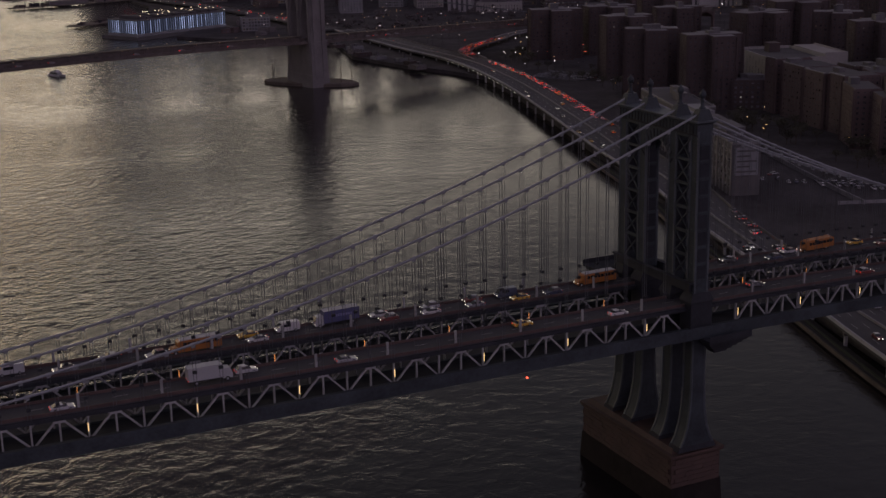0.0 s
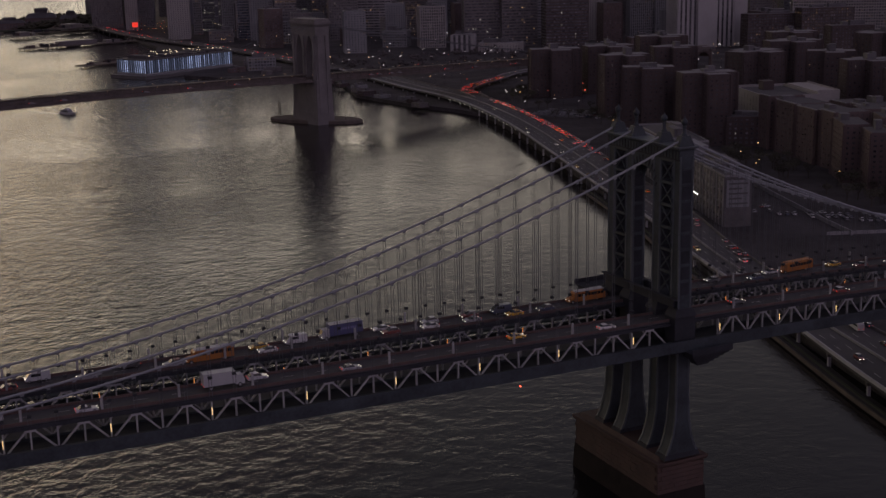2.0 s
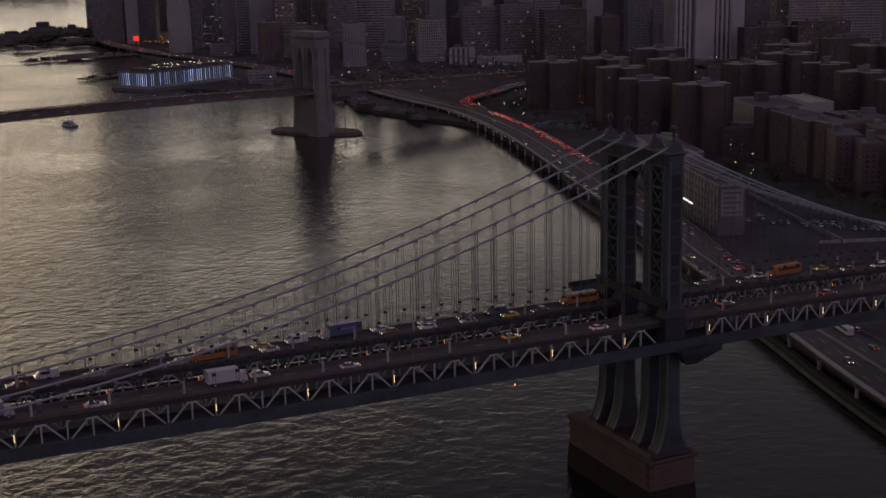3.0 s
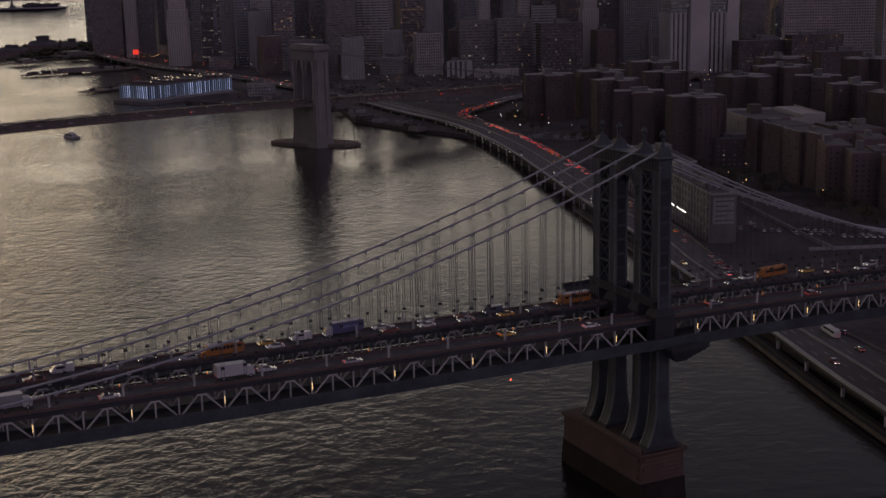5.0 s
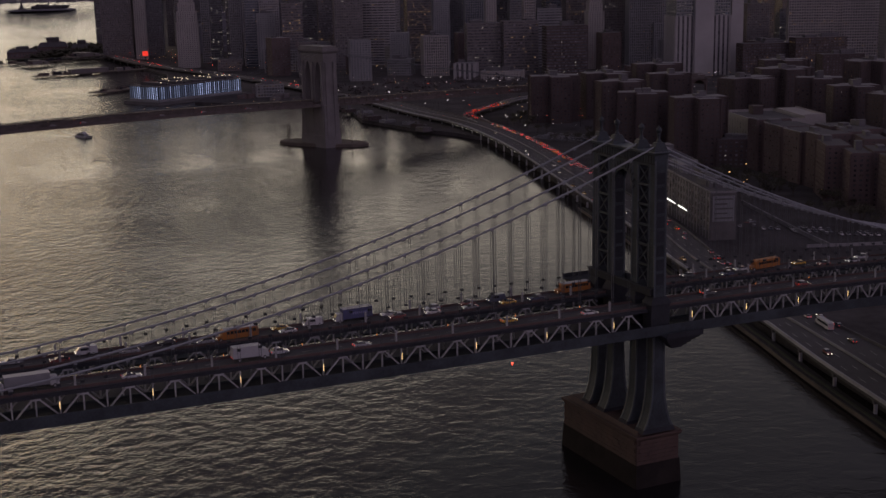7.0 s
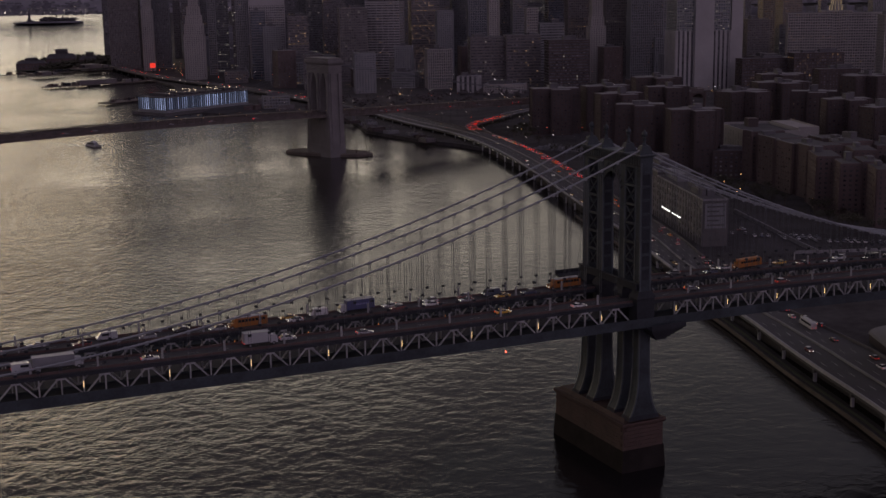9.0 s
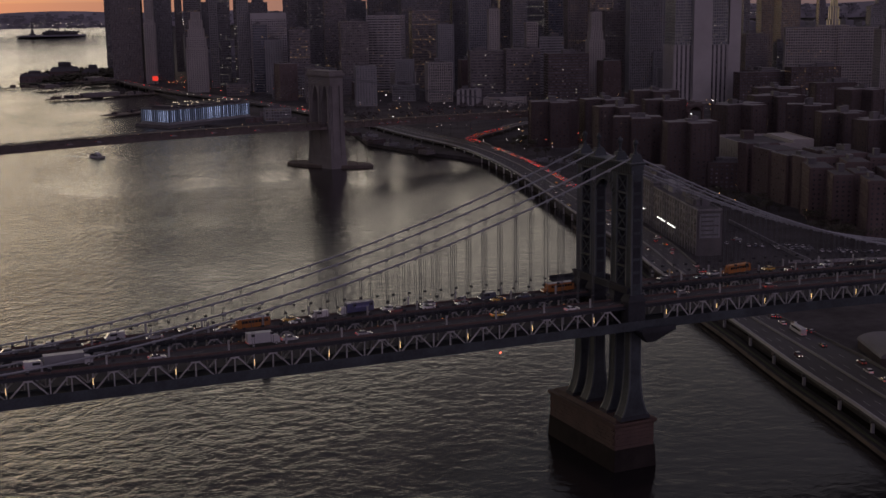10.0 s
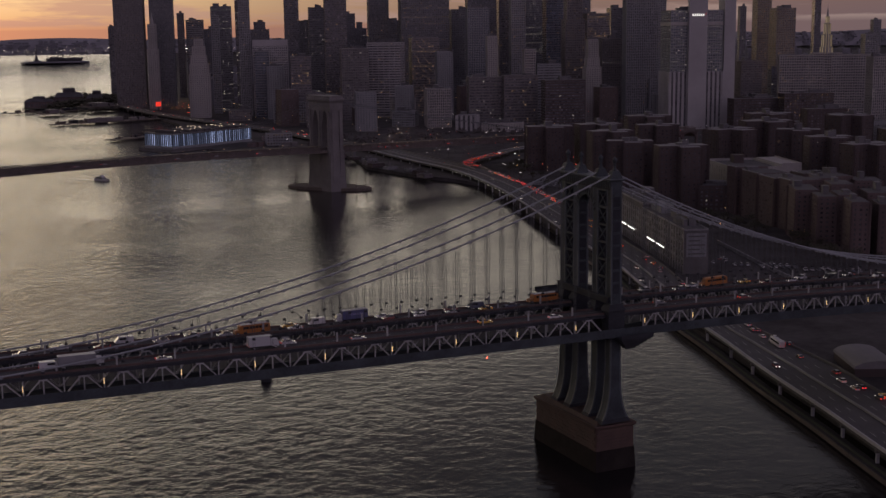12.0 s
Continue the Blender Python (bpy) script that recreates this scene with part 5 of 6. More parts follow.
def stone_tower():
    """Local x runs along that bridge, local y across it."""
    top = thing("stone_tower", "grey granite bridge tower with two tall pointed arches", "bridge tower", STONE_SLIM)
    part("base", Geo().frustum((-9.6, -22, 9.6, 22, -3), (-9.0, -21.3, 9.0, 21.3, 10)), GRANITE_GREY, top)
    part("lower_shaft", Geo().frustum((-8.7, -20.9, 8.7, 20.9, 10), (-8.1, -20.2, 8.1, 20.2, 35)), GRANITE_GREY, top)
    part("string_course", Geo().box(-8.7, -20.8, 34.6, 8.7, 20.8, 36), GRANITE_GREY, top)
    for y0, y1 in ((-19.8, -14.0), (-3.7, 3.7), (14.0, 19.8)):
        part("shaft", Geo().frustum((-7.6, y0, 7.6, y1, 36), (-7.0, y0 + 0.25, 7.0, y1 - 0.25, 72)), GRANITE_GREY, top)
        for x in (-7.9, 7.9):
            part("buttress", Geo().frustum((x - 0.9, (y0 + y1) / 2 - 1.5, x + 0.9, (y0 + y1) / 2 + 1.5, 0), (x - 0.7, (y0 + y1) / 2 - 1.3, x + 0.7, (y0 + y1) / 2 + 1.3, 71)), GRANITE_GREY, top)
    for s in (-1, 1):
        for x in (-4.4, 4.4):
            part("buttress", Geo().frustum((x - 1.6, s * 20.6 - 1.0, x + 1.6, s * 20.6 + 1.0, 0), (x - 1.3, s * 20.0 - 0.8, x + 1.3, s * 20.0 + 0.8, 71)), GRANITE_GREY, top)
        # pointed arch head
        a, b = s * 3.6, s * 14.1
        mid, half = (a + b) / 2, abs(b - a) / 2
        head = Geo()
        pts = [(mid - half + half * t, 58 + 13.2 * math.sin(t * math.pi / 2) ** 0.85) for t in [i / 8 for i in range(9)]]
        pts += [(mid + half - half * t, 58 + 13.2 * math.sin(t * math.pi / 2) ** 0.85) for t in [i / 8 for i in range(7, -1, -1)]]
        for (ya, za), (yb, zb) in zip(pts, pts[1:]):
            for x in (-6.9, 6.9):
                head.poly([(x, ya, za), (x, yb, zb), (x, yb, 73), (x, ya, 73)])
            head.poly([(-6.9, ya, za), (6.9, ya, za), (6.9, yb, zb), (-6.9, yb, zb)])
        part("arch_head", head, GRANITE_GREY, top)
    part("cornice", Geo().box(-7.6, -20.2, 72, 7.6, 20.2, 78).frustum((-7.7, -20.3, 7.7, 20.3, 78), (-9.0, -21.6, 9.0, 21.6, 80)).box(-9.0, -21.6, 80, 9.0, 21.6, 82).box(-7.8, -20.4, 82, 7.8, 20.4, 84), GRANITE_GREY, top)
    return top


stone_tower()


def fender():
    g = Geo()
    n = 28
    for z, k in ((-2, 1.0), (1.9, 1.0), (2.6, 0.95)):
        for i in range(n):
            a = 2 * math.pi * i / n
            r = abs(math.cos(a)) ** 0.9 * (1 if math.cos(a) > 0 else -1)
            g.v.append((42 * k * r, 17 * k * math.sin(a), z + 0.3 * noise.noise((i, z, 0))))
    for j in range(2):
        g.f += [(j * n + i, j * n + (i + 1) % n, (j + 1) * n + (i + 1) % n, (j + 1) * n + i) for i in range(n)]
    g.f.append(tuple(2 * n + i for i in range(n)))
    top = solid("tower_fender", g, TIMBER, "dark pointed timber and rock fender round the stone tower", "fender", at=pose(175, 734, 0, 0, 0, math.degrees(math.atan2(-0.75, 0.66))))
    for k, (x, y, h) in enumerate(((-36, 2, 11), (-33, 0, 9), (30, -5, 12), (36, 2, 8), (-20, 9, 9))):
        part("mooring_post", Geo().tube((x, y, 0), (x, y, 4 + h), 0.45, 0.35, 7), TIMBER, top)


fender()


DECK_BROWN = surface("weathered_brown_steel", (0.085, 0.07, 0.062), 0.8, 0.0, 0.4, 1.5, 0.15, 0.2)


def stone_deck():
    top = thing("bridge_deck", "dark truss deck of the stone-towered bridge with small lamps", "bridge deck", STONE_LINE)
    xs = [-480 + 20 * i for i in range(24)] + [0] + [25 * i for i in range(1, 22)]

    def z(x):
        return 35.5 + 4.5 * (1 - ((x + 243) / 243) ** 2) if x < 0 else 35.5 - 0.026 * x

    for name, y0, y1, a, b, m in (("roadway", -12.8, 12.8, -0.6, 0.0, ASPHALT), ("edge_girder", -13.1, -12.7, -1.6, 0.7, DECK_BROWN), ("edge_girder", 12.7, 13.1, -1.6, 0.7, DECK_BROWN), ("truss_chord", -13.05, -12.75, 2.9, 3.25, DECK_BROWN), ("truss_chord", 12.75, 13.05, 2.9, 3.25, STEEL),
                              ("rail_truss", -5.2, -4.9, 0, 2.4, DECK_BROWN), ("rail_truss", 4.9, 5.2, 0, 2.4, DECK_BROWN), ("promenade", -2.6, 2.6, 3.4, 3.8, TIMBER)):
        part(name, Geo().sweep([(x, 0, z(x)) for x in xs], [(-y1, a), (-y0, a), (-y0, b), (-y1, b)]), m, top)
    post = Geo().box(-0.2, -0.25, 0, 0.2, 0.25, 3.9).beam((0.2, 0, 0.3), (4.0, 0, 3.0), 0.16, 0.16).beam((-0.2, 0, 0.3), (-4.0, 0, 3.0), 0.16, 0.16).mesh("truss_post", DECK_BROWN)
    for k in range(-58, 40):
        for y in (-13.15, 13.15):
            part("truss_post", post, None, top, at=pose(8 * k, y, z(8 * k)))
    pier_m = Geo().box(-1.2, -11, 0, 1.2, -8.6, 1).box(-1.2, 8.6, 0, 1.2, 11, 1).box(-1.0, -8.6, 0.9, 1.0, 8.6, 1).mesh("approach_pier", BRICK_PALE)
    for k in range(11, 21):
        x = 26 * k
        part("approach_pier", pier_m, None, top, at=pose(x, 0, GROUND - 0.2) @ Matrix.Diagonal((1, 1, z(x) - 0.7 - GROUND, 1)))
    spandrel = Geo()
    for k in range(11, 20):
        for j in range(8):
            a, b = 26 * k + 3.25 * j, 26 * k + 3.25 * (j + 1)
            u = abs((j + 0.5) / 4 - 1)
            spandrel.box(a, -10.6, z(a) - 3 - 9 * (1 - math.sqrt(1 - u * u)), b, 10.6, z(a) - 0.75)
    part("arcade", spandrel, BRICK_PALE, top, "brown masonry arches under the approach", "stuff")
    for y in (-12.5, -4.5, 4.5, 12.5):
        cab = Geo()
        pts = [(x, y, z(-243) + 2.5 + (81 - z(-243) - 2.5) * ((x + 243) / 243) ** 2) for x in range(-480, 1, 12)]
        for p, q in zip(pts, pts[1:]):
            cab.tube(p, q, 0.13, None, 5)
        pts = [(x, y, 81 - (81 - 34) * (x / 283) ** 0.9) for x in range(0, 283, 14)]
        for p, q in zip(pts, pts[1:]):
            cab.tube(p, q, 0.13, None, 5)
        part("main_cable", cab, ROPE, top, kind="stuff")
    return top, z


_, STONE_Z = stone_deck()


# ---------------------------------------------------------------- piers, islands and the market hall
def pier_hall():
    """The market hall on its pier, its glass walls lit by rows of blue-white fins."""
    at = pose(133, 1156, 0, 0, 0, 27)
    top = thing("pier_hall", "low glass market hall with glowing blue-white wall fins on a pier", "building", at)
    part("deck", Geo().box(-5, -4, -1, 134, 56, 3.4), CONCRETE_DARK, top, "dark concrete pier deck")
    part("wall", Geo().box(0, 0, 3.4, 128, 50, 20), GLASS_BLUE, top)
    part("roof", Geo().box(-1.2, -1.2, 20, 129.2, 51.2, 20.9), ROOFING, top)
    part("base", Geo().box(-0.3, -0.3, 3.4, 128.3, 50.3, 6.2), GREY_WALL, top)
    fin = Geo().box(-0.22, -0.45, 6.3, 0.22, 0.0, 19.9).mesh("light_fin", BLUE_LED)
    for k in range(40):
        part("light_fin", fin, None, top, at=pose(1.6 + 3.2 * k, -0.02, 0))
    for k in range(15):
        part("light_fin", fin, None, top, at=pose(-0.02, 48.4 - 3.3 * k, 0, 0, 0, -90))
    rng = random.Random(2)
    for k in range(9):
        x = 8 + 13 * k
        part("roof_pavilion", Geo().box(x, 8, 20.9, x + rng.uniform(6, 11), 40, 20.9 + rng.uniform(1.5, 3.5)), ROOFING, top)
    for k in range(26):
        x, y = rng.uniform(4, 124), rng.uniform(3, 47)
        part("roof_lamp", Geo().box(x, y, 24.5, x + 0.7, y + 0.7, 25.2), WARM_SPOT, top, "small warm roof lamp")


WARM_SPOT = shining("warm_spot_glow", (1, 0.8, 0.55), 1.6)
pier_hall()


def finger_pier(x0, y0, x1, y1, wide, h, shed=False, label="low dark finger pier reaching into the bay"):
    d = Vector((x1 - x0, y1 - y0, 0))
    top = thing("finger_pier", label, "pier", pose(x0, y0, 0, 0, 0, math.degrees(math.atan2(d.y, d.x))), "finger piers")
    part("deck", Geo().box(0, -wide / 2, h - 1.0, d.length, wide / 2, h), TIMBER, top)
    r = random.Random(int(x0 + y0))
    for _ in range(int(d.length / 9)):
        a, b, c = r.uniform(0.02, 0.95) * d.length, r.uniform(-0.35, 0.3) * wide, r.uniform(1.5, 5)
        part("deck_hut", Geo().box(a, b, h, a + r.uniform(2, 9), b + r.uniform(2, 5), h + c), r.choice((TIMBER, STEEL_DARK, BRICK)), top)
    piles = Geo()
    for k in range(int(d.length / 7)):
        for y in (-wide / 2 + 0.6, wide / 2 - 0.6):
            piles.tube((3 + 7 * k, y, -2), (3 + 7 * k, y, h - 1.0), 0.45, None, 6)
    part("piling", piles, TIMBER, top, kind="stuff")
    if shed:
        part("shed", Geo().box(d.length * 0.3, -wide * 0.35, h, d.length * 0.62, wide * 0.35, h + 6).box(d.length * 0.7, -wide * 0.3, h, d.length * 0.82, wide * 0.3, h + 4), BRONZE, top)


finger_pier(70, 1672, 250, 1716, 20, 3, True, "finger pier with a low shed and moored craft")
finger_pier(95, 1338, 215, 1420, 22, 3)
finger_pier(30, 1990, 245, 2040, 14, 3)
finger_pier(88, 1920, 135, 1930, 34, 5, True, "moored barge-like pier with a flat shed")
finger_pier(170, 1985, 235, 2010, 44, 10, True, "ferry slip with a broad low roof")


BARE = surface("bare_twigs", (0.06, 0.052, 0.05), 0.95, 0.0, 0.4, 0.5, 0.06, 0.3)
# The far wood's colour carries the haze of distance as well.
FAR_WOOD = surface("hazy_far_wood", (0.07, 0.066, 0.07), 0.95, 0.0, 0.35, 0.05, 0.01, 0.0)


def blob_trees(name, label, places, kind="stuff", leaf=None):
    """A wood far off: many uneven clumps of leaves."""
    g = Geo()
    r = random.Random(len(places))
    for x, y, z, s in places:
        for _ in range(7):
            ox, oy, oz = r.gauss(0, s * 0.45), r.gauss(0, s * 0.45), abs(r.gauss(0.6, 0.35)) * s
            k = s * r.uniform(0.25, 0.5)
            n = len(g.v)
            for i in range(6):
                a = 2 * math.pi * i / 6
                g.v.append((x + ox + k * math.cos(a) * r.uniform(0.7, 1.2), y + oy + k * math.sin(a) * r.uniform(0.7, 1.2), z + oz + r.uniform(-0.2, 0.2) * k))
            g.v += [(x + ox, y + oy, z + oz + k * 0.9), (x + ox, y + oy, z + oz - k * 0.8)]
            g.f += [(n + i, n + (i + 1) % 6, n + 6) for i in range(6)] + [(n + (i + 1) % 6, n + i, n + 7) for i in range(6)]
    return solid(name, g, leaf or LEAF, label, "trees", kind)


rng = random.Random(14)
blob_trees("park_trees", "dark crowded park trees at the island's tip",
           [(122 + 130 * u + rng.uniform(-6, 26), 2136 - 20 * u + rng.uniform(0, 190), 1, rng.uniform(4, 9) + 7 * u) for u in [rng.random() for _ in range(260)]])


def terminal(x, y, w, d, h, yaw, label):
    """A low harbour hall: walls, a pitched roof with a raised lantern, small lamps."""
    top = thing("ferry_terminal", label, "building", pose(x, y, 1.4, 0, 0, yaw), "halls at the island's tip")
    part("wall", Geo().box(-w / 2, -d / 2, 0, w / 2, d / 2, h), BRICK_PALE, top)
    part("roof", Geo().frustum((-w / 2 - 1, -d / 2 - 1, w / 2 + 1, d / 2 + 1, h), (-w * 0.42, -d * 0.12, w * 0.42, d * 0.12, h * 1.45)), ROOFING, top)
    part("lantern", Geo().box(-w * 0.2, -d * 0.1, h * 1.4, w * 0.22, d * 0.1, h * 1.75).frustum((-w * 0.23, -d * 0.13, w * 0.25, d * 0.13, h * 1.75), (-w * 0.2, -0.3, w * 0.22, 0.3, h * 1.95)), ROOFING, top)
    pane = Geo().box(-1.0, -0.12, 0, 1.0, 0.1, h * 0.5).mesh("window", GLASS)
    for k in range(int(w / 5)):
        part("window", pane, None, top, at=pose(-w / 2 + 3 + 5 * k, -d / 2, h * 0.25))


terminal(122, 2165, 52, 28, 11, -10, "low dark harbour hall with a pitched roof")
terminal(178, 2170, 52, 34, 18, -14, "broad dark ferry hall with a stepped roof and lantern")
terminal(226, 2150, 34, 30, 15, -20, "small harbour hall with a pitched roof")
solid("ground", Geo().poly([(84, 2124, 1.4), (150, 2112, 1.4), (240, 2010, 1.4), (262, 2300, 1.4), (300, 2420, 1.4), (150, 2380, 1.4)]), SOIL, "dark grass of the park at the island's tip", "ground", "structure")


blob_trees("park_trees", "low bare brown trees round the bridge approach", [(rng.uniform(350, 640), rng.uniform(1010, 1240), GROUND - 1, rng.uniform(3, 6.5)) for _ in range(120)], "stuff", BARE)


def harbour_island():
    d = 4480
    a = radians(8.45)
    x, y, z = -215 + d * math.sin(a), -350 + d * math.cos(a), far_rise(d)
    g = Geo()
    n = 24
    for h, k in ((-3, 1.02), (1.2, 1.0), (2.0, 0.9)):
        for i in range(n):
            t = 2 * math.pi * i / n
            g.v.append((x + 110 * k * math.cos(t), y + 40 * k * math.sin(t), z + h))
    for j in range(2):
        g.f += [(j * n + i, j * n + (i + 1) % n, (j + 1) * n + (i + 1) % n, (j + 1) * n + i) for i in range(n)]
    g.f.append(tuple(2 * n + i for i in range(n)))
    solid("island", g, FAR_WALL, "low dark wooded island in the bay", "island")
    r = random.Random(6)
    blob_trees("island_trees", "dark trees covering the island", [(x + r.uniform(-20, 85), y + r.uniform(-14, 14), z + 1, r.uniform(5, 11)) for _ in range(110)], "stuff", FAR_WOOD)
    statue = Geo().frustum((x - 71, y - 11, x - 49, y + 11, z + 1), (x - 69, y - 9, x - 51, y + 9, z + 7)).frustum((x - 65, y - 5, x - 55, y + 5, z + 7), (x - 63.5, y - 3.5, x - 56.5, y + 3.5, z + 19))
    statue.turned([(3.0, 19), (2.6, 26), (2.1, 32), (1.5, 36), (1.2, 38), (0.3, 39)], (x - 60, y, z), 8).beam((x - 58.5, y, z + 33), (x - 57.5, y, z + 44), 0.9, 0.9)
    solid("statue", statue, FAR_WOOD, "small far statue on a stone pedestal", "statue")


harbour_island()

# ---------------------------------------------------------------- vehicles
def extruded(profile, half, taper=0.0, zref=0.0):
    """A side profile (x, z) drawn out to both sides, drawn in by taper towards the top."""
    g = Geo()
    zmax = max(z for _, z in profile)
    n = len(profile)
    for s in (-1, 1):
        for x, z in profile:
            k = 1 - taper * max(0.0, (z - zref) / (zmax - zref))
            g.v.append((x, s * half * k, z))
    g.f.append(tuple(range(n)))
    g.f.append(tuple(reversed(range(n, 2 * n))))
    for i in range(n):
        j = (i + 1) % n
        g.f.append((i, n + i, n + j, j))
    return g


WHEEL = Geo().turned([(0.2, -0.11), (0.33, -0.1), (0.33, 0.1), (0.2, 0.11)], (0, 0, 0), 10).mesh("wheel", RUBBER)
HUB = Geo().turned([(0.06, -0.125), (0.19, -0.118), (0.19, 0.118), (0.06, 0.125)], (0, 0, 0), 8).mesh("rim", STEEL_PALE)


def wheels(top, axles, half, k=1.0, rims=True):
    for x in axles:
        for s in (-1, 1):
            w = part("wheel", WHEEL, None, top, at=pose(x, s * half, 0.33 * k, 90, 0, 0) @ Matrix.Scale(k, 4))
            if rims:
                part("rim", HUB, None, w)


def lights(top, front, rear, half, z, size=0.17, head=None, tail=None):
    for s in (-1, 1):
        part("headlight", Geo().box(front - 0.05, s * half - size, z, front + 0.03, s * half + size, z + 0.18), head or HEAD_DIM, top, "glowing white headlight")
        part("tail_light", Geo().box(rear - 0.03, s * half - size, z + 0.1, rear + 0.05, s * half + size, z + 0.3), tail or TAIL_DIM, top, "glowing red tail light")


def parked(top):
    """Switch a car's lamps off: the lenses turn to plain glass."""
    for o in list(top.children):
        if o.name.startswith(("headlight", "tail_light")):
            o.data = o.data.copy()
            o.data.materials[0] = CARGLASS
    return top


def sedan(label, paint, tall=0.0, at=None, group="cars on the bridge", fine=True, tail=None):
    top = thing("car", label, "car", at, group)
    h = 1.42 + tall
    part("body", extruded([(-2.25, 0.32), (2.2, 0.32), (2.28, 0.6), (2.1, 0.78), (1.05, 0.92 + tall * 0.4), (-1.75, 0.95 + tall * 0.5), (-2.25, 0.9 + tall * 0.5), (-2.32, 0.6)], 0.9, 0.06, 0.5), paint, top)
    part("cabin", extruded([(1.0, 0.9 + tall * 0.4), (0.3, h - 0.06), (-0.2, h), (-1.1 - tall, h - 0.03), (-1.85 - tall * 0.6, 0.93 + tall * 0.4)], 0.84, 0.2, 0.9), CARGLASS, top, "dark car windows")
    shell = extruded([(0.25, h - 0.07), (-0.2, h + 0.02), (-1.1 - tall, h), (-1.2 - tall, h - 0.08)], 0.71, 0.05, h - 0.1)
    part("roof", shell, paint, top)
    if fine:
        wheels(top, (-1.4, 1.4), 0.82)
    else:
        gear = Geo()
        for x in (-1.4, 1.4):
            for s in (-1, 1):
                gear.tube((x, s * 0.72, 0.33), (x, s * 0.93, 0.33), 0.33, None, 8)
        part("running_gear", gear, RUBBER, top, "dark tyres", "stuff")
    if fine:
        lights(top, 2.22, -2.28, 0.66, 0.6)
    else:
        heads, tails = Geo(), Geo()
        for s in (-1, 1):
            heads.box(2.17, s * 0.66 - 0.17, 0.6, 2.25, s * 0.66 + 0.17, 0.78)
            tails.box(-2.31, s * 0.66 - 0.17, 0.7, -2.23, s * 0.66 + 0.17, 0.9)
        part("headlights", heads, HEAD, top, "glowing white headlights", "stuff")
        part("tail_lights", tails, tail or TAIL, top, "glowing red tail lights", "stuff")
    for s in (-1, 1) if fine else ():
        part("mirror", Geo().box(0.75, s * 0.93 - 0.1, 0.92, 0.9, s * 0.93 + 0.1, 1.05), paint, top)
    return top


def van(label, paint, at=None, group="cars on the roads"):
    top = thing("van", label, "van", at, group)
    part("body", extruded([(-2.7, 0.4), (2.6, 0.4), (2.7, 0.8), (2.3, 1.15), (1.5, 2.15), (1.1, 2.3), (-2.65, 2.3), (-2.75, 1.0)], 1.0, 0.1, 0.9), paint, top)
    part("windscreen", Geo().poly([(2.32, -0.82, 1.2), (2.32, 0.82, 1.2), (1.58, 0.76, 2.14), (1.58, -0.76, 2.14)]), CARGLASS, top)
    for s in (-1, 1):
        part("side_window", Geo().box(-0.6, s * 0.98 - 0.03, 1.35, 1.4, s * 0.98 + 0.03, 1.95), CARGLASS, top)
    wheels(top, (-1.7, 1.75), 0.92, 1.05)
    lights(top, 2.66, -2.74, 0.72, 0.75)
    return top


def bus(label, paint, roof, at=None, length=11.0):
    top = thing("bus", label, "bus", at, "buses and lorries")
    f = length / 2
    part("body", extruded([(-f, 0.5), (f - 1.6, 0.5), (f - 1.55, 1.0), (f - 1.55, 2.6), (f - 2.0, 2.95), (-f + 0.15, 2.95), (-f, 2.7)], 1.22, 0.05, 1.5), paint, top)
    part("bonnet", extruded([(f - 1.56, 0.5), (f, 0.5), (f, 1.2), (f - 0.3, 1.5), (f - 1.56, 1.62)], 1.0, 0.08, 0.8), paint, top)
    part("roof", extruded([(-f + 0.12, 2.94), (f - 2.02, 2.94), (f - 2.3, 3.12), (-f + 0.4, 3.12)], 1.12, 0.15, 2.9), roof, top, "white roof")
    for k in range(int(length) - 3):
        for s in (-1, 1):
            part("window", Geo().box(-f + 0.7 + 0.98 * k, s * 1.2 - 0.04, 1.75, -f + 1.5 + 0.98 * k, s * 1.2 + 0.04, 2.5), CARGLASS, top)
    wheels(top, (-f + 2.6, f - 1.0), 1.02, 1.5)
    lights(top, f - 0.02, -f, 0.8, 0.9)
    return top


def lorry(label, box_mat, cab_mat, at=None, length=9.0):
    top = thing("lorry", label, "lorry", at, "buses and lorries")
    f = length / 2
    part("cargo_box", Geo().box(-f, -1.25, 1.0, f - 2.1, 1.25, 3.7), box_mat, top)
    part("box_roof", Geo().box(-f - 0.02, -1.27, 3.7, f - 2.08, 1.27, 3.76), VAN_WHITE, top)
    part("cab", extruded([(f - 2.0, 0.6), (f, 0.6), (f, 1.5), (f - 0.45, 2.6), (f - 2.0, 2.75)], 1.15, 0.08, 1.0), cab_mat, top)
    part("windscreen", Geo().poly([(f + 0.01, -0.95, 1.6), (f + 0.01, 0.95, 1.6), (f - 0.4, 0.9, 2.55), (f - 0.4, -0.9, 2.55)]), CARGLASS, top)
    part("chassis", Geo().box(-f + 0.3, -0.5, 0.6, f - 1.0, 0.5, 1.0), STEEL_DARK, top)
    wheels(top, (-f + 1.6, f - 1.1), 1.0, 1.5)
    lights(top, f, -f, 0.85, 0.9)
    return top


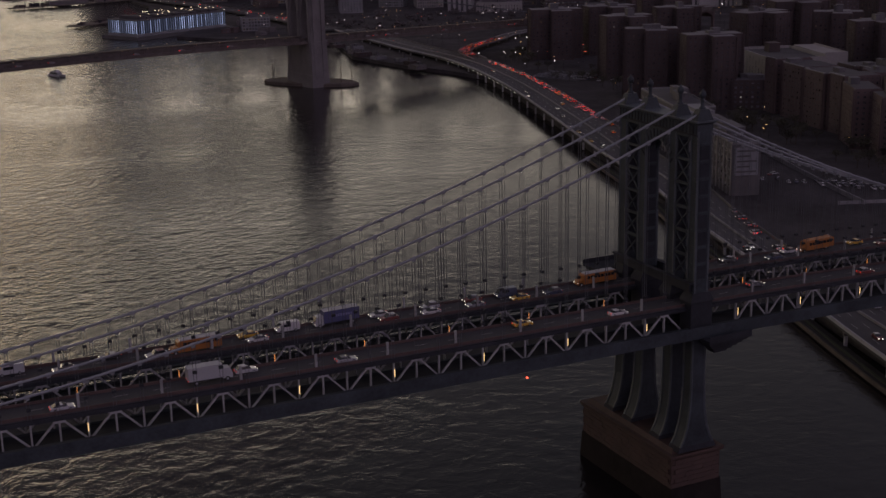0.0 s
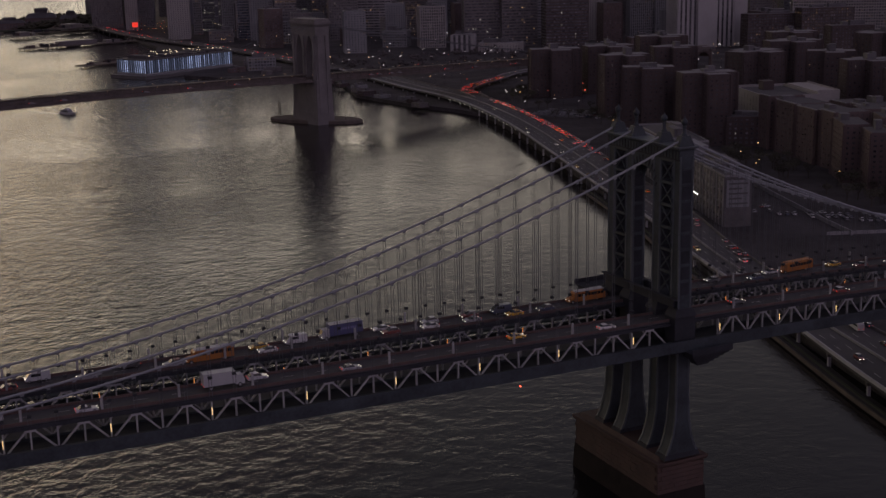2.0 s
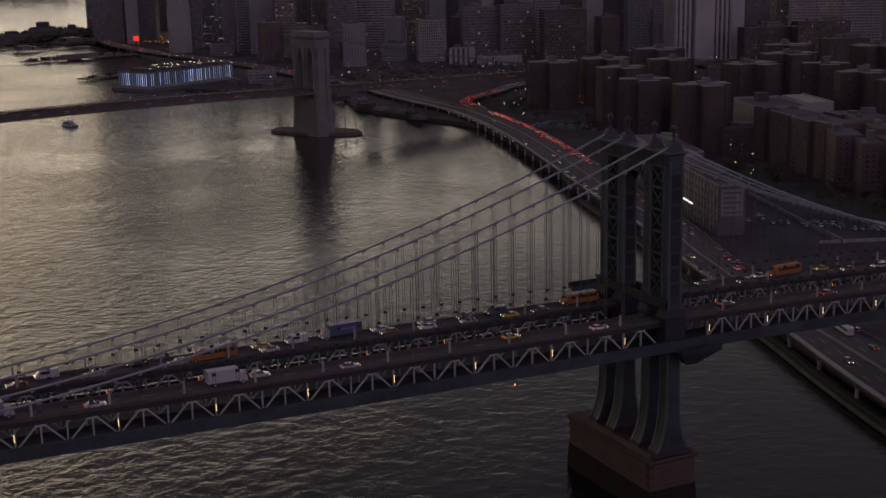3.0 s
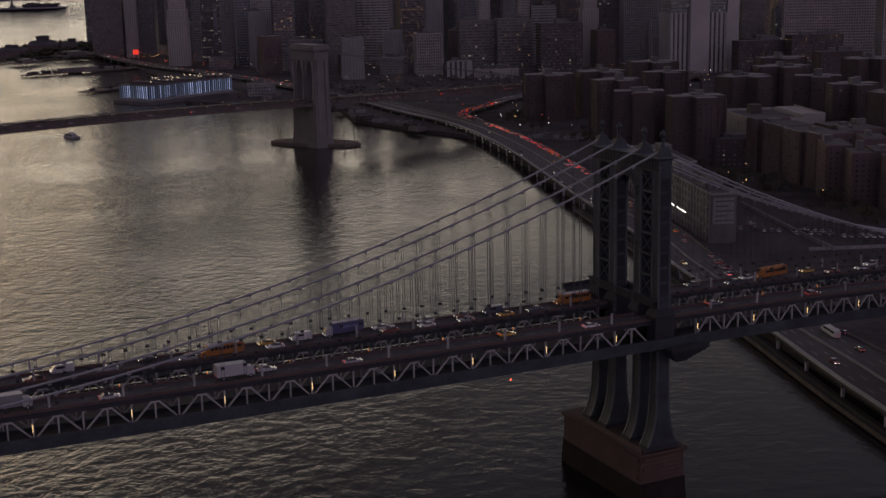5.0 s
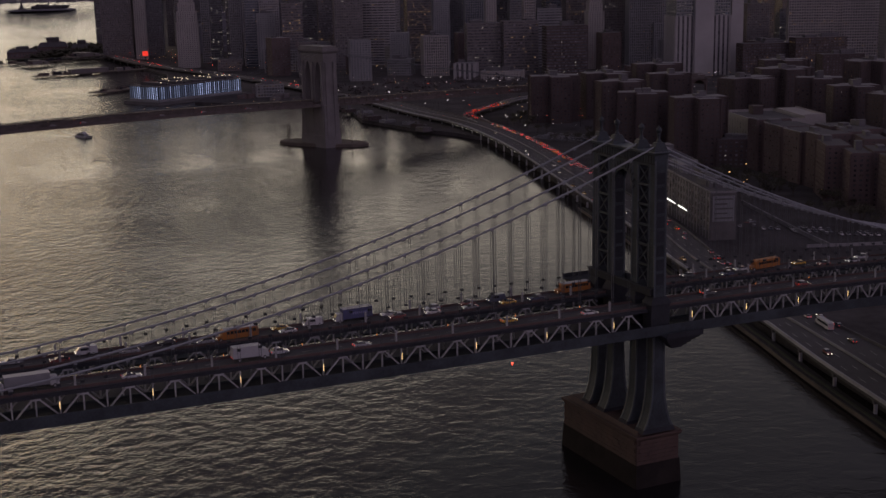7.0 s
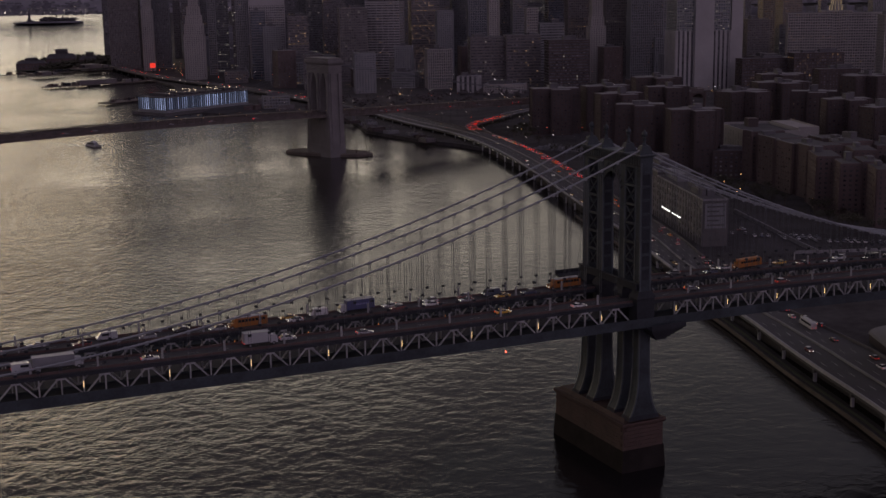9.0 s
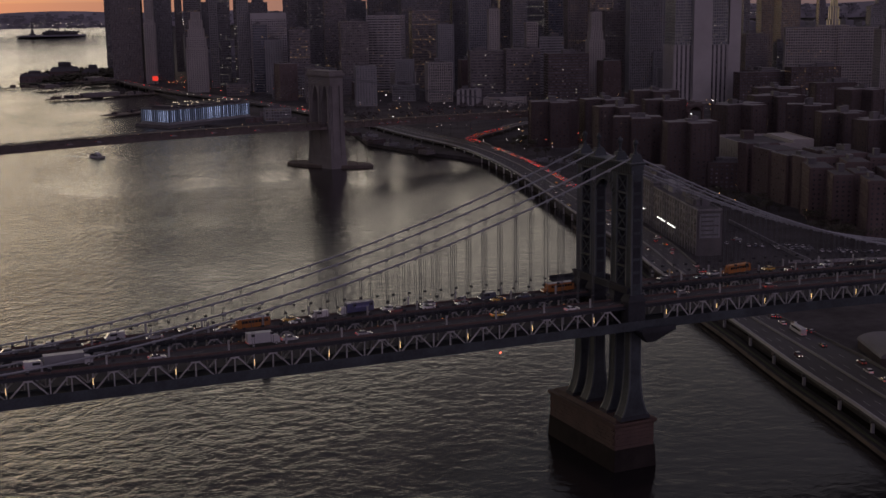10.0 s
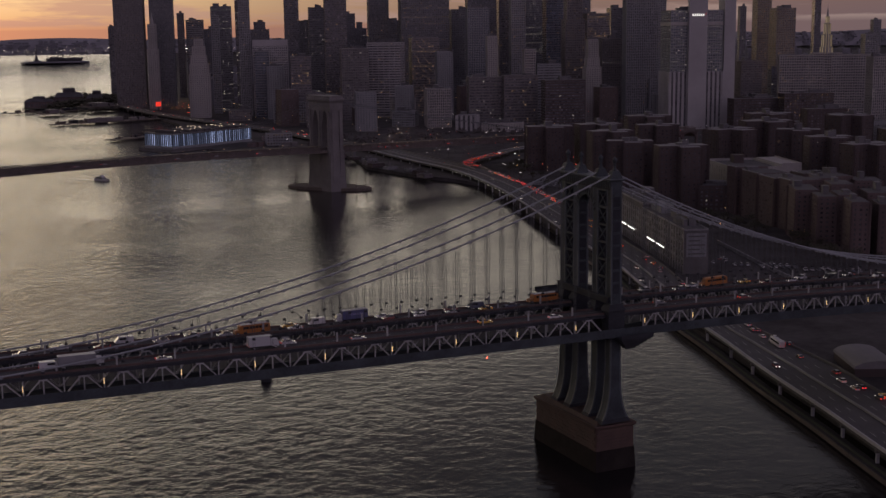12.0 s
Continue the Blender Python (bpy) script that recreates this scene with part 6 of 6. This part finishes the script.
KINDS = [sedan("grey saloon car with glowing lamps", PAINT), sedan("tall estate car with glowing lamps", PAINT, 0.3), sedan("orange-yellow taxi with glowing lamps", TAXI), van("pale delivery van with glowing lamps", PAINT),
         sedan("saloon car in the highway traffic", PAINT, 0.0, None, "cars on the highway", False), sedan("tall estate car in the highway traffic", PAINT, 0.3, None, "cars on the highway", False),
         sedan("orange-yellow taxi in the highway traffic", TAXI, 0.0, None, "cars on the highway", False),
         sedan("saloon car rolling along the highway", PAINT, 0.0, None, "cars on the highway", False, TAIL_DIM), sedan("tall estate car rolling along the highway", PAINT, 0.3, None, "cars on the highway", False, TAIL_DIM)]
used = [False] * len(KINDS)


def put(kind, at):
    """The first car of a kind is moved to its place, the others are copies."""
    if used[kind]:
        return copy_thing(KINDS[kind], at)
    used[kind] = True
    KINDS[kind].matrix_basis = at
    return KINDS[kind]


LORRY_MARK = surface("faded_lorry_lettering", (0.22, 0.22, 0.36), 0.6)
DIM_LAMP = shining("small_warm_lamp_glow", (1.0, 0.66, 0.4), 0.7)
RED_SCREEN = shining("red_screen_glow", (1.0, 0.06, 0.04), 0.8)
rng = random.Random(31)
# far upper roadway, westbound to the river's other side
for x, lane, kind in ((-190, 12.2, 0), (-181, 8.6, 1), (-170, 12.2, 0), (-159, 8.6, 0), (-152, 12.2, 3), (-142, 8.6, 1), (-132, 12.2, 0), (-123, 8.6, 1), (-102, 12.2, 2), (-101, 8.6, 0), (-93, 12.2, 3),
                      (-71, 12.2, 0), (-70, 8.6, 1), (-59.5, 8.6, 0), (-58, 12.2, 1), (-48, 8.6, 0), (-47, 12.2, 1), (-38, 12.2, 3), (-36, 8.6, 2), (-27, 8.6, 1), (28, 12.2, 0), (40, 8.6, 1), (48, 12.2, 0), (71, 12.2, 2), (78, 8.6, 0),
                      (90, 8.6, 0), (97, 12.2, 1), (108, 8.6, 3), (120, 12.2, 0), (131, 8.6, 1), (150, 12.2, 0)):
    put(kind, pose(x, lane + MID, 52.5 + fall(x), 0, -1.6 if x > 0 else -0.6, 180))
bus("orange-yellow school bus with a white roof", BUS_YELLOW, VAN_WHITE, pose(-114.5, 8.8, 52.5 + fall(-114.5), 0, 0.7, 180))
bus("orange-yellow school bus with a white roof", BUS_YELLOW, VAN_WHITE, pose(-13, 11.4, 52.5 + fall(-13), 0, 0.5, 180))
bus("orange-yellow school bus with a white roof", BUS_YELLOW, BUS_YELLOW, pose(57, 11.6, 52.5 + fall(57), 0, 1.6, 180))
blue = lorry("blue-sided box lorry with a white roof and cab", LORRY_BLUE, VAN_WHITE, pose(-81.5, 11.5, 52.5 + fall(-81.5), 0, 0.6, 180), 10.5)
for k in range(7):
    part("side_bar", Geo().box(-3.6 + 0.62 * k, -1.27, 2.2, -3.2 + 0.62 * k, -1.245, 2.75), LORRY_MARK, blue)
    part("side_bar", Geo().box(-3.6 + 0.62 * k, 1.245, 2.2, -3.2 + 0.62 * k, 1.27, 2.75), LORRY_MARK, blue)
# near upper roadway, bound for the city
for x, lane, kind in ((-146, -12.2, 0), (-109, -8.8, 1), (-88.6, -12.2, 0), (-45, -8.8, 2), (-22, -12.2, 0), (-176, -8.8, 3), (20, -8.8, 0), (52, -12.2, 1)):
    put(kind, pose(x, lane + MID, 52.5 + fall(x), 0, 1.6 if x > 0 else 0.6, 0))
lorry("white box lorry on the near roadway", VAN_WHITE, VAN_WHITE, pose(-117, -10.8, 52.5 + fall(-117), 0, 0.6, 0), 9.0)
lorry("long pale grey box lorry", GREY_WALL, VAN_WHITE, pose(-168, -10.6, 52.5 + fall(-168), 0, 0.7, 0), 12.0)
LANES_OUT, LANES_IN = (0.6, 0.76, 0.86, 0.945), (0.10, 0.22, 0.34)


def along(dist):
    """The place and heading at a distance down the highway."""
    for i in range(len(LINE) - 1):
        seg = (LINE[i + 1] - LINE[i]).length
        if dist <= seg:
            p = LINE[i].lerp(LINE[i + 1], dist / seg)
            return p, *side(i), width(i)
        dist -= seg
    return LINE[-1], *side(len(LINE) - 1), width(len(LINE) - 1)


length = sum((b - a).length for a, b in zip(LINE, LINE[1:]))
d0 = 60.0
while d0 < length - 330:
    p, d, s, w = along(d0)
    for lane in LANES_OUT:
        crowd = 0.9 if p.y > 440 else 0.45
        if lane < 0.8:
            crowd *= 0.04 if lane < 0.65 else (0.12 if p.y > 440 else 0.6)
        if rng.random() < crowd:
            q = p + s * w * lane + d * rng.uniform(-1.6, 1.6)
            put(rng.choice((4, 4, 5, 5, 6, 5)) if p.y > 450 else rng.choice((7, 8, 7, 8, 5, 6)), pose(q.x, q.y, ROADZ + 0.004, 0, 0, math.degrees(math.atan2(d.y, d.x))))
    for lane in LANES_IN:
        if rng.random() < (0.11 if p.y < 520 else 0.05):
            q = p + s * w * lane + d * rng.uniform(-4, 4)
            put(rng.choice((4, 5, 6)), pose(q.x, q.y, ROADZ + 0.004, 0, 0, math.degrees(math.atan2(-d.y, -d.x))))
    d0 += 12.0 if p.y < 430 else 8.2
p, d, s, w = along(215)
bus("long white coach with a pale roof", VAN_WHITE, VAN_WHITE, pose(*(p + s * w * 0.74)[:2], ROADZ + 0.004, 0, 0, math.degrees(math.atan2(d.y, d.x))), 13.0)


# the ramp that carries the queue off the highway
RAMP = smooth_line([(318, 690), (334, 745), (347, 800), (378, 838), (415, 868), (452, 904), (520, 940), (600, 960)], 9)


def ramp_road():
    top = thing("road", "narrow curved exit ramp leaving the highway", "road", None, "", "structure")
    part("deck", Geo().sweep([(p.x, p.y, 0) for p in RAMP], [(-6, ROADZ - 0.75), (6, ROADZ - 0.75), (6, ROADZ + 0.06), (-6, ROADZ + 0.06)]), ASPHALT_OLD, top)
    for o in (-6.0, 5.65):
        part("parapet", Geo().sweep([(p.x, p.y, 0) for p in RAMP[6:]], [(o, ROADZ + 0.06), (o + 0.35, ROADZ + 0.06), (o + 0.35, ROADZ + 0.95), (o, ROADZ + 0.95)]), CONCRETE, top)
    col = Geo().box(-0.6, -0.6, 2.6, 0.6, 0.6, ROADZ - 0.76).mesh("column", CONCRETE)
    for p in RAMP[2::3]:
        part("column", col, None, top, at=pose(p.x, p.y, 0))


ramp_road()
for i in range(9, len(RAMP) - 21):
    d = (RAMP[i + 1] - RAMP[i]).normalized()
    s = Vector((d.y, -d.x, 0))
    for o in (-3.4, 0.0, 3.4):
        if rng.random() < 0.95:
            q = RAMP[i] + s * o + d * rng.uniform(-1.5, 1.5)
            put(rng.choice((4, 5, 5, 6)), pose(q.x, q.y, ROADZ + 0.064, 0, 0, math.degrees(math.atan2(d.y, d.x))))


# the highway runs on along the shore to the island's tip
SHORE_LINE = smooth_line([(322, 1070), (318, 1180), (312, 1300), (300, 1420), (284, 1520), (268, 1620), (258, 1720), (252, 1820), (250, 1950), (258, 2100), (272, 2200)], 24)


def shore_road():
    top = thing("road", "dark elevated road along the shore towards the island's tip", "road", None, "", "structure")
    run = [(p.x, p.y, 0) for p in SHORE_LINE]
    part("deck", Geo().sweep(run, [(-10, ROADZ - 1.4), (10, ROADZ - 1.4), (10, ROADZ), (-10, ROADZ)]), ASPHALT_OLD, top)
    for o in (-10.0, 9.6):
        part("parapet", Geo().sweep(run, [(o, ROADZ), (o + 0.4, ROADZ), (o + 0.4, ROADZ + 1), (o, ROADZ + 1)]), CONCRETE_DARK, top)
    col = Geo().box(-0.9, -0.9, 0, 0.9, 0.9, ROADZ - 1.41).mesh("column", CONCRETE_DARK)
    for p in SHORE_LINE[1::2]:
        for o in (-7, 7):
            part("column", col, None, top, at=pose(p.x + o, p.y, 0))


shore_road()
FAR_BODY, FAR_TAILS, FAR_HEADS = Geo(), Geo(), Geo()
FAR_PAINT = surface("far_car_paint", (0.16, 0.16, 0.165), 0.4, 0.0, 0.6, 0.1, 0.07, 0.0)


def far_car(m):
    """One of the far cars: body, cabin and lamps, kept with the others."""
    for g, *b in ((FAR_BODY, -2.2, -0.9, 0.25, 2.2, 0.9, 0.9), (FAR_BODY, -1.6, -0.8, 0.9, 0.6, 0.8, 1.45), (FAR_TAILS, -2.26, -0.8, 0.6, -2.2, -0.4, 0.85), (FAR_TAILS, -2.26, 0.4, 0.6, -2.2, 0.8, 0.85),
                  (FAR_HEADS, 2.2, -0.8, 0.5, 2.26, -0.45, 0.75), (FAR_HEADS, 2.2, 0.45, 0.5, 2.26, 0.8, 0.75)):
        n = len(g.v)
        g.box(*b)
        g.v[n:] = [tuple(m @ Vector(p)) for p in g.v[n:]]


for i in range(4, len(SHORE_LINE) - 1):
    d = (SHORE_LINE[i + 1] - SHORE_LINE[i]).normalized()
    s = Vector((d.y, -d.x, 0))
    for o, back in ((-6, True), (3.5, False), (7, False)):
        if rng.random() < 0.5:
            q = SHORE_LINE[i] + s * o + d * rng.uniform(-6, 6)
            far_car(pose(q.x, q.y, ROADZ + 0.004, 0, 0, math.degrees(math.atan2(d.y, d.x)) + 180 * back))

# the housing's car park beside the highway: three rows of parked cars
LOT = pose(352, 636, GROUND + 0.06, 0, 0, 28)
solid("car_park", Geo().box(-17, -24, -0.3, 21, 24, 0), ASPHALT_OLD, "worn asphalt car park beside the housing towers", "car park", "structure")
bpy.data.objects["car_park"].matrix_basis = LOT
PARKED = Geo()
for x in (-13, -2, 4, 15):
    for k in range(15):
        if rng.random() < 0.72:
            n = len(PARKED.v)
            PARKED.box(-2.2, -0.9, 0.25, 2.2, 0.9, 0.9).box(-1.6, -0.8, 0.9, 0.6, 0.8, 1.45)
            m = LOT @ pose(x + rng.uniform(-0.3, 0.3), -21 + 3 * k, 0.01, 0, 0, rng.choice((0, 180)))
            PARKED.v[n:] = [tuple(m @ Vector(p)) for p in PARKED.v[n:]]
solid("parked_cars", PARKED, FAR_PAINT, "rows of parked cars in the housing car park", "cars", "stuff")

# traffic on the stone-towered bridge
for k in range(-30, 46):
    for y, head in ((-8.5, 0), (8.5, 180)):
        if rng.random() < (0.55 if k > 2 else 0.22):
            x = 11 * k + rng.uniform(-3, 3)
            far_car(STONE_LINE @ pose(x, y, STONE_Z(x) + 0.02, 0, 0, head))
for name, g, paint, label in (("far_car_bodies", FAR_BODY, FAR_PAINT, "far cars on the stone bridge and shore road"), ("far_car_tail_lights", FAR_TAILS, TAIL, "far red tail lights"), ("far_car_headlights", FAR_HEADS, HEAD, "far white headlights")):
    if name == "far_car_bodies":
        far_traffic = solid(name, g, paint, label, "cars", "stuff")
    else:
        part(name, g, paint, far_traffic, label, "stuff")

# parked cars
still = [parked(sedan("parked car with its lamps off", PAINT, k, pose(252 + 6 * k, 262, GROUND), "parked cars", False)) for k in (0.0, 0.3)]
for row in range(4):
    for k in range(11):
        if rng.random() < 0.75:
            copy_thing(rng.choice(still), pose(238 + 9.5 * row + 3.0 * k, 258 - 14 * row + 1.9 * k * 0 - 2.2 * k, GROUND, 0, 0, 60))
for row in range(3):
    for k in range(9):
        if rng.random() < 0.8:
            copy_thing(rng.choice(still), pose(352 + 13 * row + 1.1 * k, 622 - 4 * row - 3.4 * k + (k > 4) * 2, GROUND, 0, 0, 15))


# ---------------------------------------------------------------- lamps
FAR_WHITE = shining("far_white_lamp_glow", (1.0, 0.93, 0.84), 5.0, 0.85)
FAR_AMBER = shining("far_amber_lamp_glow", (1.0, 0.6, 0.28), 3.0, 0.85)
FAR_RED = shining("far_red_lamp_glow", (1.0, 0.1, 0.06), 4.0, 0.8)


def street_lamp(label, glow, tall, at, group):
    top = thing("street_lamp", label, "street lamp", at, group)
    part("pole", Geo().tube((0, 0, 0), (0, 0, tall), 0.12, 0.07, 6).beam((0, 0, tall), (1.6, 0, tall + 0.3), 0.1, 0.1), STEEL_DARK, top)
    part("lamp_head", Geo().turned([(0.2, 0), (0.32, 0.12), (0.24, 0.32), (0.06, 0.4)], (1.6, 0, tall), 8), glow, top, "glowing lamp head")
    return top


white = street_lamp("tall white-glowing street lamp", WHITE_LAMP, 9, pose(352, 1111, GROUND), "white street lamps")
for x, y in ((388, 1126), (417, 1115), (472, 1173), (478, 1168), (473, 1107), (503, 1118), (533, 1107), (559, 1110), (319, 975), (404, 950), (349, 726), (360, 731), (331, 744), (358, 660), (289, 1098), (262, 1120)):
    copy_thing(white, pose(x, y, GROUND, 0, 0, rng.uniform(0, 360)))
for _ in range(20):
    y = rng.uniform(600, 1650)
    copy_thing(white, pose(rng.uniform(330 + 0.02 * y, 500 + 0.45 * y), y, GROUND, 0, 0, rng.uniform(0, 360)))
amber = street_lamp("tall amber-glowing street lamp", SODIUM, 9, pose(300, 330, GROUND), "amber street lamps")
for _ in range(45):
    y = rng.uniform(180, 1000)
    x = rng.uniform(290 + 0.03 * y, 520 + 0.5 * y) if y > 420 else rng.uniform(290, 560)
    copy_thing(amber, pose(x, y, GROUND, 0, 0, rng.uniform(0, 360)))
def far_lamps(name, label, glow, count, seed, spread=None):
    """Street lamps too far off to be picked apart: poles and glowing heads in one mesh each."""
    r = random.Random(seed)
    g, poles = Geo(), Geo()
    for _ in range(count):
        y = r.uniform(640, 2100)
        x = r.uniform(320, 560 + 0.5 * y)
        if spread:
            x, y = spread(r)
        h = r.choice((5, 8, 8, 11, 16))
        k = r.uniform(0.1, 0.24)
        poles.tube((x, y, GROUND), (x, y, GROUND + h), 0.1, None, 4)
        g.box(x - k, y - k, GROUND + h, x + k, y + k, GROUND + h + k * 1.5)
    ob = solid(name, poles, STEEL_DARK, label, "street lamps", "stuff")
    part("lamp_heads", g, glow, ob, "glowing lamp heads", "stuff")


far_lamps("far_street_lamps", "crowd of small white street lamps in the city", FAR_WHITE, 520, 501)
far_lamps("far_street_lamps", "crowd of small amber street lamps in the city", FAR_AMBER, 640, 502)
far_lamps("far_traffic_lights", "crowd of small red traffic lamps in the city", FAR_RED, 150, 503)


def tip_road(r):
    """A place on the crowded road round the island's tip."""
    t = r.random()
    return 258 + 80 * t + r.gauss(0, 7), 2195 - 420 * t + r.gauss(0, 18)


far_lamps("far_traffic_lights", "red traffic lamps crowding the road at the island's tip", FAR_RED, 70, 504, tip_road)
far_lamps("far_street_lamps", "amber lamps crowding the road at the island's tip", FAR_AMBER, 70, 505, tip_road)

# lamps along the stone-towered bridge and the shore road at the island's tip
bridge_lamp = street_lamp("small warm lamp on the bridge parapet", DIM_LAMP, 4.0, STONE_LINE @ pose(-360, 12.2, STONE_Z(-360)), "lamps on the stone-towered bridge")
for k in range(-35, 34):
    copy_thing(bridge_lamp, STONE_LINE @ pose(10 * k, -12.2 if k % 2 else 12.2, STONE_Z(10 * k)))
shore_red = street_lamp("small red-glowing lamp on the shore road", RED_LAMP, 3.0, pose(262, 2180, GROUND), "lamps on the shore road")
shore_warm = street_lamp("warm lamp on the shore road", SODIUM, 7.0, pose(268, 2150, GROUND), "lamps on the shore road")
for _ in range(46):
    t = rng.random()
    x, y = 262 + 90 * t + rng.gauss(0, 9), 2190 - 700 * t + rng.gauss(0, 14)
    copy_thing(rng.choice((shore_red, shore_warm)) if rng.random() < 0.8 else shore_warm, pose(x, y, GROUND, 0, 0, rng.uniform(0, 360)))

# the red mark lamp hung under the deck
nav = thing("navigation_lamp", "red navigation lamp hanging under the deck", "lamp", pose(-49.3, -18.96, 46.4))
part("hanger", Geo().tube((0, 0, -2.2), (0, 0, 0), 0.06, None, 6), STEEL_DARK, nav)
part("lens", Geo().turned([(0.06, -0.2), (0.15, -0.13), (0.15, 0.07), (0.06, 0.13)], (0, 0, -2.3), 8), RED_LAMP, nav, "glowing red lens")

# the red-lit hoarding by the shore road
board = thing("lit_screen", "glowing red advertising screen on a post", "screen", pose(285, 1895, GROUND, 0, 0, -10))
part("post", Geo().box(-0.6, -0.6, 0, 0.6, 0.6, 8), STEEL_DARK, board)
part("screen", Geo().box(-4.5, -0.4, 8, 4.5, 0.4, 16), RED_SCREEN, board, "glowing red screen")


# sheds and yards on the shore behind the stone tower
r2 = random.Random(88)
for k in range(9):
    x, y = 268 + r2.uniform(0, 16), 745 + 27 * k
    building("low dark shed on the river shore", x, y, r2.uniform(7, 14), r2.uniform(7, 12), GROUND + r2.uniform(2.2, 3.4), "punched", r2.choice((BRICK, GREY_WALL, BRONZE)), None, 0.05, 10, None, ROOFING, 1, "shore sheds", "shed", "shed")

building("three-storey grey market building by the shore", 262, 1150, 30, 18, 17, "grid", GREY_WALL, None, 0.05, -12, None, ROOFING, 2, "shore sheds", "market_building")
for k in range(16):
    x, y = r2.uniform(222, 300), r2.uniform(1090, 1260)
    if abs(x - 262) < 26 and abs(y - 1150) < 18:
        continue
    building("small dark shed on the river shore", x, y, r2.uniform(5, 13), r2.uniform(5, 10), GROUND + r2.uniform(2.5, 5.5), "punched", r2.choice((BRICK, BRICK_PALE, BRONZE)), None, 0.05, r2.choice((-12, 27)), None, ROOFING, 0, "shore sheds", "shed", "shed")

# ---------------------------------------------------------------- boats
FOAM = surface("river_foam", (0.45, 0.45, 0.42), 0.7, 0.0, 0.3, 1.5, 0.3, 0.2)


def ferry(x, y, yaw, k, label):
    top = thing("ferry_boat", label, "boat", pose(x, y, 0, 0, 0, yaw) @ Matrix.Scale(k, 4))
    part("hull", extruded([(-12, 0.2), (-12, 2.0), (10, 2.0), (13, 2.6), (11, -0.4), (-11, -0.4)], 3.6, -0.1, 0.0), VAN_WHITE, top)
    part("cabin", extruded([(-10, 2.0), (-10, 4.6), (5, 4.6), (7, 2.0)], 3.0, 0.08, 2.0), GREY_WALL, top)
    part("wheelhouse", extruded([(-2, 4.6), (-2, 6.6), (2.4, 6.6), (3.4, 4.6)], 2.0, 0.1, 4.6), VAN_WHITE, top)
    part("cabin_window", Geo().box(-9, -3.02, 3.0, 4.5, 3.02, 3.9), CARGLASS, top)
    part("mast", Geo().tube((-3, 0, 6.6), (-3.5, 0, 10), 0.1, 0.05, 6), STEEL_DARK, top)


ferry(4, 905, -70, 0.8, "small white ferry crossing the river")
wake = Geo()
r3 = random.Random(12)
for s in (-1, 1):
    for k in range(26):
        a = pose(4, 905, 0, 0, 0, -70) @ Vector((-6 - 2.2 * k, s * (2.5 + 0.42 * k), 0.03))
        b = pose(4, 905, 0, 0, 0, -70) @ Vector((-8 - 2.2 * k, s * (2.9 + 0.42 * k), 0.03))
        wake.beam(a, b, r3.uniform(0.25, 0.6) * (1 - k / 34), 0.1)
solid("boat_wake", wake, FOAM, "thin pale foam wake behind the ferry", "wake", "stuff")
dinghy = thing("work_boat", "small dark work boat on the river by the bridge", "boat", pose(-70, 142, 0, 0, 0, 68))
part("hull", extruded([(-4.5, 0.1), (-4.6, 1.4), (3.6, 1.5), (5.2, 2.0), (4.2, -0.3), (-4.2, -0.3)], 1.9, -0.1, 0.0), STEEL_DARK, dinghy)
part("wheelhouse", extruded([(-2.6, 1.4), (-2.6, 3.6), (0.4, 3.6), (1.0, 1.4)], 1.3, 0.1, 1.4), STEEL_DARK, dinghy)
part("mast", Geo().tube((-1.5, 0, 3.6), (-1.5, 0, 5.0), 0.07, 0.04, 6), STEEL_DARK, dinghy)
ferry(150, 1700, 20, 0.8, "moored ferry beside a finger pier")
ferry(560, 3650, 60, 1.0, "small boat far out in the bay")


# ---------------------------------------------------------------- trees
def tree(at, seed, group="trees by the highway"):
    r = random.Random(seed)
    top = thing("tree", "dark broad street tree in sparse autumn leaf", "tree", at, group)
    trunk = Geo().tube((0, 0, -0.1), (0.1, 0, 3.2), 0.28, 0.18, 7)
    tips = []
    for k in range(6):
        a = 2 * math.pi * k / 6 + r.uniform(-0.3, 0.3)
        e = (1.9 * math.cos(a), 1.9 * math.sin(a), 5.2 + r.uniform(-0.6, 1.4))
        trunk.tube((0.1, 0, 3.0), e, 0.14, 0.05, 5)
        tips.append(Vector(e))
    part("trunk", trunk, BARK, top)
    g = Geo()
    for _ in range(170):
        c = r.choice(tips) + Vector((r.gauss(0, 1.0), r.gauss(0, 1.0), r.gauss(0.4, 0.8)))
        u = Vector((r.gauss(0, 1), r.gauss(0, 1), r.gauss(0, 1))).normalized() * r.uniform(0.25, 0.5)
        v = u.orthogonal().normalized() * r.uniform(0.2, 0.45)
        g.poly([c - u, c - v, c + u, c + v])
    part("crown", g, LEAF, top)
    return top


grown = [tree(pose(330 + 12 * k, 610, GROUND), 40 + k) for k in range(4)]
for _ in range(110):
    y = rng.uniform(190, 800)
    x = rng.uniform(300, 345) + 0.12 * (y - 300) if rng.random() < 0.5 else rng.uniform(270, 640)
    if (abs(x - 352) < 24 and abs(y - 636) < 26) or (300 < x < 520 and any(abs(x - a) < 26 and abs(y - b) < 26 for a, b in taken)) or x < 236 + 0.14 * max(0, y - 400) + 55:
        continue
    copy_thing(rng.choice(grown), pose(x, y, GROUND, 0, 0, rng.uniform(0, 360)) @ Matrix.Scale(1, 4))
# yard trees between the car park and the brick blocks
r4 = random.Random(64)
for k in range(34):
    y = r4.uniform(205, 430)
    x = 292 + 0.16 * (y - 205) + r4.uniform(0, 26)
    copy_thing(r4.choice(grown), pose(x, y, GROUND, 0, 0, r4.uniform(0, 360)) @ Matrix.Scale(r4.uniform(0.8, 1.3), 4))
